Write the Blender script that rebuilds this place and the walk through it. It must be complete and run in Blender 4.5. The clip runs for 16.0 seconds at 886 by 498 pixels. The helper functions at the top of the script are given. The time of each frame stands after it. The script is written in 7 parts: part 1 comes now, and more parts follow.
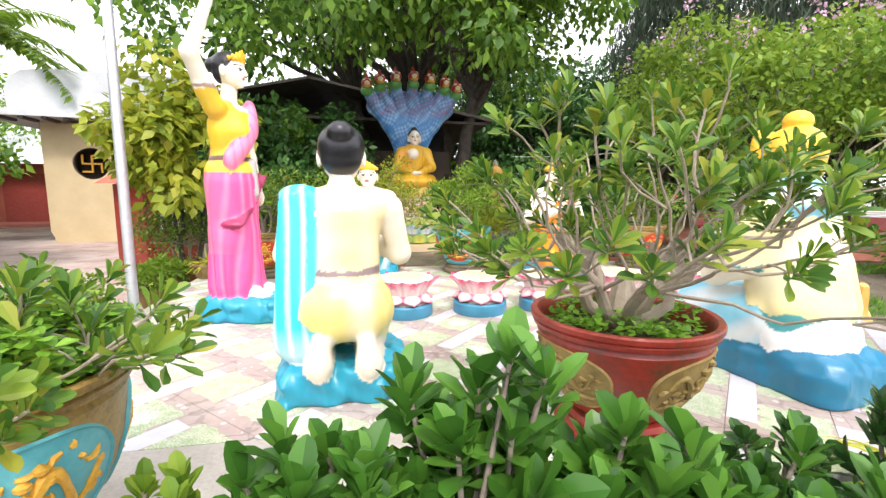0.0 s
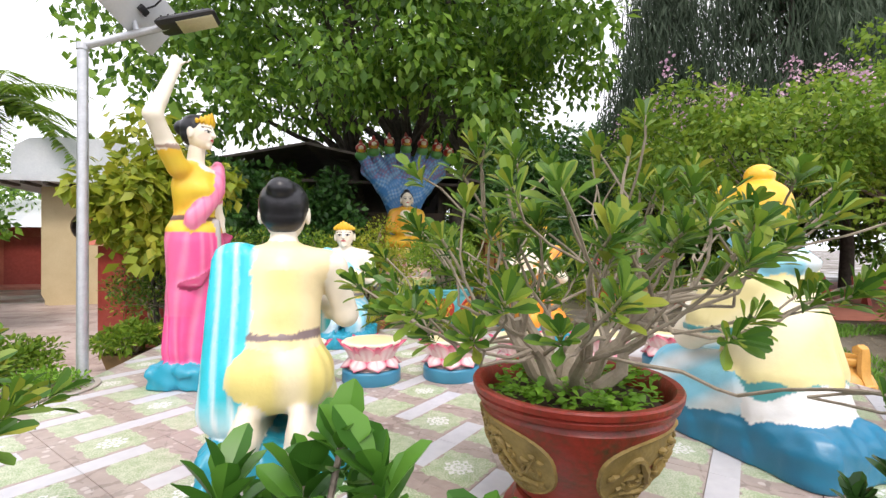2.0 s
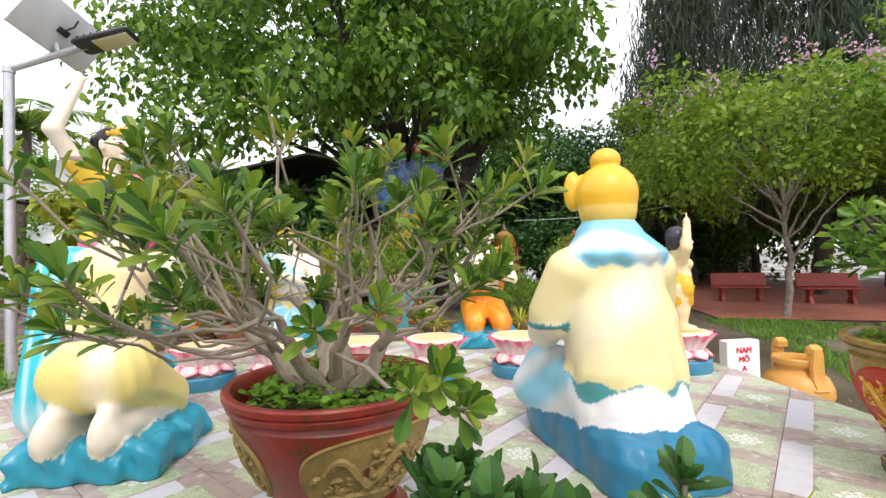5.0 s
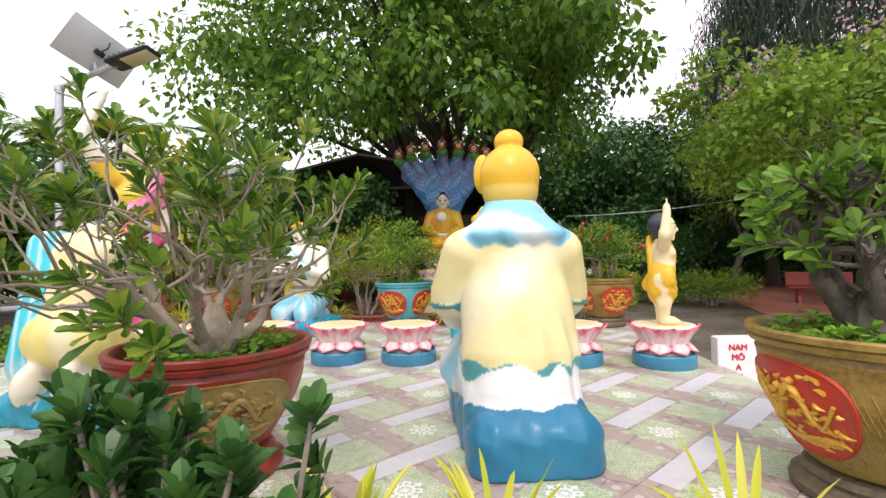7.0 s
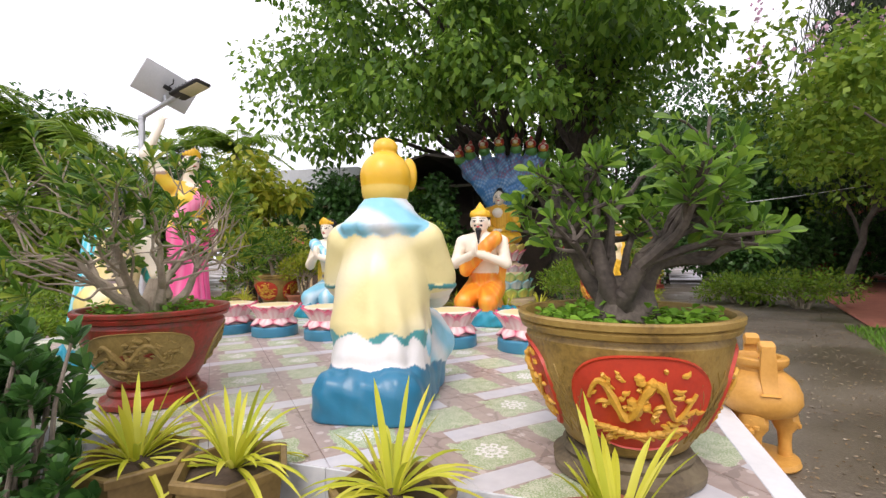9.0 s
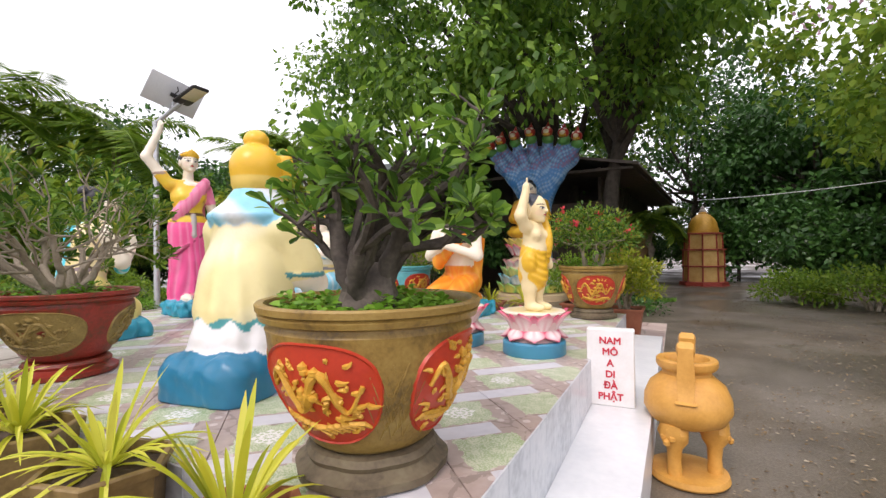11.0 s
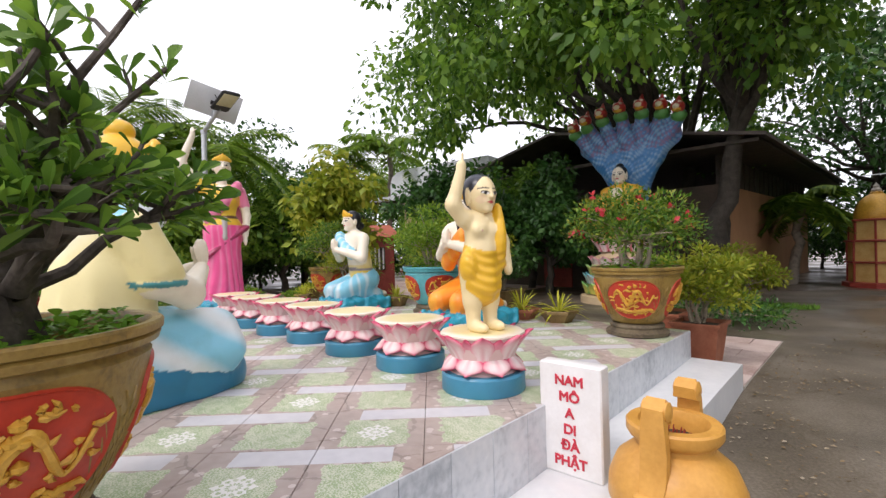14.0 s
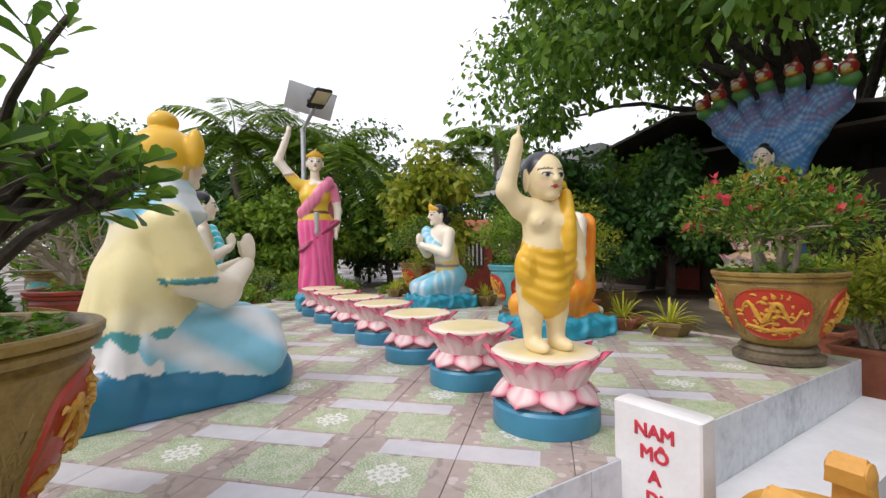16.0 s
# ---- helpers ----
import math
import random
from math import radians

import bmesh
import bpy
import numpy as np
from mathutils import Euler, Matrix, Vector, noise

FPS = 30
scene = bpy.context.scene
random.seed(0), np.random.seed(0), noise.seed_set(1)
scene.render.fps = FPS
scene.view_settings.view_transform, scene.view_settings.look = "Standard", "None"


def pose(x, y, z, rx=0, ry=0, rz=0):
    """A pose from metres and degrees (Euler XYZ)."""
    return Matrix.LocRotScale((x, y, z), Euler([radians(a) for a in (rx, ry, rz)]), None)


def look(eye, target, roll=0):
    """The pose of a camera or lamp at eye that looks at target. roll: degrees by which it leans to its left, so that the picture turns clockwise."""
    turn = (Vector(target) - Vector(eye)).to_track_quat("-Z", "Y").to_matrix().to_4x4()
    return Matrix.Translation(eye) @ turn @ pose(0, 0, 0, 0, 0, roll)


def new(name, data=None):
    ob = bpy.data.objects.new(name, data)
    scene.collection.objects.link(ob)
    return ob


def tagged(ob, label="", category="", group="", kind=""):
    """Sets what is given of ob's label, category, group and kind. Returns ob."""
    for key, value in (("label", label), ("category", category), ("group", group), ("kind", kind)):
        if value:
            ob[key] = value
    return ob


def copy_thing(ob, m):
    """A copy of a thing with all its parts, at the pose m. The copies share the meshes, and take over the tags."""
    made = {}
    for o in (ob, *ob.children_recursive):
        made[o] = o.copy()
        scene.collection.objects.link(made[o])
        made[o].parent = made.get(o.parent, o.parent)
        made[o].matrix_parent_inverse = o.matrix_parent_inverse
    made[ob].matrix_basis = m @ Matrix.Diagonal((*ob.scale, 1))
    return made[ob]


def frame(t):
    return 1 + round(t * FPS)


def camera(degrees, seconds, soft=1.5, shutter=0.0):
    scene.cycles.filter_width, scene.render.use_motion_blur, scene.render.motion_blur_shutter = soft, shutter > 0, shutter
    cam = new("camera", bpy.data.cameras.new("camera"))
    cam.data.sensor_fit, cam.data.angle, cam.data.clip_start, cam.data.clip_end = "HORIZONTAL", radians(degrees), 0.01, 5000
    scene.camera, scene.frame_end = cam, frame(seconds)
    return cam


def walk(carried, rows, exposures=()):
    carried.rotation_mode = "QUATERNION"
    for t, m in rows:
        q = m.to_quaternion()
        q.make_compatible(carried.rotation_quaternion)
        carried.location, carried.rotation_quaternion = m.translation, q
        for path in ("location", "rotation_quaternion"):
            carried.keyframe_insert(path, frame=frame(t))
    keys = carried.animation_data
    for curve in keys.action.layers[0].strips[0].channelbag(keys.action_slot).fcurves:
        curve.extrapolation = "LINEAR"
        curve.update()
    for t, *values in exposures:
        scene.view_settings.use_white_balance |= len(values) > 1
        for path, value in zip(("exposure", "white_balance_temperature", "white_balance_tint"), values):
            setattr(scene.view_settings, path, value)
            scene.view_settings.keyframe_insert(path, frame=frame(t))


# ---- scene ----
cam = camera(89.2, 16.0, soft=1.4)
PATH = [
    (0, (0.112, -0.168, 1.729), (0.002, 1.811, 1.457), 0.4),
    (0.5, (0.105, -0.138, 1.733), (-0.005, 1.854, 1.583), 0.4),
    (1, (0.133, -0.091, 1.714), (0.022, 1.905, 1.653), 0.3),
    (1.5, (0.254, -0.038, 1.721), (0.135, 1.959, 1.698), 0.0),
    (2, (0.439, 0.009, 1.706), (0.307, 2.004, 1.705), 0.1),
    (2.5, (0.567, 0.073, 1.682), (0.432, 2.069, 1.693), -0.1),
    (3, (0.815, 0.178, 1.709), (0.653, 2.171, 1.726), -0.3),
    (3.5, (0.981, 0.213, 1.67), (0.796, 2.204, 1.696), -0.5),
    (4, (1.216, 0.185, 1.657), (1.004, 2.173, 1.688), -0.8),
    (6.5, (2.362, 0.328, 1.549), (1.827, 2.255, 1.578), -1.3),
    (7, (2.65, 0.354, 1.511), (2.019, 2.251, 1.545), -1.1),
    (7.5, (2.968, 0.327, 1.483), (2.226, 2.184, 1.513), -1.2),
    (8, (3.344, 0.257, 1.476), (2.509, 2.074, 1.496), -1.3),
    (8.5, (3.684, 0.374, 1.446), (2.746, 2.141, 1.466), -1.3),
    (9, (4.127, 0.542, 1.439), (3.073, 2.24, 1.465), -0.7),
    (11.5, (5.355, 1.734, 1.364), (3.974, 3.181, 1.368), -0.9),
    (12, (5.451, 2.035, 1.359), (4.015, 3.427, 1.357), -1.0),
    (12.5, (5.537, 2.31, 1.36), (4.04, 3.637, 1.355), -1.1),
    (13, (5.51, 2.613, 1.355), (3.946, 3.861, 1.354), -1.5),
    (13.5, (5.492, 2.884, 1.361), (3.87, 4.054, 1.358), -1.5),
    (14, (5.562, 3.104, 1.387), (3.87, 4.171, 1.391), -1.5),
    (14.5, (5.553, 3.254, 1.391), (3.776, 4.171, 1.391), -1.2),
    (15, (5.477, 3.437, 1.403), (3.631, 4.207, 1.398), -1.1),
    (15.5, (5.375, 3.566, 1.397), (3.489, 4.233, 1.389), -1.0),
    (16, (5.264, 3.664, 1.391), (3.36, 4.277, 1.384), -1.0),
]
walk(cam, [(t, look(eye, target, roll)) for t, eye, target, roll in PATH],
     exposures=[(0, 1.2, 6600, 16), (0.5, 0.86, 6600, 16), (1.0, 0.72, 6600, 16), (2.0, 0.65, 6600, 16), (4.0, 0.6, 6600, 16), (6.5, 0.5, 6650, 17), (9.0, 0.35, 6700, 20), (12.5, 0.35, 6700, 20), (15, 0.1, 6550, 17), (16, 0.02, 6550, 17)])

# ---- sky and light: a bright overcast noon ----
world = bpy.data.worlds.new("sky")
scene.world = world
world.use_nodes = True
wt = world.node_tree
wt.nodes.clear()
w_out = wt.nodes.new("ShaderNodeOutputWorld")
w_bg = wt.nodes.new("ShaderNodeBackground")
w_sky = wt.nodes.new("ShaderNodeTexSky")
w_sky.sky_type = "NISHITA"
w_sky.sun_disc = False
w_sky.sun_elevation, w_sky.sun_rotation = radians(58), radians(150)
w_sky.dust_density, w_sky.air_density = 4.0, 1.0
w_mix = wt.nodes.new("ShaderNodeMix")
w_mix.data_type = "RGBA"
w_noise = wt.nodes.new("ShaderNodeTexNoise")
w_noise.inputs["Scale"].default_value = 2.2
w_noise.inputs["Detail"].default_value = 5
w_ramp = wt.nodes.new("ShaderNodeValToRGB")
w_ramp.color_ramp.elements[0].position, w_ramp.color_ramp.elements[0].color = 0.3, (11.0, 11.6, 12.6, 1)
w_ramp.color_ramp.elements[1].position, w_ramp.color_ramp.elements[1].color = 0.7, (14.0, 14.2, 14.6, 1)
wt.links.new(w_noise.outputs["Fac"], w_ramp.inputs["Fac"])
w_mix.inputs["Factor"].default_value = 0.9
wt.links.new(w_sky.outputs["Color"], w_mix.inputs["A"])
wt.links.new(w_ramp.outputs["Color"], w_mix.inputs["B"])
wt.links.new(w_mix.outputs["Result"], w_bg.inputs["Color"])
w_bg.inputs["Strength"].default_value = 0.1
wt.links.new(w_bg.outputs["Background"], w_out.inputs["Surface"])
sun = new("sun", bpy.data.lights.new("sun", "SUN"))
sun.data.energy, sun.data.angle, sun.data.color = 1.3, radians(14), (1.0, 0.95, 0.88)
sun.matrix_world = look((3, -9, 16), (0, 4, 0))


# ---- materials ----
def mat(name, stops, scale=6.0, rough=0.7, bump=0.25, fine=60.0, metal=0.0, spread=0.0, mottled=0.35, coat=0.0):
    """A surface coloured by noise at two scales; stops: base colours; spread: variation from piece to piece."""
    m = bpy.data.materials.new(name)
    m.use_nodes = True
    t = m.node_tree
    b = t.nodes["Principled BSDF"]
    pos = t.nodes.new("ShaderNodeNewGeometry")
    n1 = t.nodes.new("ShaderNodeTexNoise")
    n1.inputs["Scale"].default_value, n1.inputs["Detail"].default_value = scale, 6
    n2 = t.nodes.new("ShaderNodeTexNoise")
    n2.inputs["Scale"].default_value, n2.inputs["Detail"].default_value = fine, 4
    for n in (n1, n2):
        t.links.new(pos.outputs["Position"], n.inputs["Vector"])
    mixf = t.nodes.new("ShaderNodeMath")
    mixf.operation = "MULTIPLY_ADD"
    mixf.inputs[1].default_value = mottled
    sub = t.nodes.new("ShaderNodeMath")
    sub.operation = "MULTIPLY"
    sub.inputs[1].default_value = 1.0 - mottled
    t.links.new(n1.outputs["Fac"], sub.inputs[0])
    t.links.new(n2.outputs["Fac"], mixf.inputs[0])
    t.links.new(sub.outputs[0], mixf.inputs[2])
    fac = mixf.outputs[0]
    if spread:
        info = t.nodes.new("ShaderNodeObjectInfo")
        isl = pos.outputs["Random Per Island"]
        both = t.nodes.new("ShaderNodeMath")
        both.operation = "ADD"
        t.links.new(info.outputs["Random"], both.inputs[0])
        t.links.new(isl, both.inputs[1])
        fr = t.nodes.new("ShaderNodeMath")
        fr.operation = "FRACT"
        t.links.new(both.outputs[0], fr.inputs[0])
        ms = t.nodes.new("ShaderNodeMath")
        ms.operation = "MULTIPLY_ADD"
        ms.inputs[1].default_value = spread
        off = t.nodes.new("ShaderNodeMath")
        off.operation = "SUBTRACT"
        off.inputs[1].default_value = spread / 2
        t.links.new(fr.outputs[0], ms.inputs[0])
        t.links.new(fac, off.inputs[0])
        t.links.new(off.outputs[0], ms.inputs[2])
        fac = ms.outputs[0]
    ramp = t.nodes.new("ShaderNodeValToRGB")
    els = ramp.color_ramp.elements
    lo, hi = 0.3, 0.7
    while len(els) < len(stops):
        els.new(0.5)
    for i, c in enumerate(stops):
        els[i].position = lo + (hi - lo) * i / max(1, len(stops) - 1)
        els[i].color = (*c, 1)
    t.links.new(fac, ramp.inputs["Fac"])
    t.links.new(ramp.outputs["Color"], b.inputs["Base Color"])
    b.inputs["Roughness"].default_value, b.inputs["Metallic"].default_value = rough, metal
    b.inputs["Coat Weight"].default_value = coat
    if bump:
        bp = t.nodes.new("ShaderNodeBump")
        bp.inputs["Strength"].default_value, bp.inputs["Distance"].default_value = bump, 0.01
        t.links.new(fac if not spread else mixf.outputs[0], bp.inputs["Height"])
        t.links.new(bp.outputs["Normal"], b.inputs["Normal"])
    return m


def paint_mat(name, rough=0.35, dirt=0.14):
    """Hand-painted cement: the paint's colour lies on the mesh, grime and relief come from noise."""
    m = bpy.data.materials.new(name)
    m.use_nodes = True
    t = m.node_tree
    b = t.nodes["Principled BSDF"]
    at = t.nodes.new("ShaderNodeAttribute")
    at.attribute_name = "paint"
    pos = t.nodes.new("ShaderNodeNewGeometry")
    n1 = t.nodes.new("ShaderNodeTexNoise")
    n1.inputs["Scale"].default_value, n1.inputs["Detail"].default_value = 5, 8
    n2 = t.nodes.new("ShaderNodeTexNoise")
    n2.inputs["Scale"].default_value, n2.inputs["Detail"].default_value = 45, 5
    for n in (n1, n2):
        t.links.new(pos.outputs["Position"], n.inputs["Vector"])
    mr = t.nodes.new("ShaderNodeMapRange")
    mr.inputs["From Min"].default_value, mr.inputs["From Max"].default_value = 0.5, 0.8
    mr.inputs["To Min"].default_value, mr.inputs["To Max"].default_value = 0.0, dirt * 3
    t.links.new(n1.outputs["Fac"], mr.inputs["Value"])
    mx = t.nodes.new("ShaderNodeMix")
    mx.data_type, mx.blend_type = "RGBA", "MULTIPLY"
    mx.inputs["B"].default_value = (0.62, 0.56, 0.46, 1)
    t.links.new(mr.outputs["Result"], mx.inputs["Factor"])
    t.links.new(at.outputs["Color"], mx.inputs["A"])
    t.links.new(mx.outputs["Result"], b.inputs["Base Color"])
    b.inputs["Roughness"].default_value = rough
    bp = t.nodes.new("ShaderNodeBump")
    bp.inputs["Strength"].default_value, bp.inputs["Distance"].default_value = 0.22, 0.006
    t.links.new(n2.outputs["Fac"], bp.inputs["Height"])
    t.links.new(bp.outputs["Normal"], b.inputs["Normal"])
    return m


def leaf_mat(name, stops, rough=0.4, through_light=0.35):
    """Leaves that differ one from another, glossy, and let some light through."""
    m = bpy.data.materials.new(name)
    m.use_nodes = True
    t = m.node_tree
    b = t.nodes["Principled BSDF"]
    out = t.nodes["Material Output"]
    pos = t.nodes.new("ShaderNodeNewGeometry")
    n1 = t.nodes.new("ShaderNodeTexNoise")
    n1.inputs["Scale"].default_value = 1.3
    t.links.new(pos.outputs["Position"], n1.inputs["Vector"])
    add = t.nodes.new("ShaderNodeMath")
    add.operation = "MULTIPLY_ADD"
    add.inputs[1].default_value = 0.75
    half = t.nodes.new("ShaderNodeMath")
    half.operation = "MULTIPLY"
    half.inputs[1].default_value = 0.25
    t.links.new(n1.outputs["Fac"], half.inputs[0])
    t.links.new(pos.outputs["Random Per Island"], add.inputs[0])
    t.links.new(half.outputs[0], add.inputs[2])
    ramp = t.nodes.new("ShaderNodeValToRGB")
    els = ramp.color_ramp.elements
    while len(els) < len(stops):
        els.new(0.5)
    for i, c in enumerate(stops):
        els[i].position, els[i].color = i / (len(stops) - 1), (*c, 1)
    t.links.new(add.outputs[0], ramp.inputs["Fac"])
    t.links.new(ramp.outputs["Color"], b.inputs["Base Color"])
    b.inputs["Roughness"].default_value = rough
    b.inputs["Specular IOR Level"].default_value = 0.35
    tr = t.nodes.new("ShaderNodeBsdfTranslucent")
    t.links.new(ramp.outputs["Color"], tr.inputs["Color"])
    mx = t.nodes.new("ShaderNodeMixShader")
    mx.inputs["Fac"].default_value = through_light
    t.links.new(b.outputs["BSDF"], mx.inputs[1])
    t.links.new(tr.outputs["BSDF"], mx.inputs[2])
    t.links.new(mx.outputs["Shader"], out.inputs["Surface"])
    return m


C45 = math.cos(radians(14.2))
S45 = math.sin(radians(14.2))


def xy(u, v):
    """The terrace's own axes (u along its long side, v across) into the world's."""
    return (C45 * u - S45 * v, S45 * u + C45 * v)


def tile_mat():
    """Printed garden tiles laid on the diagonal: green squares with white rosettes, brown pebble bands, lilac-grey bars."""
    m = bpy.data.materials.new("printed_garden_tile")
    m.use_nodes = True
    t = m.node_tree
    N, L = t.nodes, t.links
    b = N["Principled BSDF"]

    def val(v):
        n = N.new("ShaderNodeValue")
        n.outputs[0].default_value = v
        return n.outputs[0]

    def op(kind, a, c=None, d=None):
        n = N.new("ShaderNodeMath")
        n.operation = kind
        for i, s in enumerate((a, c, d)):
            if s is None:
                continue
            if isinstance(s, (int, float)):
                n.inputs[i].default_value = s
            else:
                L.new(s, n.inputs[i])
        return n.outputs[0]

    def mix(f, a, c):
        n = N.new("ShaderNodeMix")
        n.data_type = "RGBA"
        L.new(f, n.inputs["Factor"])
        for k, s in (("A", a), ("B", c)):
            if isinstance(s, tuple):
                n.inputs[k].default_value = (*s, 1)
            else:
                L.new(s, n.inputs[k])
        return n.outputs["Result"]

    geo = N.new("ShaderNodeNewGeometry")
    sep = N.new("ShaderNodeSeparateXYZ")
    L.new(geo.outputs["Position"], sep.inputs[0])
    X, Y = sep.outputs["X"], sep.outputs["Y"]
    a = radians(14.2 + 45)
    o = (FLOWER[0], FLOWER[1])
    X0, Y0 = op("SUBTRACT", X, o[0]), op("SUBTRACT", Y, o[1])
    p = op("ADD", op("MULTIPLY", X0, math.cos(a)), op("MULTIPLY", Y0, math.sin(a)))
    q = op("SUBTRACT", op("MULTIPLY", Y0, math.cos(a)), op("MULTIPLY", X0, math.sin(a)))
    Q = op("ADD", op("DIVIDE", q, TILE), 0.36)
    row = op("FLOOR", Q)
    y = op("SUBTRACT", Q, row)
    P = op("ADD", op("ADD", op("DIVIDE", p, 2 * TILE), 0.25), op("MULTIPLY", row, 0.5))
    x = op("FRACT", P)
    x2 = op("FRACT", op("MULTIPLY", x, 2.0))
    wob = N.new("ShaderNodeTexNoise")
    wob.inputs["Scale"].default_value, wob.inputs["Detail"].default_value = 16, 5
    L.new(geo.outputs["Position"], wob.inputs["Vector"])
    big = N.new("ShaderNodeTexNoise")
    big.inputs["Scale"].default_value, big.inputs["Detail"].default_value = 1.1, 6
    L.new(geo.outputs["Position"], big.inputs["Vector"])
    fine = N.new("ShaderNodeTexNoise")
    fine.inputs["Scale"].default_value, fine.inputs["Detail"].default_value = 120, 3
    L.new(geo.outputs["Position"], fine.inputs["Vector"])
    w = op("MULTIPLY", op("SUBTRACT", wob.outputs["Fac"], 0.5), 0.22)
    # green squares in the middle of each tile
    dx = op("ABSOLUTE", op("SUBTRACT", op("ADD", x2, w), 0.5))
    dy = op("ABSOLUTE", op("SUBTRACT", op("SUBTRACT", y, w), 0.36))
    green = op("MULTIPLY", op("LESS_THAN", dx, 0.33), op("LESS_THAN", dy, 0.32))
    # lilac bars along the rows
    bar = op("MULTIPLY", op("GREATER_THAN", y, 0.7), op("LESS_THAN", op("ABSOLUTE", op("SUBTRACT", op("FRACT", op("ADD", x, 0.0)), 0.5)), 0.36))
    # rosette in every second square
    rx = op("MULTIPLY", op("SUBTRACT", x, 0.25), 2.0)
    ry = op("SUBTRACT", y, 0.36)
    rr = op("SQRT", op("ADD", op("MULTIPLY", rx, rx), op("MULTIPLY", ry, ry)))
    ang = op("ARCTAN2", ry, rx)
    petal = op("ADD", 0.165, op("MULTIPLY", op("COSINE", op("MULTIPLY", ang, 8.0)), 0.03))
    lace = op("GREATER_THAN", op("ADD", op("SINE", op("MULTIPLY", rr, 95.0)), op("MULTIPLY", op("COSINE", op("MULTIPLY", ang, 12.0)), 0.9)), -0.35)
    rosette = op("MULTIPLY", op("LESS_THAN", rr, petal), lace)
    # pebbles in the brown bands
    vor = N.new("ShaderNodeTexVoronoi")
    vor.inputs["Scale"].default_value = 11
    L.new(geo.outputs["Position"], vor.inputs["Vector"])
    peb = op("LESS_THAN", vor.outputs["Distance"], 0.22)
    crack = N.new("ShaderNodeTexVoronoi")
    crack.feature = "DISTANCE_TO_EDGE"
    crack.inputs["Scale"].default_value = 4.2
    L.new(geo.outputs["Position"], crack.inputs["Vector"])
    crk = op("LESS_THAN", op("ADD", crack.outputs["Distance"], w), 0.02)
    brown = mix(wob.outputs["Fac"], (0.24, 0.16, 0.13), (0.46, 0.36, 0.33))
    brown = mix(op("MULTIPLY", peb, 0.75), brown, (0.62, 0.54, 0.52))
    brown = mix(op("MULTIPLY", crk, 0.7), brown, (0.16, 0.11, 0.09))
    grn = mix(op("GREATER_THAN", op("ADD", fine.outputs["Fac"], op("MULTIPLY", w, 2.0)), 0.5), (0.24, 0.36, 0.14), (0.54, 0.58, 0.42))
    lil = mix(wob.outputs["Fac"], (0.46, 0.46, 0.52), (0.66, 0.66, 0.70))
    col = mix(green, brown, grn)
    col = mix(bar, col, lil)
    col = mix(rosette, col, (0.78, 0.78, 0.76))
    # dust and worn print
    dust = N.new("ShaderNodeMapRange")
    dust.inputs["From Min"].default_value, dust.inputs["From Max"].default_value = 0.35, 0.7
    dust.inputs["To Min"].default_value, dust.inputs["To Max"].default_value = 0.10, 0.36
    L.new(big.outputs["Fac"], dust.inputs["Value"])
    col = mix(dust.outputs["Result"], col, (0.60, 0.57, 0.52))
    L.new(col, b.inputs["Base Color"])
    rg = N.new("ShaderNodeMapRange")
    rg.inputs["To Min"].default_value, rg.inputs["To Max"].default_value = 0.25, 0.55
    L.new(big.outputs["Fac"], rg.inputs["Value"])
    L.new(rg.outputs["Result"], b.inputs["Roughness"])
    bp = N.new("ShaderNodeBump")
    bp.inputs["Strength"].default_value, bp.inputs["Distance"].default_value = 0.12, 0.003
    L.new(wob.outputs["Fac"], bp.inputs["Height"])
    L.new(bp.outputs["Normal"], b.inputs["Normal"])
    return m


TILE = 0.482
FLOWER = (3.668, 3.324)
M_PAINT = paint_mat("painted_cement")
M_GOLDPOT = mat("gilded_brown_glaze", [(0.09, 0.055, 0.015), (0.27, 0.17, 0.04), (0.36, 0.25, 0.07)], 7, 0.42, 0.6, 55)
M_REDPOT = mat("worn_red_glaze", [(0.08, 0.05, 0.02), (0.26, 0.03, 0.018), (0.37, 0.045, 0.028)], 5, 0.38, 0.6, 40)
M_REDFIELD = mat("red_enamel", [(0.38, 0.03, 0.015), (0.55, 0.05, 0.02)], 9, 0.4, 0.2, 60)
M_GOLD = mat("gilt_relief", [(0.50, 0.26, 0.03), (0.75, 0.42, 0.06)], 20, 0.38, 0.4, 80, 0.15)
M_DULLGOLD = mat("weathered_gilt_relief", [(0.20, 0.14, 0.04), (0.40, 0.28, 0.09)], 16, 0.55, 0.5, 70)
M_TEAL = mat("turquoise_glaze", [(0.05, 0.28, 0.32), (0.13, 0.45, 0.50)], 6, 0.35, 0.3, 40)
M_STONE = mat("dark_carved_stone", [(0.04, 0.032, 0.02), (0.13, 0.10, 0.06), (0.18, 0.15, 0.09)], 6, 0.7, 0.6, 40)
M_SOIL = mat("potting_soil", [(0.03, 0.02, 0.012), (0.09, 0.06, 0.04)], 20, 0.95, 0.9, 90)
M_BARK = mat("grey_brown_bark", [(0.10, 0.08, 0.06), (0.24, 0.20, 0.16), (0.3, 0.26, 0.21)], 9, 0.85, 0.9, 60)
M_DARKBARK = mat("dark_bark", [(0.025, 0.02, 0.016), (0.09, 0.075, 0.06)], 7, 0.85, 1.0, 45)
M_TWIG = mat("pale_smooth_bark", [(0.22, 0.18, 0.13), (0.40, 0.34, 0.26)], 14, 0.7, 0.5, 70)
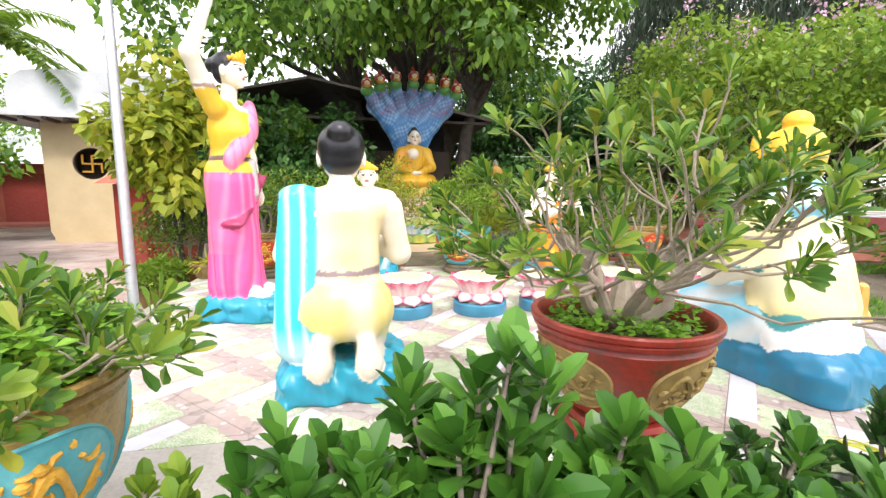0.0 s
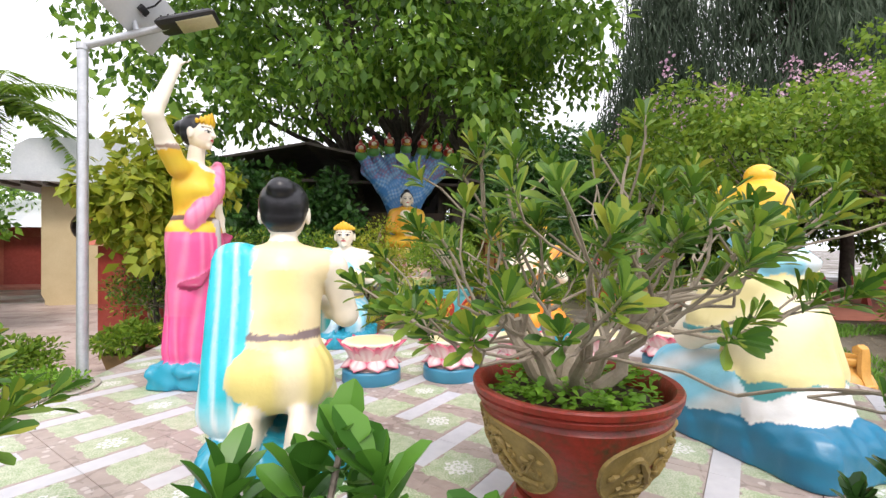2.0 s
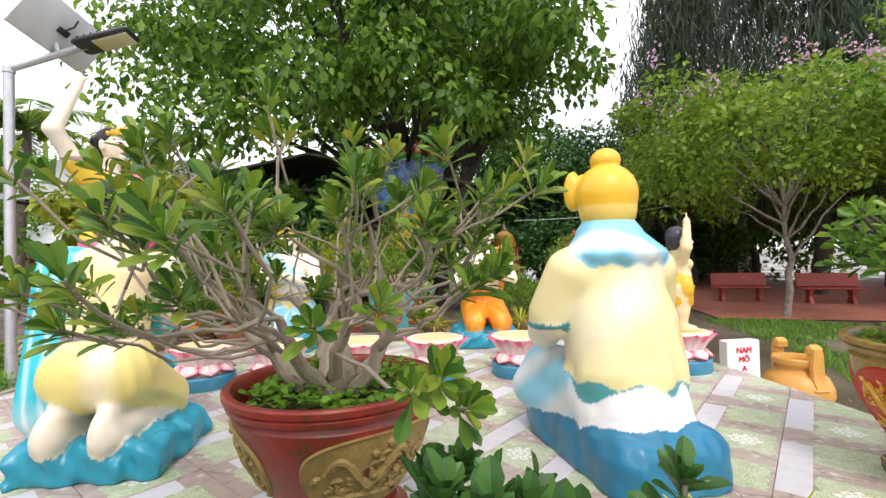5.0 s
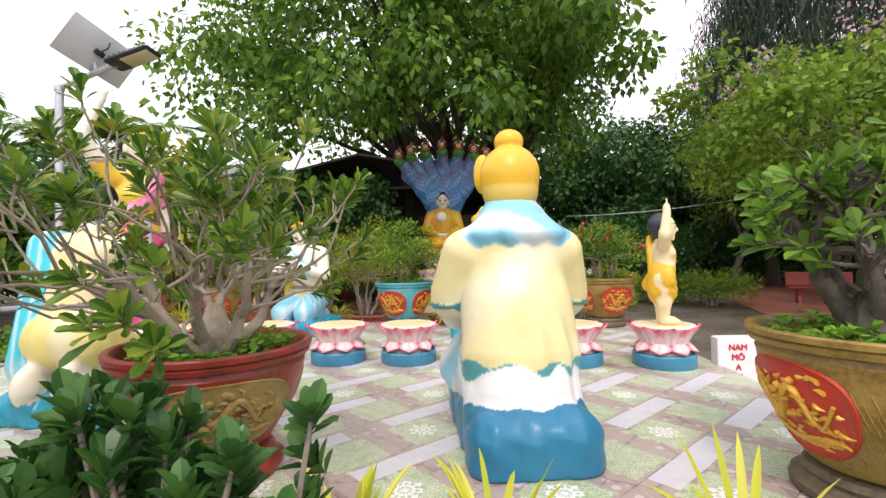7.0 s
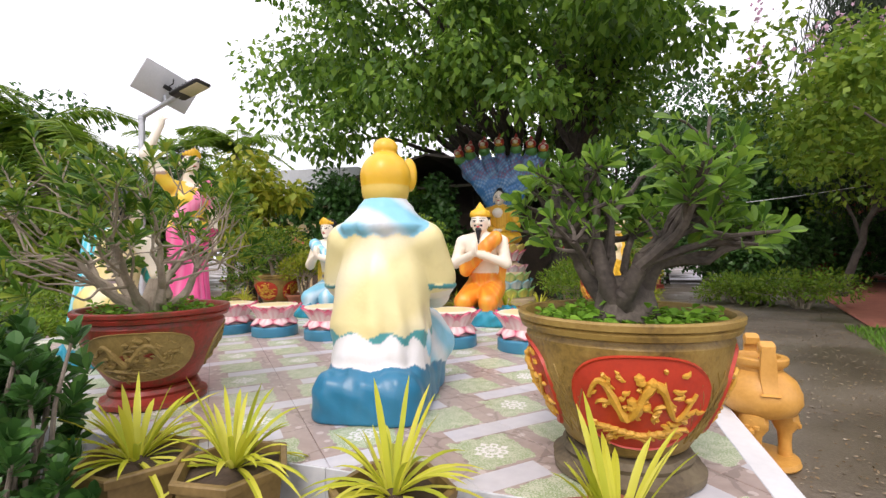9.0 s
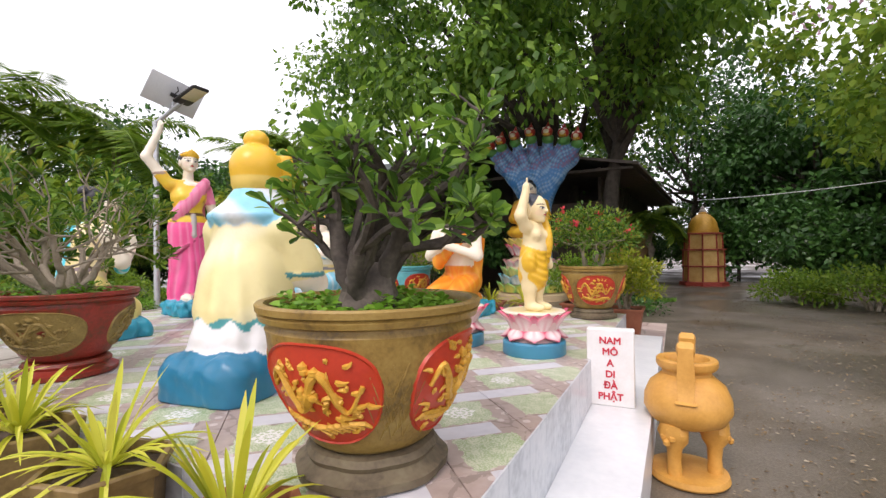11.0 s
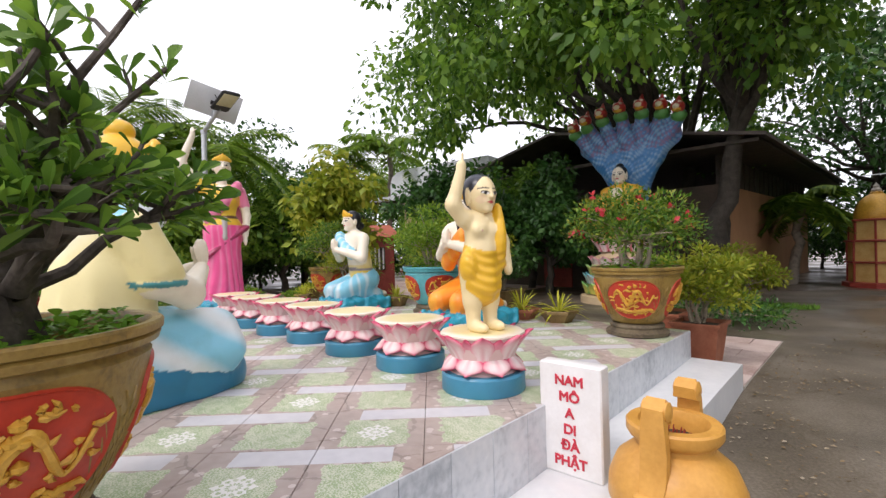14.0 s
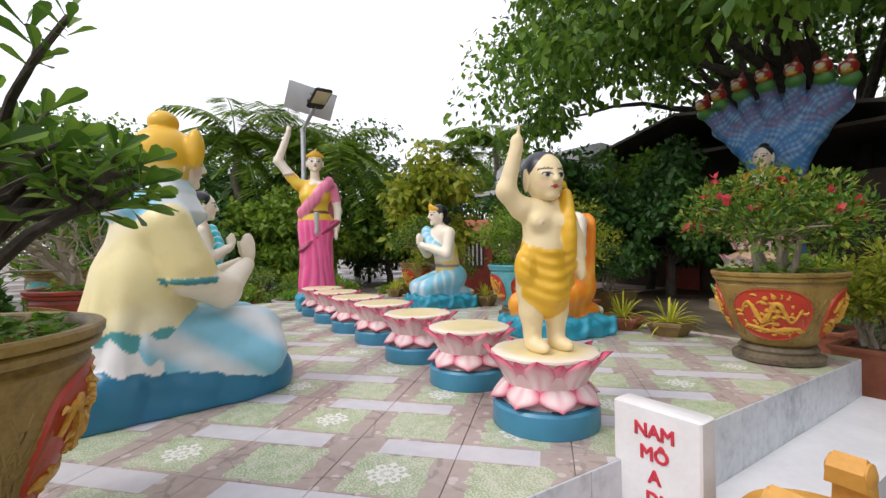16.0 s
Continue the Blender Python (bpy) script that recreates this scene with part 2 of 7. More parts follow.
M_LEAF_AD = leaf_mat("desert_rose_leaf", [(0.02, 0.065, 0.01), (0.05, 0.135, 0.016), (0.11, 0.22, 0.025), (0.21, 0.31, 0.035), (0.40, 0.33, 0.04)], 0.42, 0.35)
M_LEAF_DARK = leaf_mat("dark_glossy_leaf", [(0.025, 0.075, 0.02), (0.05, 0.14, 0.03), (0.09, 0.21, 0.04)], 0.3, 0.22)
M_LEAF_RUB = leaf_mat("broad_rubbery_leaf", [(0.025, 0.09, 0.012), (0.055, 0.17, 0.02), (0.13, 0.30, 0.04)], 0.3, 0.25)
M_LEAF_BODHI = leaf_mat("fig_tree_leaf", [(0.03, 0.09, 0.012), (0.085, 0.19, 0.024), (0.18, 0.33, 0.04), (0.29, 0.45, 0.06)], 0.4, 0.45)
M_LEAF_LIGHT = leaf_mat("light_green_leaf", [(0.07, 0.16, 0.02), (0.18, 0.31, 0.03), (0.32, 0.42, 0.05)], 0.5, 0.45)
M_LEAF_YELLOW = leaf_mat("yellow_green_leaf", [(0.14, 0.22, 0.02), (0.30, 0.36, 0.03), (0.46, 0.42, 0.05)], 0.45, 0.4)
M_LEAF_SPIDER = leaf_mat("variegated_strap_leaf", [(0.30, 0.40, 0.03), (0.60, 0.60, 0.05), (0.72, 0.70, 0.14)], 0.4, 0.35)
M_LEAF_GREY = leaf_mat("needle_foliage", [(0.02, 0.04, 0.02), (0.05, 0.08, 0.045), (0.08, 0.11, 0.07)], 0.7, 0.2)
M_LEAF_HERB = leaf_mat("clover_leaf", [(0.08, 0.20, 0.02), (0.17, 0.36, 0.03), (0.26, 0.46, 0.05)], 0.5, 0.35)
M_FLOWER_PINK = leaf_mat("lilac_pink_petal", [(0.55, 0.30, 0.45), (0.70, 0.48, 0.60)], 0.6, 0.3)
M_FLOWER_RED = leaf_mat("red_petal", [(0.60, 0.04, 0.06), (0.75, 0.10, 0.12)], 0.5, 0.3)
M_GROUND = mat("damp_dusty_concrete", [(0.045, 0.036, 0.024), (0.12, 0.098, 0.07), (0.22, 0.19, 0.15)], 0.8, 0.55, 0.8, 55)
M_CONCRETE = mat("bare_concrete", [(0.30, 0.27, 0.23), (0.48, 0.45, 0.40)], 3, 0.8, 0.5, 50)
M_PAVER = mat("pink_cement_paver", [(0.38, 0.27, 0.24), (0.55, 0.43, 0.39), (0.6, 0.5, 0.46)], 2.5, 0.75, 0.4, 40, 0, 0.25)
M_REDPAVE = mat("red_brick_paving", [(0.28, 0.09, 0.06), (0.42, 0.15, 0.10)], 3, 0.75, 0.4, 30)
M_GRASS = leaf_mat("grass_blade", [(0.06, 0.16, 0.02), (0.13, 0.28, 0.03), (0.2, 0.36, 0.05)], 0.6, 0.3)
M_MARBLE = mat("grey_marbled_tile", [(0.32, 0.35, 0.38), (0.52, 0.55, 0.58), (0.62, 0.64, 0.66)], 5, 0.3, 0.05, 22, 0, 0.1, 0.5)
M_WHITESTEP = mat("white_glazed_tile", [(0.62, 0.64, 0.66), (0.76, 0.77, 0.78)], 3, 0.3, 0.05, 20)
M_WHITE = mat("white_paint", [(0.70, 0.69, 0.68), (0.80, 0.80, 0.80)], 8, 0.5, 0.2, 50)
M_REDTEXT = mat("red_lettering", [(0.50, 0.02, 0.04), (0.62, 0.04, 0.07)], 20, 0.5, 0.1, 60)
M_BRASS = mat("ochre_painted_cement", [(0.50, 0.24, 0.04), (0.68, 0.36, 0.08)], 6, 0.42, 0.4, 45)
M_CREAM = mat("cream_wall_plaster", [(0.58, 0.46, 0.26), (0.70, 0.58, 0.36)], 2, 0.85, 0.3, 40)
M_ORANGE = mat("orange_wall_plaster", [(0.34, 0.17, 0.08), (0.47, 0.25, 0.12)], 1.2, 0.85, 0.3, 25)
M_ROOF = mat("pale_metal_roof", [(0.52, 0.55, 0.58), (0.68, 0.70, 0.72)], 2, 0.5, 0.2, 20)
M_DARKWOOD = mat("dark_weathered_boards", [(0.03, 0.025, 0.02), (0.09, 0.07, 0.055)], 4, 0.8, 0.5, 30)
M_REDROOF = mat("red_clay_tile", [(0.34, 0.08, 0.05), (0.50, 0.15, 0.09)], 3, 0.7, 0.4, 25)
M_PINKWALL = mat("pink_white_wall", [(0.52, 0.40, 0.38), (0.64, 0.54, 0.52)], 2, 0.8, 0.2, 30)
M_REDPAINT = mat("dark_red_paint", [(0.24, 0.03, 0.02), (0.36, 0.06, 0.04)], 8, 0.5, 0.3, 40)
M_STEEL = mat("galvanised_pole", [(0.42, 0.44, 0.46), (0.58, 0.60, 0.62)], 12, 0.4, 0.1, 60, 0.5)
M_ALU = mat("white_solar_backsheet", [(0.56, 0.58, 0.60), (0.66, 0.68, 0.70)], 4, 0.45, 0.05, 40)
M_BLACK = mat("black_plastic", [(0.012, 0.012, 0.014), (0.03, 0.03, 0.034)], 10, 0.45, 0.2, 60)
M_LED = mat("yellowish_led_lens", [(0.58, 0.52, 0.30), (0.70, 0.64, 0.42)], 30, 0.3, 0.3, 120)
M_TOWER = mat("faded_yellow_plaster", [(0.46, 0.26, 0.06), (0.62, 0.42, 0.16)], 4, 0.7, 0.2, 30)
# shade is put into this colour: front wall, room back, doorway
M_SHADE_DARK = mat("shade_dark_surface", [(0.06, 0.045, 0.035), (0.11, 0.08, 0.06)], 2, 0.9, 0.1, 20)
M_TILES = tile_mat()


def wet(m):
    """Damp patches: some of the surface is smoother."""
    t = m.node_tree
    n = t.nodes.new("ShaderNodeTexNoise")
    n.inputs["Scale"].default_value, n.inputs["Detail"].default_value = 0.45, 5
    pos = t.nodes.new("ShaderNodeNewGeometry")
    t.links.new(pos.outputs["Position"], n.inputs["Vector"])
    r = t.nodes.new("ShaderNodeMapRange")
    r.inputs["From Min"].default_value, r.inputs["From Max"].default_value = 0.42, 0.6
    r.inputs["To Min"].default_value, r.inputs["To Max"].default_value = 0.28, 0.8
    t.links.new(n.outputs["Fac"], r.inputs["Value"])
    t.links.new(r.outputs["Result"], t.nodes["Principled BSDF"].inputs["Roughness"])


wet(M_GROUND)


# ---- mesh helpers ----
class Mesh:
    """Collects vertices and faces, with a material number for each face."""

    def __init__(self):
        self.v, self.f, self.m, self.n = [], [], [], 0

    def add(self, verts, faces, mi=0):
        verts = np.asarray(verts, float).reshape(-1, 3)
        self.v.append(verts)
        self.f += [tuple(int(i) + self.n for i in f) for f in faces]
        self.m += [mi] * len(faces)
        self.n += len(verts)
        return self

    def box(self, x0, y0, z0, x1, y1, z1, mi=0, b=0.0):
        """A box with its edges chamfered by b."""
        if b <= 0:
            vs = [(x, y, z) for z in (z0, z1) for y in (y0, y1) for x in (x0, x1)]
            return self.add(vs, [(0, 2, 3, 1), (4, 5, 7, 6), (0, 1, 5, 4), (2, 6, 7, 3), (0, 4, 6, 2), (1, 3, 7, 5)], mi)
        rings = []
        for z, i in ((z0, b), (z0 + b, 0), (z1 - b, 0), (z1, b)):
            r = []
            for cx, sx, cy, sy in ((x0, 1, y0, 1), (x1, -1, y0, 1), (x1, -1, y1, -1), (x0, 1, y1, -1)):
                p1, p2 = (cx + sx * (i), cy + sy * (b + i)), (cx + sx * (b + i), cy + sy * i)
                r += [p1, p2] if (sx * sy) > 0 else [p2, p1]
            rings.append([(px, py, z) for px, py in r])
        return self.loft(rings, True, True, mi)

    def loft(self, rings, cap0=True, cap1=True, mi=0):
        k, n = len(rings[0]), len(rings)
        fs = []
        for i in range(n - 1):
            for j in range(k):
                j2 = (j + 1) % k
                fs.append((i * k + j, i * k + j2, (i + 1) * k + j2, (i + 1) * k + j))
        if cap0:
            fs.append(tuple(range(k - 1, -1, -1)))
        if cap1:
            fs.append(tuple((n - 1) * k + j for j in range(k)))
        return self.add([p for r in rings for p in r], fs, mi)

    def lathe(self, prof, segs=32, mi=0, c=(0, 0, 0), wob=None, cap0=True, cap1=True, turn=0.0):
        rings = []
        for r, z in prof:
            ring = []
            for j in range(segs):
                a = 2 * math.pi * j / segs + turn
                rr = r * (1 + (wob(a, z) if wob else 0))
                ring.append((c[0] + rr * math.cos(a), c[1] + rr * math.sin(a), c[2] + z))
            rings.append(ring)
        return self.loft(rings, cap0, cap1, mi)

    def tube(self, pts, rad, segs=8, mi=0):
        pts = [Vector(p) for p in pts]
        if not hasattr(rad, "__len__"):
            rad = [rad] * len(pts)
        rings, up = [], Vector((0.13, 0.31, 0.94))
        for i, p in enumerate(pts):
            d = (pts[min(i + 1, len(pts) - 1)] - pts[max(i - 1, 0)]).normalized()
            a = d.cross(up)
            if a.length < 0.05:
                a = d.cross(Vector((1, 0, 0)))
            a.normalize()
            b = d.cross(a)
            up = b.cross(d) if False else up
            rings.append([tuple(p + rad[i] * (a * math.cos(2 * math.pi * j / segs) + b * math.sin(2 * math.pi * j / segs))) for j in range(segs)])
        return self.loft(rings, True, True, mi)

    def make(self, name, mats, parent=None, label="", smooth=True, at=None):
        me = bpy.data.meshes.new(name)
        v = np.concatenate(self.v) if self.v else np.zeros((0, 3))
        me.from_pydata(v.tolist(), [], self.f)
        return finish(name, me, mats, parent, label, smooth, at, self.m)


def finish(name, me, mats, parent=None, label="", smooth=True, at=None, mi=None):
    for m in (mats if isinstance(mats, (list, tuple)) else [mats]):
        me.materials.append(m)
    if mi is not None and any(mi):
        me.polygons.foreach_set("material_index", mi)
    if smooth:
        me.polygons.foreach_set("use_smooth", [True] * len(me.polygons))
        me.set_sharp_from_angle(angle=radians(38))
    me.update()
    ob = new(name, me)
    if parent is not None:
        ob.parent = parent
    if label:
        tagged(ob, label)
    if at is not None:
        ob.matrix_basis = at
    return ob


def fast_mesh(name, verts, faces):
    """A mesh from arrays: verts (n, 3), faces (m, k)."""
    verts, faces = np.asarray(verts, np.float32), np.asarray(faces, np.int32)
    me = bpy.data.meshes.new(name)
    k = faces.shape[1]
    me.vertices.add(len(verts))
    me.vertices.foreach_set("co", verts.ravel())
    me.loops.add(faces.size)
    me.loops.foreach_set("vertex_index", faces.ravel())
    me.polygons.add(len(faces))
    me.polygons.foreach_set("loop_start", np.arange(len(faces), dtype=np.int32) * k)
    me.update(calc_edges=True)
    me.validate()
    return me


def holder(name, x, y, z, rz=0, label="", category="", group="", kind=""):
    ob = new(name)
    ob.matrix_basis = pose(x, y, z, 0, 0, rz)
    return tagged(ob, label, category, group, kind)


def leaves_at(P, D, N, length, width, rng, droop=0.15, cup=0.25, shape="leaf"):
    """Leaf blades: base points P, directions D, face normals N; one folded blade each of six corners. Returns verts, faces."""
    n = len(P)
    D = D / (np.linalg.norm(D, axis=1, keepdims=True) + 1e-9)
    S = np.cross(D, N)
    S /= np.linalg.norm(S, axis=1, keepdims=True) + 1e-9
    U = np.cross(S, D)
    L = (length * (0.7 + 0.6 * rng.random(n)))[:, None]
    W = L * (width / length)
    if shape == "leaf":
        prof = ((0.0, 0.05), (0.25, 0.34), (0.5, 0.5), (0.78, 0.38), (1.0, 0.03))
    elif shape == "spoon":
        prof = ((0.0, 0.05), (0.35, 0.2), (0.68, 0.46), (0.9, 0.37), (1.0, 0.08))
    elif shape == "broad":
        prof = ((0.0, 0.05), (0.3, 0.30), (0.6, 0.47), (0.87, 0.32), (1.0, 0.04))
    else:
        prof = ((0.0, 0.4), (0.3, 0.5), (0.6, 0.45), (0.8, 0.3), (1.0, 0.02))
    V = []
    for s, w in prof:
        mid = P + D * L * s - np.array([0, 0, 1.0]) * L * droop * s * s
        V += [mid - S * W * w + U * W * cup * w, mid, mid + S * W * w + U * W * cup * w]
    V = np.stack(V, 1)
    F = []
    for i in range(4):
        a = 3 * i
        F += [(a, a + 1, a + 4, a + 3), (a + 1, a + 2, a + 5, a + 4)]
    F = np.array(F)
    faces = (np.arange(n)[:, None, None] * 15 + F[None]).reshape(-1, 4)
    return V.reshape(-1, 3), faces


def simple_leaves(P, D, N, length, width, rng):
    """Cheaper blades for crowns far off: four corners each, folded along the rib."""
    n = len(P)
    D = D / (np.linalg.norm(D, axis=1, keepdims=True) + 1e-9)
    S = np.cross(D, N)
    S /= np.linalg.norm(S, axis=1, keepdims=True) + 1e-9
    L = (length * (0.65 + 0.7 * rng.random(n)))[:, None]
    W = L * (width / length) * 0.5
    U = np.cross(S, D)
    V = np.stack([P, P + D * L * 0.45 - S * W + U * W * 0.3, P + D * L, P + D * L * 0.45 + S * W + U * W * 0.3], 1)
    F = np.array([(0, 1, 2), (0, 2, 3)])
    return V.reshape(-1, 3), (np.arange(n)[:, None, None] * 4 + F[None]).reshape(-1, 3)


def rand_dirs(n, rng):
    d = rng.normal(size=(n, 3))
    return d / np.linalg.norm(d, axis=1, keepdims=True)


# ---- ground ----
def ground_z(x, y):
    u, v = C45 * x + S45 * y, -S45 * x + C45 * y
    k = min(1.0, max(0.0, (u - 2.2) / 2.6))
    k = k * k * (3 - 2 * k)
    h = min(1.0, max(0.0, (6.8 - v) / 3.2))
    far = min(1.0, max(0.0, (14 - u) / 6))
    return -0.30 * k * h * far


def build_ground():
    xs = np.unique(np.concatenate([np.linspace(-600, -40, 8), np.linspace(-40, 40, 81), np.linspace(40, 600, 8)]))
    ys = np.unique(np.concatenate([np.linspace(-400, -20, 6), np.linspace(-20, 50, 71), np.linspace(50, 900, 8)]))
    V = [(x, y, ground_z(x, y) + 0.012 * noise.noise((x * 0.6, y * 0.6, 0))) for y in ys for x in xs]
    k = len(xs)
    F = [(j * k + i, j * k + i + 1, (j + 1) * k + i + 1, (j + 1) * k + i) for j in range(len(ys) - 1) for i in range(k - 1)]
    ob = Mesh().add(V, F).make("ground", M_GROUND)
    tagged(ob, "damp grey-brown dusty concrete yard", "ground", kind="structure")


build_ground()


# ---- terrace: a raised block faced with marbled tiles ----
U0, U1, V0, V1, TOP = -2.03, 4.80, 1.27, 6.69, 0.5


def uv_block(M, u0, v0, u1, v1, z0, z1, mi=0, zfun=None):
    P = [(u0, v0), (u1, v0), (u1, v1), (u0, v1)]
    lo = [(*xy(*p), z0) for p in P]
    hi = [(*xy(*p), zfun(*p) if zfun else z1) for p in P]
    return M.loft([lo, hi], True, True, mi)


def clip(poly, a, b, c):
    """Keeps the part of poly with a*u + b*v <= c."""
    out = []
    for i, p in enumerate(poly):
        q = poly[(i + 1) % len(poly)]
        dp, dq = a * p[0] + b * p[1] - c, a * q[0] + b * q[1] - c
        if dp <= 0:
            out.append(p)
        if dp * dq < 0:
            s = dp / (dp - dq)
            out.append((p[0] + s * (q[0] - p[0]), p[1] + s * (q[1] - p[1])))
    return out


terrace = uv_block(Mesh(), U0, V0, U1, V1, -0.5, TOP - 0.012).make("terrace", M_CONCRETE, smooth=False)
tagged(terrace, "raised terrace with printed floor tiles and grey marbled sides", "terrace", kind="structure")


def slab(M, poly, z0, z1, e=0.003):
    """A thin piece on the terrace, its upper rim chamfered."""
    c = (sum(p[0] for p in poly) / len(poly), sum(p[1] for p in poly) / len(poly))

    def ring(k, z):
        r = []
        for p in poly:
            d = math.hypot(p[0] - c[0], p[1] - c[1]) + 1e-6
            s = 1 - k / d
            r.append((*xy(c[0] + (p[0] - c[0]) * s, c[1] + (p[1] - c[1]) * s), z))
        return r
    return M.loft([ring(0, z0), ring(0, z1 - e), ring(e, z1)], False, True)


def build_tiles():
    fu, fv = C45 * FLOWER[0] + S45 * FLOWER[1], -S45 * FLOWER[0] + C45 * FLOWER[1]
    r2 = math.sqrt(0.5)
    for i in range(-16, 16):
        for j in range(-16, 16):
            p0, q0 = (i - 0.5) * TILE, (j - 0.36) * TILE
            poly = []
            for dp, dq in ((0, 0), (1, 0), (1, 1), (0, 1)):
                p, q = p0 + dp * TILE, q0 + dq * TILE
                s = 0.0012
                p += s if dp == 0 else -s
                q += s if dq == 0 else -s
                poly.append((fu + (p - q) * r2, fv + (p + q) * r2))
            near = 2.0 if sum(c[0] for c in poly) / 4 < 0.3 else V0
            for a, b, c in ((1, 0, U1), (-1, 0, -U0), (0, 1, V1), (0, -1, -near)):
                poly = clip(poly, a, b, c) if poly else poly
            if len(poly) < 3:
                continue
            area = 0.5 * abs(sum(poly[k][0] * poly[(k + 1) % len(poly)][1] - poly[(k + 1) % len(poly)][0] * poly[k][1] for k in range(len(poly))))
            if area < 0.002:
                continue
            slab(Mesh(), poly, TOP - 0.012, TOP + 0.0016 * ((i * 7 + j * 13) % 5) / 5).make("tile", M_TILES, terrace, smooth=False)


def face_tiles(M, p0, p1, z0, z1, w, out):
    """Upright marbled tiles from p0 to p1 (u, v), standing out by 8 mm."""
    L = math.hypot(p1[0] - p0[0], p1[1] - p0[1])
    d = ((p1[0] - p0[0]) / L, (p1[1] - p0[1]) / L)
    n = max(1, round(L / w))
    obs = []
    for k in range(n):
        a, b = L * k / n + 0.0015, L * (k + 1) / n - 0.0015
        rings = []
        for off, e in ((0.0, 0), (0.006, 0), (0.008, 0.002)):
            r = []
            for s, z in ((a + e, z0 + e), (b - e, z0 + e), (b - e, z1 - e), (a + e, z1 - e)):
                r.append((*xy(p0[0] + d[0] * s + out[0] * off, p0[1] + d[1] * s + out[1] * off), z))
            rings.append(r)
        obs.append(Mesh().loft(rings, False, True).make("marble_tile", M, terrace, smooth=False))
    return obs


# step along the east side, slightly falling towards the yard's low corner
def step_z(u, v):
    return 0.13 + 0.03 * (v - 3.5)


step = uv_block(Mesh(), U1 + 0.009, V0 - 0.3, 5.25, V1, -0.5, 0, 0, step_z).make("step", M_WHITESTEP, smooth=False)
tagged(step, "white glazed step along the terrace side", "step", kind="structure")
apron = uv_block(Mesh(), U0, V0 - 0.02, 0.3, 2.0, 0.2, TOP - 0.004).make("kerb", M_CONCRETE, smooth=False)
tagged(apron, "bare concrete edge with dirt and moss", "kerb", kind="structure")

# pavers of the court behind and west of the terrace
court = Mesh()
for (u0, v0, u1, v1) in ((U0 - 9.0, 3.0, U0 - 0.02, 16.0), (U0 - 0.02, V1 + 0.02, 5.26, 9.3)):
    uv_block(court, u0, v0, u1, v1, -0.2, 0.006)
court = court.make("pavement", M_CONCRETE, smooth=False)
tagged(court, "court paved with pinkish cement slabs", "pavement", kind="structure")


def build_pavers():
    near, rest = 0, Mesh()
    w, d = 0.62, 0.42
    for (u0, v0, u1, v1) in ((U0 - 9.0, 3.0, U0 - 0.02, 16.0), (U0 - 0.02, V1 + 0.02, 5.26, 9.3)):
        for j in range(int((v1 - v0) / d)):
            for i in range(int((u1 - u0) / w) + 1):
                a, b = u1 - (i + 1) * w + (0.31 if j % 2 else 0), v0 + j * d
                a2 = min(a + w, u1)
                a = max(a, u0)
                if a2 - a < 0.05:
                    continue
                poly = [(a + 0.006, b + 0.006), (a2 - 0.006, b + 0.006), (a2 - 0.006, b + d - 0.006), (a + 0.006, b + d - 0.006)]
                z = 0.022 + 0.004 * (((i * 5 + j * 3) % 7) / 7)
                if b > V1 - 2 and a > -6.2 and near < 290:
                    slab(Mesh(), poly, 0.0, z, 0.005).make("paver", M_PAVER, court, smooth=False)
                    near += 1
                else:
                    slab(rest, poly, 0.0, z, 0.005)
    tagged(rest.make("pavers", M_PAVER, court, smooth=False), kind="stuff")


# ---- pots ----
def dragon(M, mi, R, a0, span, z0, z1, rng, off):
    """Raised scrolls (a writhing dragon and clouds) on a pot's wall of radius R(z)."""
    def on(a, z, h):
        r = R(z) + h
        return (r * math.cos(a), r * math.sin(a), z)
    zc, hh = (z0 + z1) / 2, (z1 - z0) / 2
    pts, rad = [], []
    for k in range(40):
        s = k / 39
        a = a0 + span * (-0.72 + 1.44 * s)
        z = zc + hh * (0.12 + 0.36 * math.sin(s * 13.0))
        pts.append(on(a, z, off))
        rad.append(0.008 + 0.013 * math.sin(math.pi * min(1, s * 1.15)) * (0.8 + 0.3 * math.sin(s * 60)))
    M.tube(pts, rad, 6, mi)
    # head and mane
    for k in range(9):
        a, z = a0 + span * rng.uniform(-0.18, 0.18), zc + hh * rng.uniform(-0.1, 0.7)
        p = on(a, z, off)
        M.lathe([(0.001, -0.018), (0.018, -0.006), (0.02, 0.006), (0.001, 0.02)], 7, mi, p)
    # claws, flames and clouds
    for k in range(60):
        a, z = a0 + span * rng.uniform(-0.8, 0.8), zc + hh * rng.uniform(-0.85, 0.8)
        if ((a - a0) / span) ** 2 + ((z - zc) / hh) ** 2 > 0.78:
            continue
        g, l = rng.uniform(0, 6.28), rng.uniform(0.025, 0.065)
        q = [on(a + l * s * math.cos(g + s) / R(z), z + l * s * math.sin(g + s) * 0.7, off * 0.8) for s in (0, 0.33, 0.66, 1.0)]
        M.tube(q, [0.006, 0.011, 0.008, 0.002], 5, mi)
    for k in range(11):
        a = a0 + span * (-0.6 + 0.12 * k)
        z = zc - hh * (0.72 - 0.25 * abs(-0.6 + 0.12 * k))
        q = [on(a + 0.05 * math.cos(t) / R(z), z + 0.022 * math.sin(t), off * 0.8) for t in (0, 1, 2, 3.1)]
        M.tube(q, [0.006, 0.011, 0.011, 0.005], 5, mi)


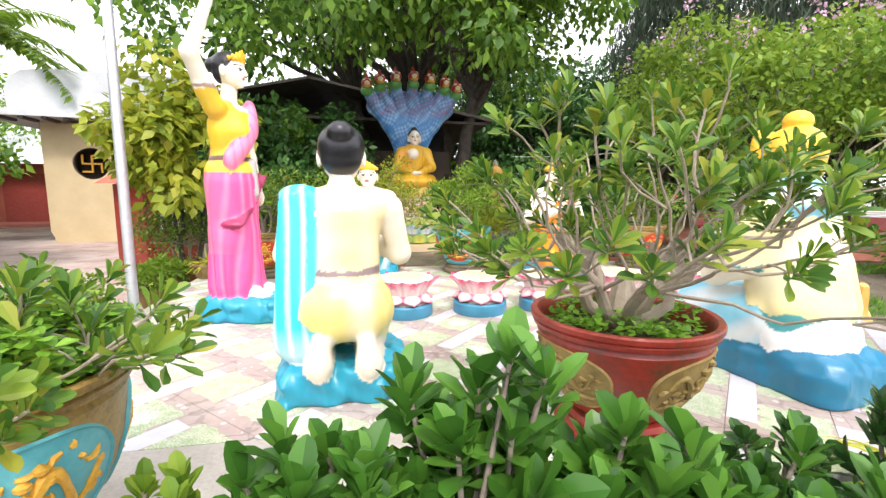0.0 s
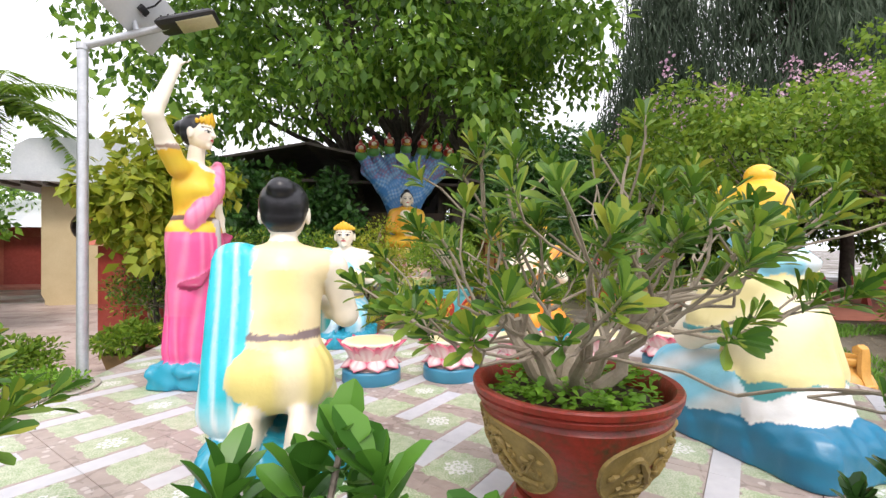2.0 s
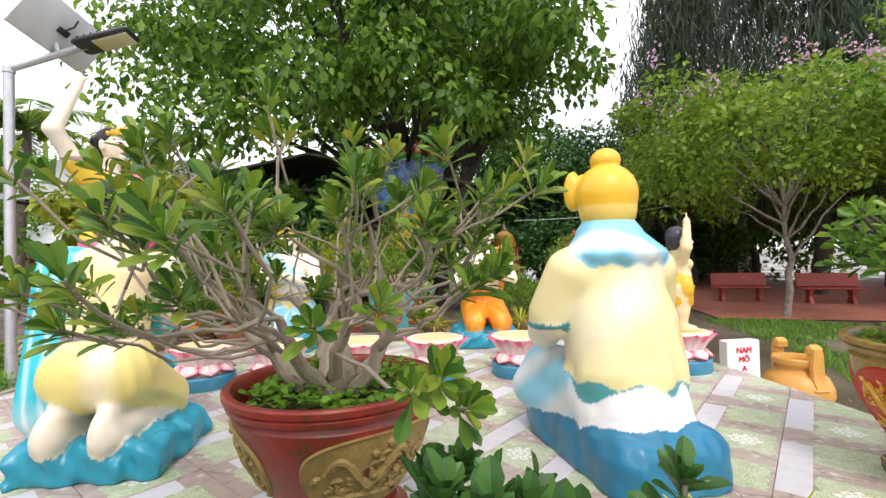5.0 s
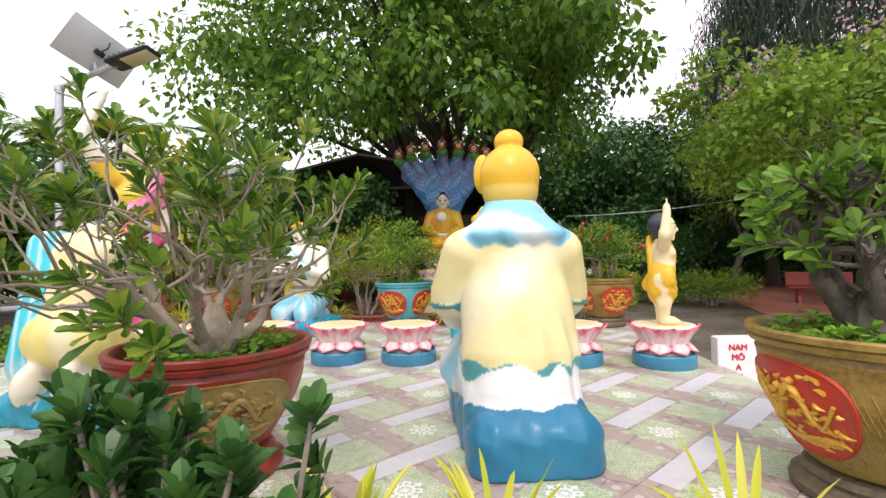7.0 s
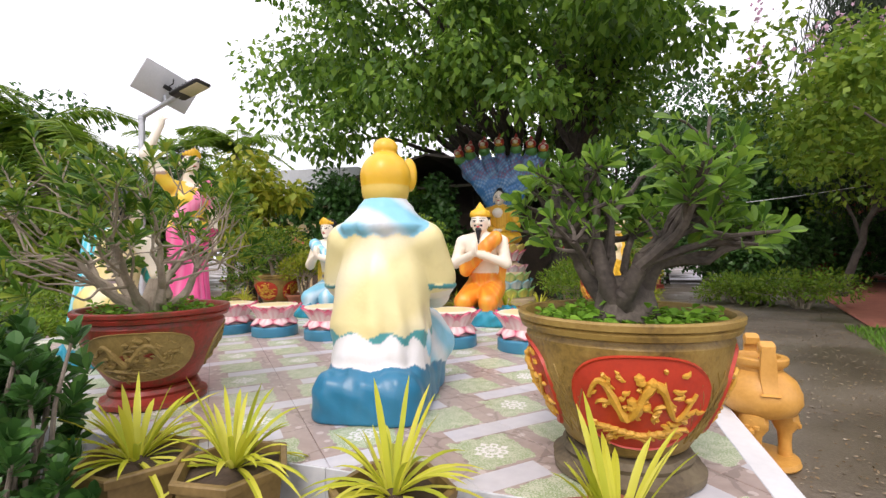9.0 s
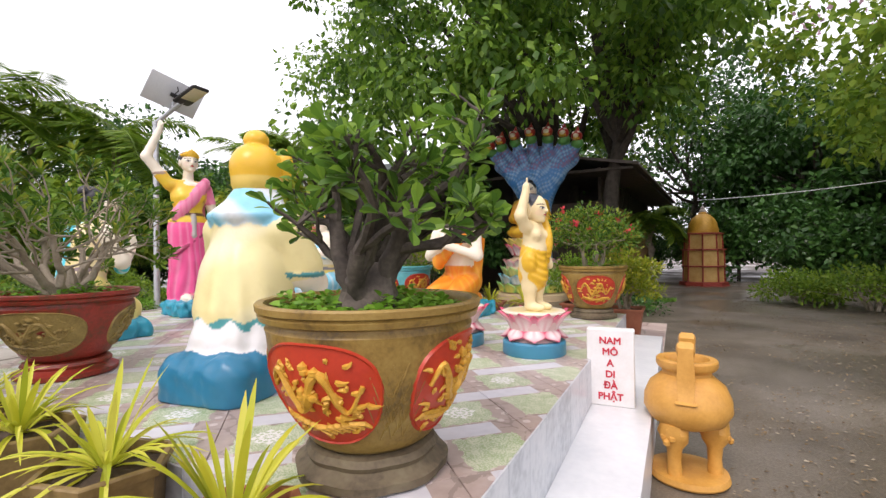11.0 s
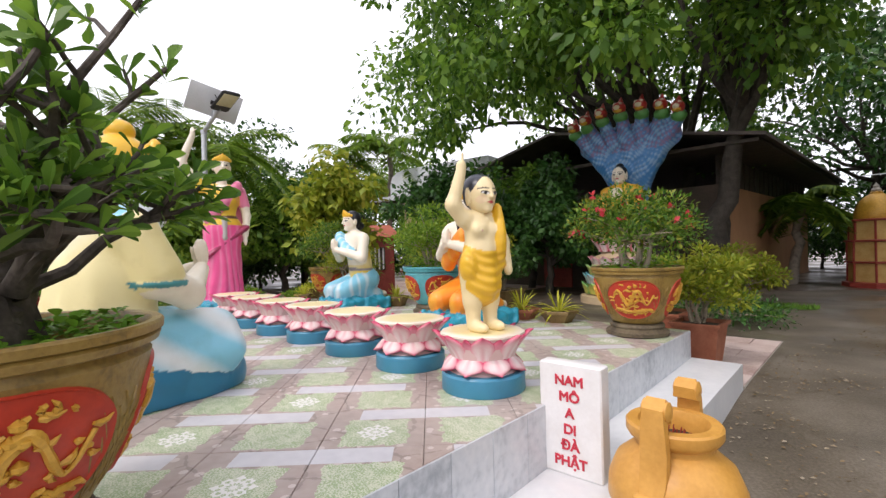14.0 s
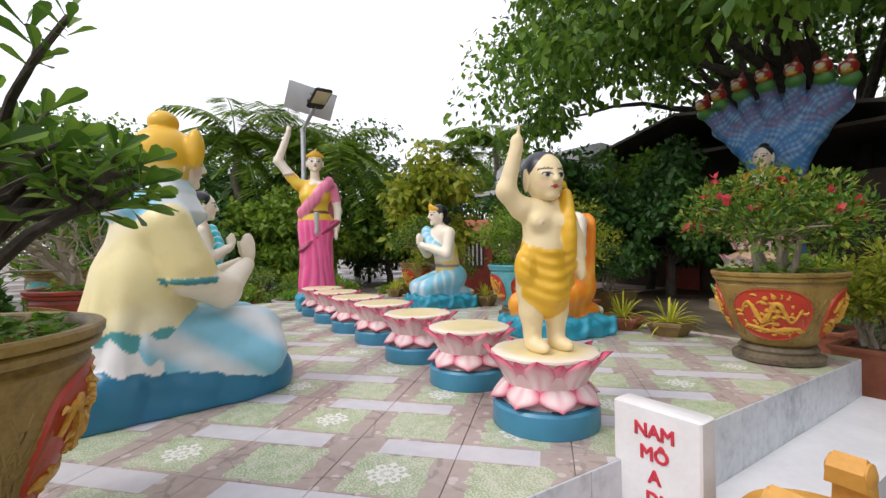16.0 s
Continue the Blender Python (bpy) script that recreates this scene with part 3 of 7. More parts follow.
def big_pot(x, y, rim, R, body, field, relief, label, foot=True, turn=0.0, base=TOP, fields=4, seed=1, stand=M_STONE, lattice=True):
    """A round footed bonsai pot: bellied wall, moulded rim, oval fields with gilt relief, carved stand."""
    rng = random.Random(seed)
    h = rim - base
    fh = 0.13 if foot else 0.0
    ob = holder("bonsai_pot", x, y, base, turn, label, "pot", "glazed bonsai pots")
    prof = [(0.50, fh), (0.56, fh + 0.02), (0.60, fh + 0.05), (0.72, fh + 0.14), (0.82, fh + 0.23), (0.885, fh + 0.32), (0.91, h - 0.13), (0.925, h - 0.1)]
    M = Mesh().lathe([(r * R, z) for r, z in prof] + [(0.90 * R, h - 0.085), (0.9 * R, h - 0.075), (0.97 * R, h - 0.065), (0.985 * R, h - 0.045), (0.965 * R, h - 0.036), (1.0 * R, h - 0.03), (1.005 * R, h - 0.008),
                      (0.99 * R, h), (0.93 * R, h - 0.002), (0.90 * R, h - 0.02), (0.885 * R, h - 0.08), (0.87 * R, h - 0.12)], 72, cap0=True, cap1=False)
    M.make("bowl", body, ob)

    def Rz(z):
        zz = [q for _, q in prof]
        return R * float(np.interp(z, zz, [r for r, _ in prof]))
    if field is not None:
        z0, z1 = fh + 0.055, h - 0.115
        zc, hh = (z0 + z1) / 2, (z1 - z0) / 2
        for k in range(fields):
            a0 = 2 * math.pi * (k + 0.5) / fields
            span = 0.66 if fields == 4 else 0.85
            F = Mesh()
            rings = []
            for s in (1.0, 0.97, 0.94, 0.7, 0.4, 0.02):
                ring = []
                for j in range(40):
                    t = 2 * math.pi * j / 40
                    c, sn = math.cos(t), math.sin(t)
                    c, sn = math.copysign(abs(c) ** 0.75, c), math.copysign(abs(sn) ** 0.8, sn)
                    a, z = a0 + span * s * c, zc + hh * s * sn
                    r = Rz(z) + {1.0: 0.0, 0.97: 0.012, 0.94: 0.004}.get(s, 0.004)
                    ring.append((r * math.cos(a), r * math.sin(a), z))
                rings.append(ring)
            F.loft(rings, False, True)
            F.make("oval_field", field, ob)
            G = Mesh()
            dragon(G, 0, Rz, a0, span, z0, z1, rng, 0.008)
            G.make("dragon_relief", relief, ob)
        if lattice:
            for k in range(fields):
                G = Mesh()
                for s in range(-5, 6):
                    for sg in (-1, 1):
                        a = 2 * math.pi * k / fields + s * 0.028
                        zt = z0 + 0.02 + 0.18 * ((s * 3 + 15) % 5) / 5
                        pts = [((Rz(z) + 0.001) * math.cos(a + sg * (z - zt) * 0.9), (Rz(z) + 0.001) * math.sin(a + sg * (z - zt) * 0.9), z) for z in np.linspace(zt, min(zt + 0.15, z1), 5)]
                        G.tube(pts, 0.0035, 4)
                tagged(G.make("lattice_relief", body, ob), kind="stuff")
    Mesh().lathe([(0.86 * R, h - 0.1), (0.5 * R, h - 0.07), (0.02, h - 0.05)], 40, wob=lambda a, z: 0.02 * math.sin(5 * a), cap0=True).make("soil", M_SOIL, ob)
    if foot:
        wb = (lambda a, z: 0.035 * abs(math.sin(4 * a)))
        Mesh().lathe([(0.60 * R, 0), (0.66 * R, 0.012), (0.67 * R, 0.045), (0.60 * R, 0.06), (0.56 * R, 0.075), (0.58 * R, 0.095), (0.55 * R, 0.118), (0.47 * R, 0.128)], 64, wob=wb).make("stand", stand, ob)
    return ob


POT_GOLD = big_pot(3.75, 2.655, 1.19, 0.456, M_GOLDPOT, M_REDFIELD, M_GOLD, "large gilded bonsai pot with red dragon medallions on a stone stand", turn=64, seed=3)
POT_RED = big_pot(0.895, 2.085, 1.12, 0.452, M_REDPOT, M_DULLGOLD, M_DULLGOLD, "large red bonsai pot with worn gilt medallions on red feet", turn=20, seed=5, fields=3, lattice=False, stand=M_REDPOT)
POT_FLOWER = big_pot(2.79, 7.12, 1.175, 0.43, M_GOLDPOT, M_REDFIELD, M_GOLD, "gilded bonsai pot with red dragon medallions at the terrace corner", turn=-15, seed=7)
POT_BLUE = big_pot(0.03, 6.40, 1.16, 0.42, M_TEAL, M_REDFIELD, M_GOLD, "turquoise bonsai pot with red dragon medallions behind the statues", turn=35, seed=9, lattice=False)
POT_WEST = big_pot(-2.65, 5.82, 1.13, 0.42, M_GOLDPOT, M_REDFIELD, M_GOLD, "brown gilded bonsai pot with orange medallions at the terrace rim", turn=60, seed=11, lattice=False)
POT_DRAGON = big_pot(-1.32, 0.98, 1.20, 0.41, M_GOLDPOT, M_TEAL, M_GOLD, "large brown glazed pot with turquoise dragon medallion", turn=-70, seed=13, base=0.5, lattice=False)
Mesh().lathe([(0.34, -0.5), (0.36, -0.45), (0.33, -0.02), (0.35, 0.0)], 24, wob=lambda a, z: 0.02 * math.sin(3 * a)).make("stand", M_STONE, POT_DRAGON)


def square_pot(x, y, z, w, h, rz, m, label, sides=6, name="planter_pot"):
    """A tapered many-sided planter with a thick rim."""
    ob = holder(name, x, y, z, rz, label, "pot", "small planter pots")
    k = 1 / math.cos(math.pi / sides)
    Mesh().lathe([(0.33 * w * k, 0), (0.35 * w * k, 0.02), (0.46 * w * k, h - 0.04), (0.5 * w * k, h - 0.038), (0.51 * w * k, h - 0.006), (0.5 * w * k, h), (0.45 * w * k, h), (0.43 * w * k, h - 0.04), (0.42 * w * k, h - 0.06)], sides, cap1=False).make("bowl", m, ob)
    Mesh().lathe([(0.44 * w * k, h - 0.045), (0.2 * w, h - 0.02), (0.01, h - 0.015)], sides).make("soil", M_SOIL, ob)
    return ob


# ---- lotus pedestals ----
LOTUS = [(3.24, 4.85), (2.456, 4.74), (1.708, 4.58), (0.92, 4.43), (0.24, 4.26), (-0.49, 4.10), (-1.15, 3.96)]


def paint_attr(me, cols):
    at = me.color_attributes.new("paint", "FLOAT_COLOR", "POINT")
    rgba = np.ones((len(me.vertices), 4), np.float32)
    rgba[:, :3] = cols
    at.data.foreach_set("color", rgba.ravel())


def petal_mesh(name, r0, r1, z0, z1, half, curl, tipc, basec, thick=0.018):
    """One lotus petal: pointed, cupped, with a painted pink rim; radius runs from r0 at the bottom to r1 at the top."""
    V, C, F = [], [], []
    nu, nv = 9, 8
    for side in (0, 1):
        for j in range(nv):
            s = j / (nv - 1)
            wdt = half * (math.sin(math.pi * (0.22 + 0.62 * s)) ** 0.8) * (1 - s ** 5) + 0.002
            for i in range(nu):
                e = 2 * i / (nu - 1) - 1
                a = e * wdt
                r = r0 + (r1 - r0) * (s ** curl) - 0.035 * e * e * s - (thick * (1 - 0.6 * s) if side else 0)
                V.append((r * math.sin(a), r * math.cos(a), z0 + (z1 - z0) * s - (0.004 if side else 0)))
                g = max(abs(e) ** 2.4, s ** 3.2)
                g = min(1, g * 1.15)
                line = 0.75 if abs(e) < 0.07 and s < 0.6 else 0.0
                g = max(g, line * 0.5)
                C.append([basec[c] * (1 - g) + tipc[c] * g for c in range(3)])
    n = nu * nv
    for j in range(nv - 1):
        for i in range(nu - 1):
            a = j * nu + i
            F.append((a, a + nu, a + nu + 1, a + 1))
            F.append((n + a, n + a + 1, n + a + nu + 1, n + a + nu))
    for j in range(nv - 1):
        for i in (0, nu - 1):
            a = j * nu + i
            q = (a, n + a, n + a + nu, a + nu)
            F.append(q if i == 0 else q[::-1])
    me = bpy.data.meshes.new(name)
    me.from_pydata(V, [], F)
    paint_attr(me, C)
    me.materials.append(M_PAINT)
    me.polygons.foreach_set("use_smooth", [True] * len(me.polygons))
    return me


def painted(M, name, col, parent, label="", smooth=True):
    ob = M.make(name, M_PAINT, parent, label, smooth)
    n = len(ob.data.vertices)
    c = np.tile(np.array(col, np.float32), (n, 1)) if not callable(col) else np.array([col(v.co) for v in ob.data.vertices], np.float32)
    paint_attr(ob.data, c)
    return ob


def lotus():
    ob = holder("lotus_pedestal", 0, 0, 0, 0, "round cement lotus pedestal with pink petals and blue foot", "pedestal", "row of lotus pedestals")
    painted(Mesh().lathe([(0.262, 0), (0.268, 0.01), (0.266, 0.105), (0.255, 0.118), (0.2, 0.12)], 40), "foot", (0.045, 0.24, 0.38), ob)
    painted(Mesh().lathe([(0.22, 0.115), (0.19, 0.16), (0.20, 0.2), (0.26, 0.345), (0.245, 0.352)], 32), "core", (0.70, 0.50, 0.48), ob)
    painted(Mesh().lathe([(0.25, 0.345), (0.268, 0.35), (0.268, 0.362), (0.255, 0.368), (0.18, 0.366), (0.02, 0.366)], 40, wob=lambda a, z: 0.02 * math.sin(11 * a)), "seat",
            lambda c: (0.80, 0.68, 0.36) if math.hypot(c.x, c.y) < 0.23 + 0.02 * math.sin(c.x * 40) else (0.84, 0.74, 0.62), ob)
    pink, white = (0.64, 0.045, 0.14), (0.84, 0.74, 0.72)
    up = petal_mesh("upper_petal", 0.20, 0.332, 0.185, 0.372, 0.40, 1.6, pink, white, 0.03)
    low = petal_mesh("lower_petal", 0.205, 0.288, 0.215, 0.132, 0.46, 0.8, pink, white, 0.04)
    fil = petal_mesh("filler_petal", 0.195, 0.292, 0.2, 0.352, 0.36, 1.5, pink, (0.74, 0.36, 0.42), 0.03)
    for k in range(8):
        for me, a, nm in ((up, k, "upper_petal"), (fil, k + 0.5, "upper_petal"), (low, k + 0.5, "lower_petal")):
            p = new(nm, me)
            p.parent = ob
            p.matrix_basis = pose(0, 0, 0, 0, 0, 45 * a)
    return ob


first = lotus()
first.matrix_basis = pose(*LOTUS[0], TOP, 0, 0, 8)
for i, (lx, ly) in enumerate(LOTUS[1:]):
    copy_thing(first, pose(lx, ly, TOP, 0, 0, 23 * i))


# ---- sign on the step ----
def build_sign():
    cu, cv = 4.95, 3.92
    zb = step_z(cu, cv) - 0.004
    ob = holder("stone_sign", *xy(cu, cv), zb, 14.2 + 3, "white cement slab with red painted prayer words", "sign")
    Mesh().box(-0.178, -0.05, 0, 0.178, 0.06, 0.748 - zb, 0, 0.008).make("slab", M_WHITE, ob)
    top = 0.748 - zb
    for i, w in enumerate(("NAM", "MÔ", "A", "DI", "ĐÀ", "PHẬT")):
        cu_ = bpy.data.curves.new("word", "FONT")
        cu_.body, cu_.size, cu_.align_x, cu_.extrude, cu_.bevel_depth = w, 0.074, "CENTER", 0.002, 0.0022
        tmp = bpy.data.objects.new("word", cu_)
        scene.collection.objects.link(tmp)
        bpy.context.view_layer.update()
        me = bpy.data.meshes.new_from_object(tmp.evaluated_get(bpy.context.evaluated_depsgraph_get()))
        bpy.data.objects.remove(tmp)
        me.materials.clear()
        me.materials.append(M_REDTEXT)
        t = new("word", me)
        t.parent = ob
        t.matrix_basis = pose(0.0, -0.0525, top - 0.115 - i * 0.088, 90, 0, 0)


build_sign()


# ---- incense burner ----
def build_burner():
    x, y = 4.37, 5.08
    z = ground_z(x, y)
    ob = holder("incense_burner", x, y, z, 14, "large ochre tripod incense burner of painted cement", "burner")
    k = 0.29
    Mesh().lathe([(0.02, 0.36), (0.5 * k, 0.37), (0.86 * k, 0.42), (1.0 * k, 0.50), (0.985 * k, 0.58), (0.86 * k, 0.67), (0.66 * k, 0.72), (0.56 * k, 0.745), (0.56 * k, 0.77), (0.66 * k, 0.79),
                  (0.70 * k, 0.81), (0.70 * k, 0.845), (0.67 * k, 0.855), (0.52 * k, 0.855), (0.5 * k, 0.84), (0.46 * k, 0.77), (0.46 * k, 0.75)], 56, cap1=False).make("bowl", M_BRASS, ob)
    Mesh().lathe([(0.47 * k, 0.765), (0.02, 0.775)], 24).make("ash", M_SOIL, ob)
    for s in (0, 1):
        H = Mesh()
        pts = [(0.262, 0, 0.60), (0.235, 0, 0.67), (0.225, 0, 0.78), (0.228, 0, 0.9), (0.225, 0, 0.96), (0.195, 0, 0.985), (0.168, 0, 0.962), (0.172, 0, 0.93), (0.195, 0, 0.925)]
        rings = []
        for i, p in enumerate(pts):
            a, b = pts[max(i - 1, 0)], pts[min(i + 1, len(pts) - 1)]
            d = Vector((b[0] - a[0], 0, b[2] - a[2])).normalized()
            nn = Vector((d.z, 0, -d.x))
            hw, ht = 0.048 + 0.008 * math.sin(i), 0.022
            rings.append([tuple(Vector(p) + nn * ht + Vector((0, -hw, 0))), tuple(Vector(p) + nn * ht + Vector((0, hw, 0))), tuple(Vector(p) - nn * ht + Vector((0, hw, 0))), tuple(Vector(p) - nn * ht + Vector((0, -hw, 0)))])
        H.loft(rings)
        H.tube([(0.196, -0.06, 0.955), (0.196, -0.05, 0.955), (0.196, 0.05, 0.955), (0.196, 0.06, 0.955)], [0.02, 0.042, 0.042, 0.02], 14)
        H.box(0.2, -0.07, 0.585, 0.3, 0.07, 0.61, 0, 0.01)
        h = H.make("handle", M_BRASS, ob)
        h.matrix_basis = pose(0, 0, 0, 0, 0, 88 + 180 * s)
    for s in range(3):
        M = Mesh().lathe([(0.05, 0.05), (0.045, 0.16), (0.052, 0.24), (0.085, 0.30), (0.1, 0.36), (0.09, 0.42), (0.05, 0.44)], 14, wob=lambda a, zz: 0.1 * math.sin(3 * a + zz * 30) * (1 if zz > 0.25 else 0.2))
        for e in ((0.075, 0.03, 0.33), (0.075, -0.03, 0.33), (0.095, 0, 0.30), (0.07, 0.0, 0.38)):
            M.lathe([(0.001, -0.03), (0.022, -0.015), (0.024, 0.01), (0.001, 0.028)], 8, 0, e)
        f = M.make("leg", M_BRASS, ob)
        a = radians(90 + 120 * s + 30)
        f.matrix_basis = pose(0.17 * math.cos(a), 0.17 * math.sin(a), 0, 0, 0, math.degrees(a))
    Mesh().lathe([(0.26, 0), (0.27, 0.015), (0.26, 0.05), (0.2, 0.06), (0.15, 0.058), (0.02, 0.056)], 40).make("base_ring", M_BRASS, ob)
    rng = random.Random(4)
    M = Mesh()
    for k2 in range(26):
        a, r = rng.uniform(0, 6.28), rng.uniform(0, 0.1)
        M.tube([(r * math.cos(a), r * math.sin(a), 0.76), (r * math.cos(a) + 0.01, r * math.sin(a), 0.79 + rng.uniform(0, 0.05))], 0.003, 4)
    M.make("incense_stubs", M_REDPAINT, ob)


build_burner()


# ---- solar street lamp ----
def build_lamp():
    px, py = -3.02, 3.78
    ob = holder("solar_street_lamp", px, py, TOP - 0.02, 0, "galvanised pole with solar panel and LED lamp head", "lamp")
    Mesh().lathe([(0.048, 0), (0.046, 0.02), (0.042, 2.98), (0.05, 2.985), (0.05, 3.04), (0.04, 3.045)], 20).make("pole", M_STEEL, ob)
    Mesh().box(-0.12, -0.12, 0, 0.12, 0.12, 0.02, 0, 0.004).make("base_plate", M_STEEL, ob)
    A, B = Vector((0, 0, 3.02)), Vector((0.66, 0.2, 3.28))
    d = (B - A).normalized()
    Mesh().tube([tuple(A), tuple(A.lerp(B, 0.5)), tuple(B)], 0.034, 14).make("arm", M_STEEL, ob)
    head = Mesh()
    head.box(0, -0.14, -0.03, 0.52, 0.14, 0.035, 0, 0.025)
    yaw = math.degrees(math.atan2(d.y, d.x))
    hm = Matrix.Translation(A.lerp(B, 0.88)) @ pose(0, 0, 0, 0, -18, yaw)
    hd = head.make("lamp_head", M_BLACK, ob)
    hd.matrix_basis = hm
    for k in range(7):
        Mesh().box(0.06 + k * 0.06, -0.11, 0.03, 0.075 + k * 0.06, 0.11, 0.05).make("cooling_fin", M_BLACK, hd, smooth=False)
    lens = Mesh().box(0.17, -0.115, -0.036, 0.49, 0.115, -0.026, 0, 0.004).make("led_lens", M_LED, hd)
    panel = Mesh().box(-0.39, -0.23, -0.014, 0.39, 0.23, 0.014, 0, 0.004).make("solar_panel", M_ALU, ob)
    wide = Vector((0.05, -0.75, 0.18)).normalized()
    rise = Vector((0.215, 0.135, 0.324))
    rise = (rise - wide * rise.dot(wide)).normalized()
    face = wide.cross(rise)
    panel.matrix_basis = Matrix.Translation((0.45, 0.12, 3.40)) @ Matrix((wide, rise, face)).transposed().to_4x4()
    Mesh().box(-0.05, -0.03, -0.045, 0.05, 0.03, -0.012, 0, 0.005).make("junction_box", M_BLACK, panel)
    Mesh().tube([(-0.0, 0, -0.02), (-0.02, 0.1, -0.06), (0.03, 0.16, -0.12)], 0.008, 6).make("cable", M_BLACK, panel)
    Mesh().tube([tuple(A.lerp(B, 0.62)), tuple(A.lerp(B, 0.62) + Vector((-0.03, 0, 0.12)))], 0.025, 10).make("bracket", M_STEEL, ob)


build_lamp()


# ---- statues: painted cement, each cast in one piece with its base ----
class Sculpt:
    """Rounded forms blended into one skin."""

    def __init__(self):
        self.p = []

    def put(self, fn, lo, hi, col, k):
        self.p.append((fn, np.array(lo, float), np.array(hi, float), np.array(col, float), k))

    def cap(self, a, b, ra, rb, col, k=0.03, sq=(1, 1, 1), fold=None):
        """A limb from a to b; sq flattens it; fold: (depth, count) of drapery folds round its axis."""
        a, b, sq = np.array(a, float), np.array(b, float), np.array(sq, float)

        def fn(P):
            q, e = (P - a) / sq, (b - a) / sq
            t = np.clip((q @ e) / (e @ e + 1e-9), 0, 1)
            d = np.linalg.norm(q - t[:, None] * e, axis=1) - (ra + (rb - ra) * t)
            if fold:
                m = a + (b - a) * t[:, None]
                phi = np.arctan2(P[:, 1] - m[:, 1], P[:, 0] - m[:, 0])
                d = d + fold[0] * np.sin(fold[1] * phi + 2.5 * np.sin(3 * P[:, 2] + phi * 2)) * (0.35 + 0.65 * (1 - t))
            return d * sq.min()
        r = max(ra, rb) * sq.max() + 0.05
        self.put(fn, np.minimum(a, b) - r, np.maximum(a, b) + r, col, k)
        return self

    def ell(self, c, r, col, k=0.03, wave=None):
        c, r = np.array(c, float), np.array(r, float)

        def fn(P):
            q = (P - c) / r
            k0 = np.linalg.norm(q, axis=1)
            k1 = np.linalg.norm(q / r, axis=1) + 1e-9
            d = k0 * (k0 - 1) / k1
            if wave:
                d = d + wave[0] * np.sin(wave[1] * P[:, 2] + 3 * P[:, 0])
            return d
        self.put(fn, c - r - 0.05, c + r + 0.05, col, k)
        return self

    def block(self, c, h, r, col, k=0.02, rough=0.0):
        """A rounded block; rough: hewn like rock."""
        c, h = np.array(c, float), np.array(h, float)

        def fn(P):
            q = np.abs(P - c) - (h - r)
            d = np.linalg.norm(np.maximum(q, 0), axis=1) + np.minimum(q.max(axis=1), 0) - r
            if rough:
                x, y, z = P[:, 0], P[:, 1], P[:, 2]
                d = d + rough * (np.sin(23 * x + 11 * z + 3 * np.sin(17 * y)) + np.sin(19 * y - 13 * z + 2 * np.sin(31 * x)) + 0.7 * np.sin(47 * z + 29 * x + 13 * y))
            return d
        self.put(fn, c - h - 0.06, c + h + 0.06, col, k)
        return self

    def skin(self, res, floor=None):
        """The blended surface as vertices, quads and colours."""
        lo = np.min([p[1] for p in self.p], 0) - res * 2
        hi = np.max([p[2] for p in self.p], 0) + res * 2
        n = np.ceil((hi - lo) / res).astype(int) + 1
        ax = [lo[i] + res * np.arange(n[i]) for i in range(3)]
        D = np.full(n, 9.0)
        for fn, a, b, col, k in self.p:
            pad = 0.06 + k
            s = [slice(max(0, int((a[i] - pad - lo[i]) / res)), min(n[i], int((b[i] + pad - lo[i]) / res) + 2)) for i in range(3)]
            g = np.stack(np.meshgrid(*[ax[i][s[i]] for i in range(3)], indexing="ij"), -1)
            d = fn(g.reshape(-1, 3)).reshape(g.shape[:3])
            old = D[s[0], s[1], s[2]]
            h = np.clip(0.5 + 0.5 * (old - d) / k, 0, 1)
            D[s[0], s[1], s[2]] = old * (1 - h) + d * h - k * h * (1 - h)
        if floor is not None:
            Z = np.broadcast_to(ax[2][None, None, :], n)
            D = np.maximum(D, floor - Z)
        cn = n - 1
        acc, cnt = np.zeros((*cn, 3)), np.zeros(cn)
        cor = [(i, j, k) for i in (0, 1) for j in (0, 1) for k in (0, 1)]

        def at(c):
            return D[c[0]:c[0] + cn[0], c[1]:c[1] + cn[1], c[2]:c[2] + cn[2]]
        for a in cor:
            for axis in range(3):
                if a[axis]:
                    continue
                b = tuple(1 if i == axis else a[i] for i in range(3))
                da, db = at(a), at(b)
                m = (da < 0) != (db < 0)
                t = np.where(m, da / np.where(m, da - db, 1), 0)
                for i in range(3):
                    acc[..., i] += np.where(m, a[i] + (t if i == axis else 0), 0)
                cnt += m
        live = cnt > 0
        idx = np.full(cn, -1)
        idx[live] = np.arange(live.sum())
        V = acc[live] / cnt[live][:, None] + np.argwhere(live)
        V = lo + V * res
        F = []
        S = D < 0
        for axis in range(3):
            o = [i for i in range(3) if i != axis]
            sl0, sl1 = [slice(1, -1)] * 3, [slice(1, -1)] * 3
            sl0[axis], sl1[axis] = slice(0, -1), slice(1, None)
            s0, s1 = S[tuple(sl0)], S[tuple(sl1)]
            cr = np.argwhere(s0 != s1)
            inside = s0[s0 != s1]
            cr[:, o[0]] += 1
            cr[:, o[1]] += 1

            def cell(d0, d1):
                c = cr.copy()
                c[:, o[0]] -= d0
                c[:, o[1]] -= d1
                return idx[c[:, 0], c[:, 1], c[:, 2]]
            q = np.stack([cell(1, 1), cell(0, 1), cell(0, 0), cell(1, 0)], 1)
            flip = ~inside if axis != 1 else inside
            q[flip] = q[flip][:, ::-1]
            F.append(q)
        F = np.concatenate(F)
        F = F[(F >= 0).all(1)]
        best, C = np.full(len(V), 9.0), np.zeros((len(V), 3))
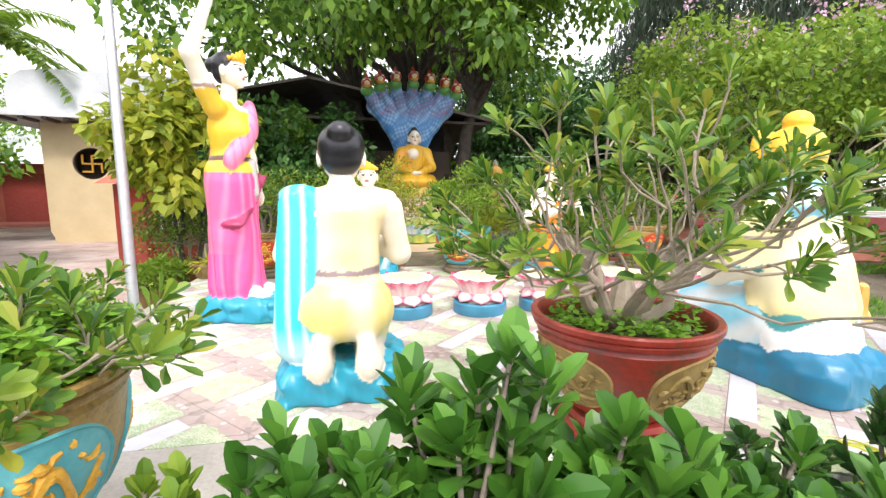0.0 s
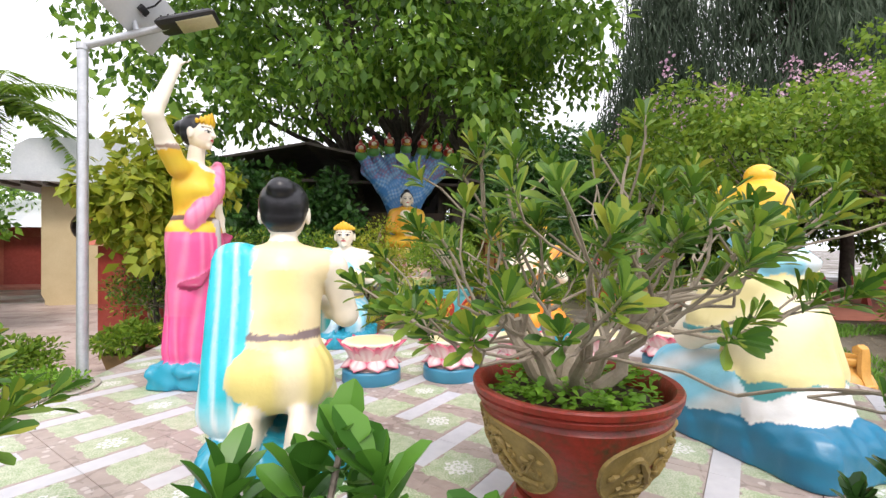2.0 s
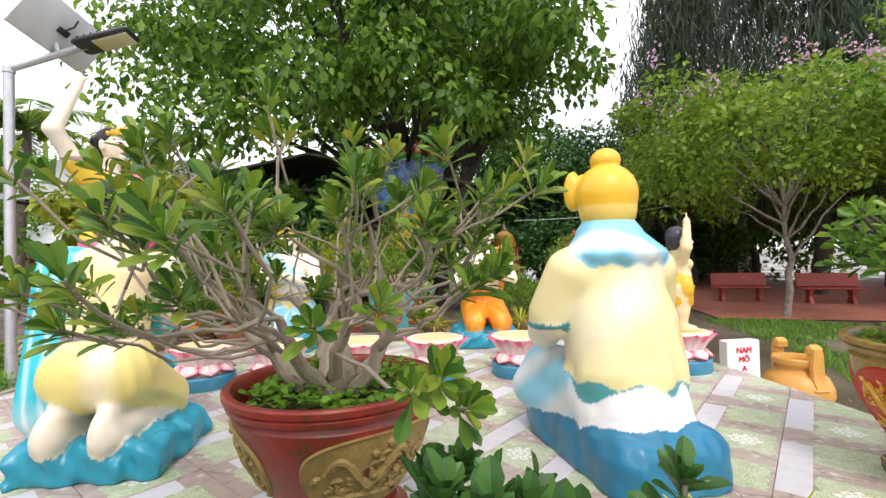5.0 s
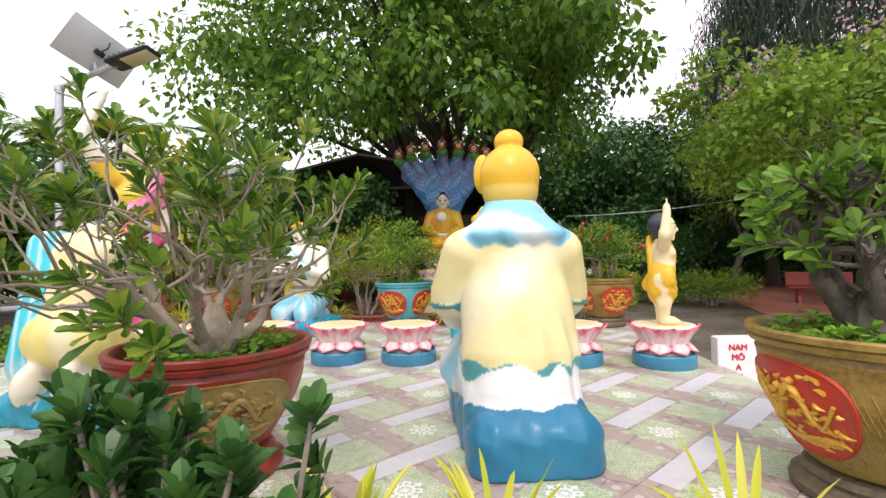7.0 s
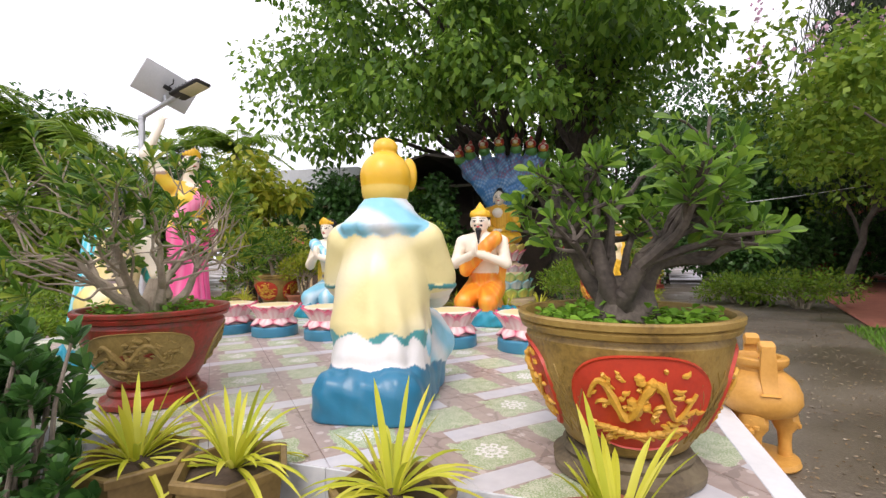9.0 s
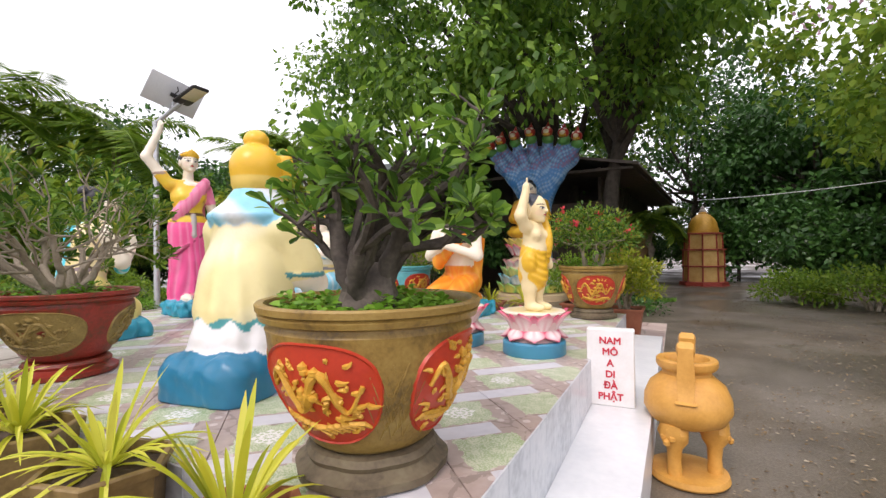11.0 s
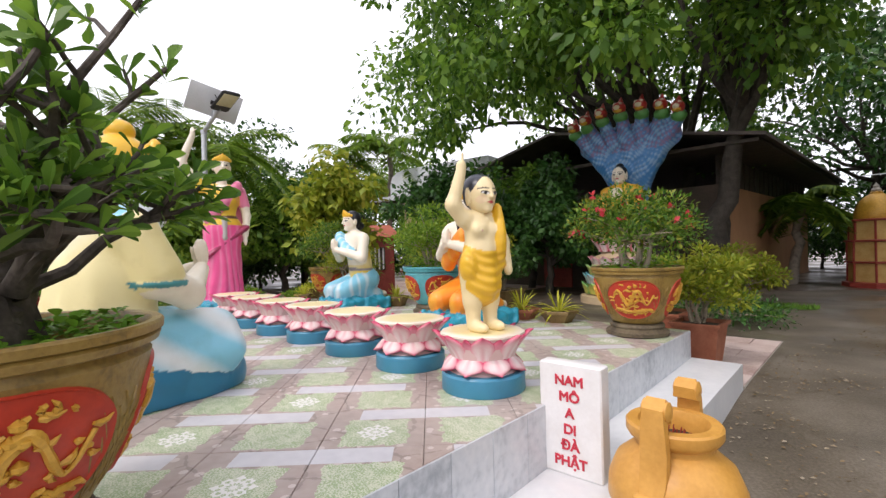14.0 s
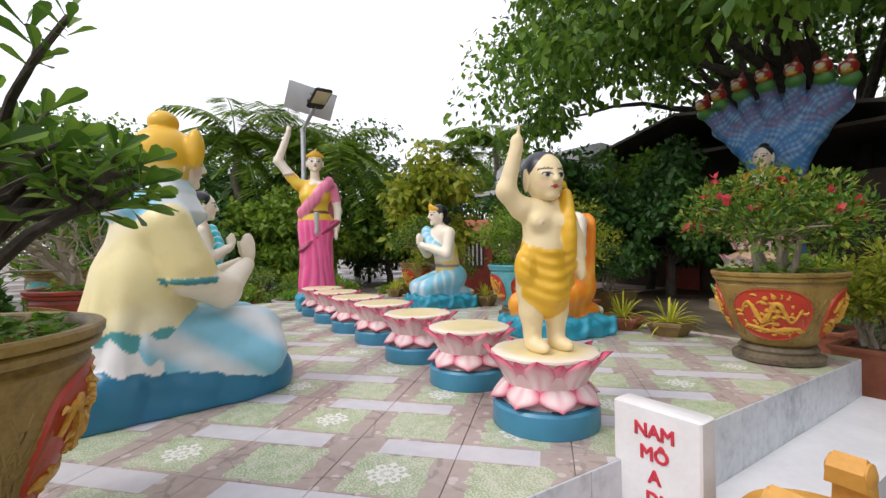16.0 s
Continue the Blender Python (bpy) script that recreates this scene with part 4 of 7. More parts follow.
        for fn, a, b, col, k in self.p:
            d = fn(V)
            m = d < best
            best[m] = d[m]
            C[m] = col
        return V, F, C


def statue(name, label, pieces, m, rz=0):
    """One mesh of all pieces (vertices, quads, colours) at the pose."""
    vs, fs, cs, n = [], [], [], 0
    for V, F, C in pieces:
        vs.append(V)
        fs.append(F + n)
        cs.append(C)
        n += len(V)
    me = fast_mesh(name, np.concatenate(vs), np.concatenate(fs))
    paint_attr(me, np.clip(np.concatenate(cs), 0, 1))
    ob = finish(name, me, M_PAINT, None, "", True)
    ob.data.set_sharp_from_angle(angle=radians(180))
    ob.matrix_basis = m
    return tagged(ob, label, "statue", "painted statues")


SKIN = (0.80, 0.66, 0.38)
PALE = (0.84, 0.76, 0.62)
HAIR = (0.012, 0.012, 0.016)
GILT = (0.78, 0.46, 0.03)
YEL = (0.78, 0.56, 0.05)
BUTTER = (0.80, 0.68, 0.24)
PINK = (0.80, 0.09, 0.28)
ROSE = (0.80, 0.24, 0.38)
CYAN = (0.03, 0.55, 0.66)
SKYB = (0.22, 0.56, 0.72)
SEA = (0.015, 0.28, 0.40)
BLUE = (0.015, 0.17, 0.30)
WHITE = (0.80, 0.80, 0.80)
ORANGE = (0.80, 0.25, 0.02)
BROWN = (0.12, 0.05, 0.03)


def head(c, r, skin=PALE, hair=HAIR, crown=None, beard=False, bun=None, nod=0.0, lobes=1.0):
    """A head looking along +y: skull, jaw, nose, ears, hair, painted brows, eyes and lips."""
    S = Sculpt()
    x, y, z = c
    S.ell((x, y, z + 0.1 * r), (0.80 * r, 0.92 * r, 0.98 * r), skin, 0.02)
    S.ell((x, y + 0.18 * r, z - 0.42 * r), (0.60 * r, 0.62 * r, 0.62 * r), skin, 0.03)
    S.cap((x, y + 0.86 * r, z + 0.16 * r), (x, y + 1.0 * r, z - 0.17 * r), 0.07 * r, 0.13 * r, skin, 0.02)
    S.ell((x, y + 0.76 * r, z - 0.44 * r), (0.24 * r, 0.12 * r, 0.10 * r), skin, 0.02)
    S.ell((x, y + 0.68 * r, z - 0.82 * r), (0.22 * r, 0.16 * r, 0.16 * r), skin, 0.03)
    for s in (-1, 1):
        S.ell((x + s * 0.83 * r, y - 0.02 * r, z - 0.12 * r), (0.10 * r, 0.2 * r, 0.34 * r * lobes), skin, 0.012)
        S.ell((x + s * 0.32 * r, y + 0.66 * r, z + 0.06 * r), (0.2 * r, 0.16 * r, 0.12 * r), skin, 0.02)
    if hair is not None:
        S.ell((x, y - 0.16 * r, z + 0.30 * r), (0.87 * r, 0.92 * r, 0.88 * r), hair, 0.006)
        S.ell((x, y - 0.38 * r, z - 0.14 * r), (0.76 * r, 0.58 * r, 0.64 * r), hair, 0.01)
    if bun:
        S.ell((x + bun[0], y + bun[1], z + bun[2]), (bun[3], bun[3], bun[3] * 0.85), bun[4] if len(bun) > 4 else hair, 0.012)
    if crown == "tiara":
        for i in range(-4, 5):
            a = i * 0.26
            S.ell((x + 0.92 * r * math.sin(a), y - 0.1 * r + 0.95 * r * math.cos(a), z + (0.62 + 0.26 * (1 - abs(i) / 4)) * r), (0.15 * r, 0.09 * r, (0.16 + 0.26 * (1 - abs(i) / 4)) * r), GILT, 0.012)
    if crown == "mitre":
        S.cap((x, y, z + 0.62 * r), (x, y, z + 0.8 * r), 0.96 * r, 0.9 * r, GILT, 0.01, (1, 1, 0.35))
        S.cap((x, y, z + 0.8 * r), (x, y, z + 1.75 * r), 0.72 * r, 0.06 * r, GILT, 0.03)
        S.cap((x - 0.5 * r, y + 0.55 * r, z + 0.8 * r), (x + 0.5 * r, y + 0.55 * r, z + 0.8 * r), 0.16 * r, 0.16 * r, GILT, 0.03)
    if beard:
        S.cap((x, y + 0.68 * r, z - 0.75 * r), (x, y + 0.75 * r, z - 1.9 * r), 0.26 * r, 0.05 * r, HAIR, 0.015)
        S.cap((x - 0.3 * r, y + 0.78 * r, z - 0.34 * r), (x + 0.3 * r, y + 0.78 * r, z - 0.34 * r), 0.06 * r, 0.06 * r, HAIR, 0.01)
    V, F, C = S.skin(r * 0.052)
    q = (V - np.array(c)) / r
    isk = (np.abs(C - np.array(skin)).sum(1) < 1e-6) & (q[:, 1] > 0.35)
    ax = np.abs(q[:, 0])
    ex = (ax - 0.33) / 0.2
    eye_z = 0.04 + 0.02 * ex
    # face paint: cheeks, lids, whites, pupils, brows, lips
    ck = isk & ((ax - 0.45) ** 2 + (q[:, 2] + 0.3) ** 2 < 0.05)
    C[ck] = C[ck] * 0.75 + np.array((0.80, 0.45, 0.38)) * 0.25
    e = isk & (np.abs(ex) < 1) & (np.abs(q[:, 2] - eye_z) < 0.075 * np.sqrt(np.clip(1 - ex ** 2, 0, 1)) + 0.01)
    C[e] = (0.70, 0.68, 0.66)
    lid = isk & (np.abs(ex) < 1.1) & (np.abs(q[:, 2] - eye_z - 0.075 * np.sqrt(np.clip(1 - ex ** 2, 0, 1))) < 0.028)
    C[lid] = (0.02, 0.015, 0.015)
    pu = e & (np.abs(ex) < 0.42)
    C[pu] = (0.015, 0.012, 0.012)
    br = isk & (ax > 0.1) & (ax < 0.62) & (np.abs(q[:, 2] - 0.30 + 0.55 * (ax - 0.34) ** 2) < 0.035)
    C[br] = (0.03, 0.02, 0.02)
    lp = isk & (ax < 0.24) & (np.abs(q[:, 2] + 0.45 + 0.25 * ax ** 2) < 0.085 * (1 - ax / 0.26))
    C[lp] = (0.55, 0.05, 0.07)
    return V, F, C


def stripes(V, C, mask, colour, freq, amount, phase=0.0, centre=(0, 0)):
    """Airbrushed streaks down the folds."""
    phi = np.arctan2(V[:, 1] - centre[1], V[:, 0] - centre[0])
    w = np.clip(np.sin(freq * phi + phase + 2.5 * np.sin(3 * V[:, 2] + phi * 2)), 0, 1) ** 1.5 * amount
    w = np.where(mask, w, 0)[:, None]
    return C * (1 - w) + np.array(colour) * w


def near(C, col):
    return np.abs(C - np.array(col)).sum(1) < 1e-6


def blend(V, C, mask, colour, f):
    f = np.where(mask, np.clip(f, 0, 1), 0)[:, None]
    return C * (1 - f) + np.array(colour) * f


def arm(S, pts, rad, cols, k=0.03):
    for i in range(len(pts) - 1):
        S.cap(pts[i], pts[i + 1], rad[i], rad[i + 1], cols[min(i, len(cols) - 1)], k)


def palms(S, c, col, h=0.13):
    """Two palms pressed together, pointing up."""
    for s in (-1, 1):
        S.ell((c[0] + s * 0.018, c[1], c[2]), (0.022, 0.045, h * 0.75), col, 0.006)
        S.cap((c[0] + s * 0.02, c[1] - 0.04, c[2] - 0.02), (c[0] + s * 0.018, c[1] - 0.055, c[2] + 0.05), 0.014, 0.01, col, 0.008)


def standing_woman():
    S = Sculpt()
    S.block((0, 0.14, 0.08), (0.30, 0.40, 0.12), 0.06, SEA, 0.02, 0.011)
    for s in (-1, 1):
        S.ell((s * 0.11, 0.21, 0.235), (0.06, 0.15, 0.05), PALE, 0.02)
    S.cap((0, 0.0, 0.32), (0, 0, 0.75), 0.265, 0.235, PINK, 0.05, (1, 0.86, 1), (0.016, 13))
    S.cap((0, 0.0, 0.75), (0, 0, 1.22), 0.235, 0.265, PINK, 0.05, (1, 0.82, 1), (0.008, 9))
    S.ell((0, 0, 1.32), (0.255, 0.205, 0.14), YEL, 0.02)
    S.cap((0, 0, 1.40), (0, 0, 1.52), 0.19, 0.185, YEL, 0.05, (1, 0.8, 1))
    S.ell((0, 0.015, 1.69), (0.235, 0.175, 0.22), YEL, 0.05)
    for s in (-1, 1):
        S.ell((s * 0.10, 0.12, 1.67), (0.09, 0.09, 0.085), YEL, 0.04)
    S.cap((-0.2, 0, 1.84), (0.2, 0, 1.84), 0.085, 0.085, YEL, 0.05)
    S.cap((0, 0, 1.86), (0, 0.02, 2.05), 0.075, 0.066, PALE, 0.02)
    S.ell((0, 0.07, 1.84), (0.11, 0.08, 0.06), PALE, 0.01)
    for i in range(9):
        t = i / 8
        S.ell((-0.2 + 0.40 * t, 0.10 + 0.08 * math.sin(math.pi * t), 1.88 - 0.46 * t), (0.072, 0.055, 0.095), ROSE, 0.03)
    S.cap((-0.18, -0.14, 1.86), (-0.16, -0.22, 1.15), 0.09, 0.15, ROSE, 0.03, (1.2, 0.5, 1), (0.008, 9))
    S.cap((-0.3, 0.1, 1.28), (0.22, 0.1, 0.86), 0.05, 0.05, (0.34, 0.03, 0.10), 0.02, (1, 1.9, 0.6))
    S.ell((0, 0, 1.425), (0.215, 0.175, 0.028), BROWN, 0.008)
    S.cap((0.0, 0.19, 1.40), (0.0, 0.215, 1.12), 0.035, 0.028, (0.40, 0.38, 0.36), 0.01)
    arm(S, [(0.24, 0, 1.84), (0.345, -0.01, 1.965)], [0.085, 0.078], [YEL])
    S.ell((0.36, -0.01, 1.985), (0.085, 0.085, 0.03), (0.40, 0.28, 0.22), 0.01)
    arm(S, [(0.33, -0.01, 1.95), (0.52, -0.02, 2.20), (0.38, 0.05, 2.58)], [0.074, 0.064, 0.042], [PALE])
    S.ell((0.37, 0.06, 2.64), (0.035, 0.05, 0.08), PALE, 0.02)
    S.cap((0.37, 0.08, 2.64), (0.33, 0.15, 2.68), 0.014, 0.01, PALE, 0.015)
    arm(S, [(-0.25, 0, 1.82), (-0.31, 0.0, 1.62)], [0.085, 0.075], [ROSE])
    arm(S, [(-0.31, 0, 1.6), (-0.335, 0.02, 1.45), (-0.30, 0.10, 1.16)], [0.068, 0.06, 0.042], [PALE])
    S.ell((-0.29, 0.12, 1.08), (0.03, 0.045, 0.08), PALE, 0.02)
    V, F, C = S.skin(0.016, 0.0)
    pk = near(C, PINK)
    C = stripes(V, C, pk, (0.78, 0.34, 0.48), 13, 0.45)
    C = blend(V, C, pk, (0.80, 0.42, 0.54), 0.4 * (0.3 - V[:, 1] * 2.0) * (V[:, 2] > 0.6))
    C = stripes(V, C, near(C, ROSE), (0.74, 0.12, 0.26), 17, 0.6)
    C = blend(V, C, near(C, YEL), (0.80, 0.46, 0.04), 0.55 + 0.4 * np.sin(V[:, 2] * 21 + V[:, 0] * 9))
    hd = head((0, 0.03, 2.18), 0.142, PALE, HAIR, "tiara", bun=(0, -0.12, 0.05, 0.085))
    return [(V, F, C), hd]


def kneel(legs, torso, skin, width=1.0, base=SEA, belly=None, headz=1.38, up=False, reach=0.30, depth=0.44, hip=0.0):
    """A figure sitting on its heels with palms together; colours say who."""
    S = Sculpt()
    S.block((0, 0.0, 0.07), (0.40 * width, depth, 0.11), 0.07, base, 0.02, 0.011)
    for s in (-1, 1):
        S.cap((s * 0.14, -0.32, 0.22), (s * 0.15, reach - 0.02, 0.23), 0.075, 0.09, skin if up else legs, 0.04)
        S.ell((s * 0.13, -0.38 + hip, 0.20 + 0.6 * hip), (0.065, 0.11, 0.06 + 0.9 * hip), skin, 0.03)
        S.cap((s * 0.12, -0.14, 0.42 + hip), (s * 0.16, reach, 0.29), 0.16, 0.125, legs, 0.06, (1, 1, 1), (0.006, 9))
        S.ell((s * (0.10 - 0.7 * hip), -0.20 + 0.5 * hip, 0.44 + hip), (0.155 + 0.4 * hip, 0.16, 0.17), legs, 0.05 + hip)
    S.cap((0, -0.12, 0.58 + hip), (0, -0.10, 0.66 + hip), 0.19, 0.185, belly or torso, 0.05, (1, 0.8, 1))
    S.cap((0, -0.10, 0.66), (0, -0.03, 0.98), 0.185, 0.225, torso, 0.06, (1, 0.74, 1))
    S.cap((-0.21, -0.02, 1.07), (0.21, -0.02, 1.07), 0.095, 0.095, torso, 0.06)
    S.cap((0, -0.02, 1.08), (0, 0.02, headz - 0.1), 0.085, 0.07, skin, 0.03)
    for s in (-1, 1):
        arm(S, [(s * 0.27, -0.02, 1.06), (s * 0.34, 0.06, 0.78), (s * 0.04, 0.30, 0.90)], [0.085, 0.07, 0.045], [skin])
    palms(S, (0, 0.33, 0.98), skin)
    return S


def kneeling_man():
    S = kneel(BUTTER, SKIN, PALE, width=0.95, up=True, reach=0.2, depth=0.36, hip=0.07)
    # sash from the left shoulder down the back and side
    S.cap((-0.23, -0.11, 1.08), (-0.25, -0.22, 0.34), 0.11, 0.135, CYAN, 0.02, (1, 0.5, 1), (0.010, 11))
    S.cap((-0.24, -0.09, 1.08), (-0.12, -0.19, 0.62), 0.10, 0.09, CYAN, 0.02, (1, 0.5, 1), (0.006, 9))
    for i in range(6):
        t = i / 5
        S.ell((-0.24 + 0.40 * t, 0.14 + 0.05 * math.sin(3 * t), 1.10 - 0.36 * t), (0.09, 0.07, 0.09), CYAN, 0.02)
    S.ell((-0.24, 0.0, 1.13), (0.12, 0.14, 0.07), CYAN, 0.02)
    S.ell((0, -0.115, 0.715), (0.196, 0.158, 0.024), (0.22, 0.16, 0.16), 0.008)
    S.ell((0, -0.01, 1.155), (0.14, 0.12, 0.03), (0.78, 0.56, 0.52), 0.02)
    V, F, C = S.skin(0.015, 0.0)
    cy = near(C, CYAN)
    w = np.clip(np.sin(V[:, 0] * 75 + V[:, 2] * 6 + 2 * np.sin(V[:, 2] * 4)), 0, 1) ** 2
    C = blend(V, C, cy, (0.70, 0.80, 0.82), 0.75 * w + np.clip((0.42 - V[:, 2]) * 4, 0, 1))
    C = blend(V, C, near(C, SKIN), (0.78, 0.62, 0.16), 0.55 * np.clip(np.sin(V[:, 0] * 14 + 1.2), 0, 1) * (V[:, 2] < 1.05))
    C = blend(V, C, near(C, BUTTER), PALE, 0.6 * np.clip(np.sin(V[:, 0] * 16), 0, 1))
    return [(V, F, C), head((0, 0.03, 1.37), 0.155, PALE, HAIR, None, bun=(0.0, -0.12, 0.12, 0.075))]


def kneeling_woman():
    S = kneel(SKYB, PALE, PALE, belly=BUTTER, width=0.9, headz=1.33)
    S.cap((0, -0.12, 0.56), (0, -0.1, 0.80), 0.20, 0.19, YEL, 0.03, (1, 0.82, 1))
    S.cap((0.26, -0.12, 0.78), (0.28, -0.22, 0.32), 0.06, 0.13, YEL, 0.03, (0.9, 0.9, 1), (0.01, 8))
    for i in range(7):
        t = i / 6
        S.ell((0.20 - 0.34 * t, 0.12 + 0.06 * math.sin(math.pi * t), 1.10 - 0.26 * t), (0.09, 0.08, 0.09), SKYB, 0.02)
    S.ell((0, -0.11, 0.60), (0.205, 0.17, 0.028), (0.25, 0.22, 0.24), 0.01)
    V, F, C = S.skin(0.017, 0.0)
    C = stripes(V, C, near(C, SKYB), WHITE, 11, 0.6)
    C = blend(V, C, near(C, YEL), PALE, 0.5 * np.clip(np.sin(V[:, 2] * 13 + V[:, 0] * 6), 0, 1))
    return [(V, F, C), head((0, 0.03, 1.33), 0.142, PALE, HAIR, "tiara", bun=(0, -0.13, -0.06, 0.08))]


def crowned_man():
    S = kneel(ORANGE, PALE, PALE, belly=ORANGE, width=0.95, headz=1.32)
    for i in range(8):
        t = i / 7
        S.ell((-0.22 + 0.40 * t, 0.12 + 0.06 * math.sin(math.pi * t), 1.10 - 0.40 * t), (0.09, 0.08, 0.10), ORANGE, 0.02)
    S.cap((-0.22, -0.15, 1.05), (-0.05, -0.24, 0.5), 0.10, 0.16, ORANGE, 0.03, (1.3, 0.6, 1), (0.008, 9))
    V, F, C = S.skin(0.017, 0.0)
    C = stripes(V, C, near(C, ORANGE), (0.82, 0.44, 0.05), 12, 0.6)
    return [(V, F, C), head((0, 0.03, 1.32), 0.148, PALE, HAIR, "mitre", beard=True)]


def old_man():
    S = Sculpt()
    S.block((0, -0.06, 0.09), (0.325, 0.52, 0.19), 0.13, BLUE, 0.04, 0.004)
    S.cap((0, 0.30, 0.10), (0, 0.42, 0.08), 0.31, 0.30, BLUE, 0.06, (1, 1, 0.8))
    S.cap((0, -0.20, 0.30), (0, -0.15, 0.52), 0.295, 0.27, WHITE, 0.05, (1, 0.92, 1), (0.012, 7))
    for s in (-1, 1):
        S.cap((s * 0.15, -0.10, 0.40), (s * 0.16, 0.44, 0.38), 0.17, 0.16, SKYB, 0.08, (1, 1, 1), (0.012, 7))
        S.cap((s * 0.18, -0.22, 0.28), (s * 0.25, 0.46, 0.27), 0.09, 0.14, SKYB, 0.06, (1, 1, 1), (0.014, 6))
    S.cap((0, -0.15, 0.50), (0, -0.12, 0.72), 0.315, 0.29, BUTTER, 0.02, (1, 0.92, 0.9), (0.013, 8))
    S.cap((0, -0.12, 0.70), (0, -0.07, 1.03), 0.285, 0.255, BUTTER, 0.06, (1, 0.84, 1), (0.005, 5))
    S.cap((-0.23, -0.06, 1.04), (0.23, -0.06, 1.04), 0.125, 0.125, BUTTER, 0.06)
    for s in (-1, 1):
        arm(S, [(s * 0.28, -0.05, 1.03), (s * 0.335, 0.04, 0.80)], [0.118, 0.125], [BUTTER], 0.05)
        S.ell((s * 0.337, 0.045, 0.735), (0.128, 0.128, 0.016), (0.06, 0.28, 0.30), 0.008)
        arm(S, [(s * 0.335, 0.06, 0.74), (s * 0.29, 0.22, 0.66), (s * 0.06, 0.42, 0.80)], [0.105, 0.09, 0.05], [PALE], 0.04)
    palms(S, (0, 0.45, 0.90), PALE, 0.15)
    S.cap((0, -0.06, 1.13), (0, -0.03, 1.24), 0.285, 0.19, SKYB, 0.02, (1.0, 0.92, 0.42), (0.012, 7))
    S.cap((0, -0.04, 1.20), (0, -0.01, 1.38), 0.165, 0.125, SKYB, 0.03)
    V, F, C = S.skin(0.012, 0.0)
    bt = near(C, BUTTER)
    C = blend(V, C, bt, (0.80, 0.60, 0.10), 0.35 * np.clip(np.sin(V[:, 0] * 11 + 0.8 + V[:, 2] * 2), 0, 1))
    C = blend(V, C, bt, (0.82, 0.78, 0.60), 0.35 + 0.4 * np.clip(np.sin(V[:, 2] * 8 - V[:, 0] * 7), 0, 1))
    hem = 0.475 + 0.018 * np.sin(9 * np.arctan2(V[:, 1] + 0.13, V[:, 0]))
    C = blend(V, C, bt & (V[:, 2] < hem) & (V[:, 2] > 0.3), (0.08, 0.36, 0.38), np.ones(len(V)))
    sb = near(C, SKYB)
    C = blend(V, C, sb, WHITE, 0.25 + 0.6 * np.clip(np.sin(V[:, 1] * 11 + V[:, 2] * 15 + 2.5 * np.sin(V[:, 0] * 5)), -0.4, 1))
    S2 = Sculpt()
    S2.ell((0, -0.02, 1.475), (0.165, 0.175, 0.165), GILT, 0.02)
    S2.cap((0, -0.03, 1.38), (0, -0.03, 1.46), 0.158, 0.162, GILT, 0.02)
    S2.ell((0, -0.02, 1.66), (0.084, 0.084, 0.072), GILT, 0.008)
    S2.ell((0, 0.145, 1.52), (0.13, 0.035, 0.10), GILT, 0.03)
    for s in (-1, 1):
        S2.ell((s * 0.13, 0.12, 1.5), (0.055, 0.05, 0.12), GILT, 0.03)
    cap = S2.skin(0.010)
    cap[2][:] = blend(cap[0], cap[2], cap[0][:, 2] < 1.40, (0.70, 0.58, 0.20), np.ones(len(cap[0])) * 0.5)
    return [(V, F, C), head((0, 0.045, 1.42), 0.148, PALE, None, lobes=1.2), cap]


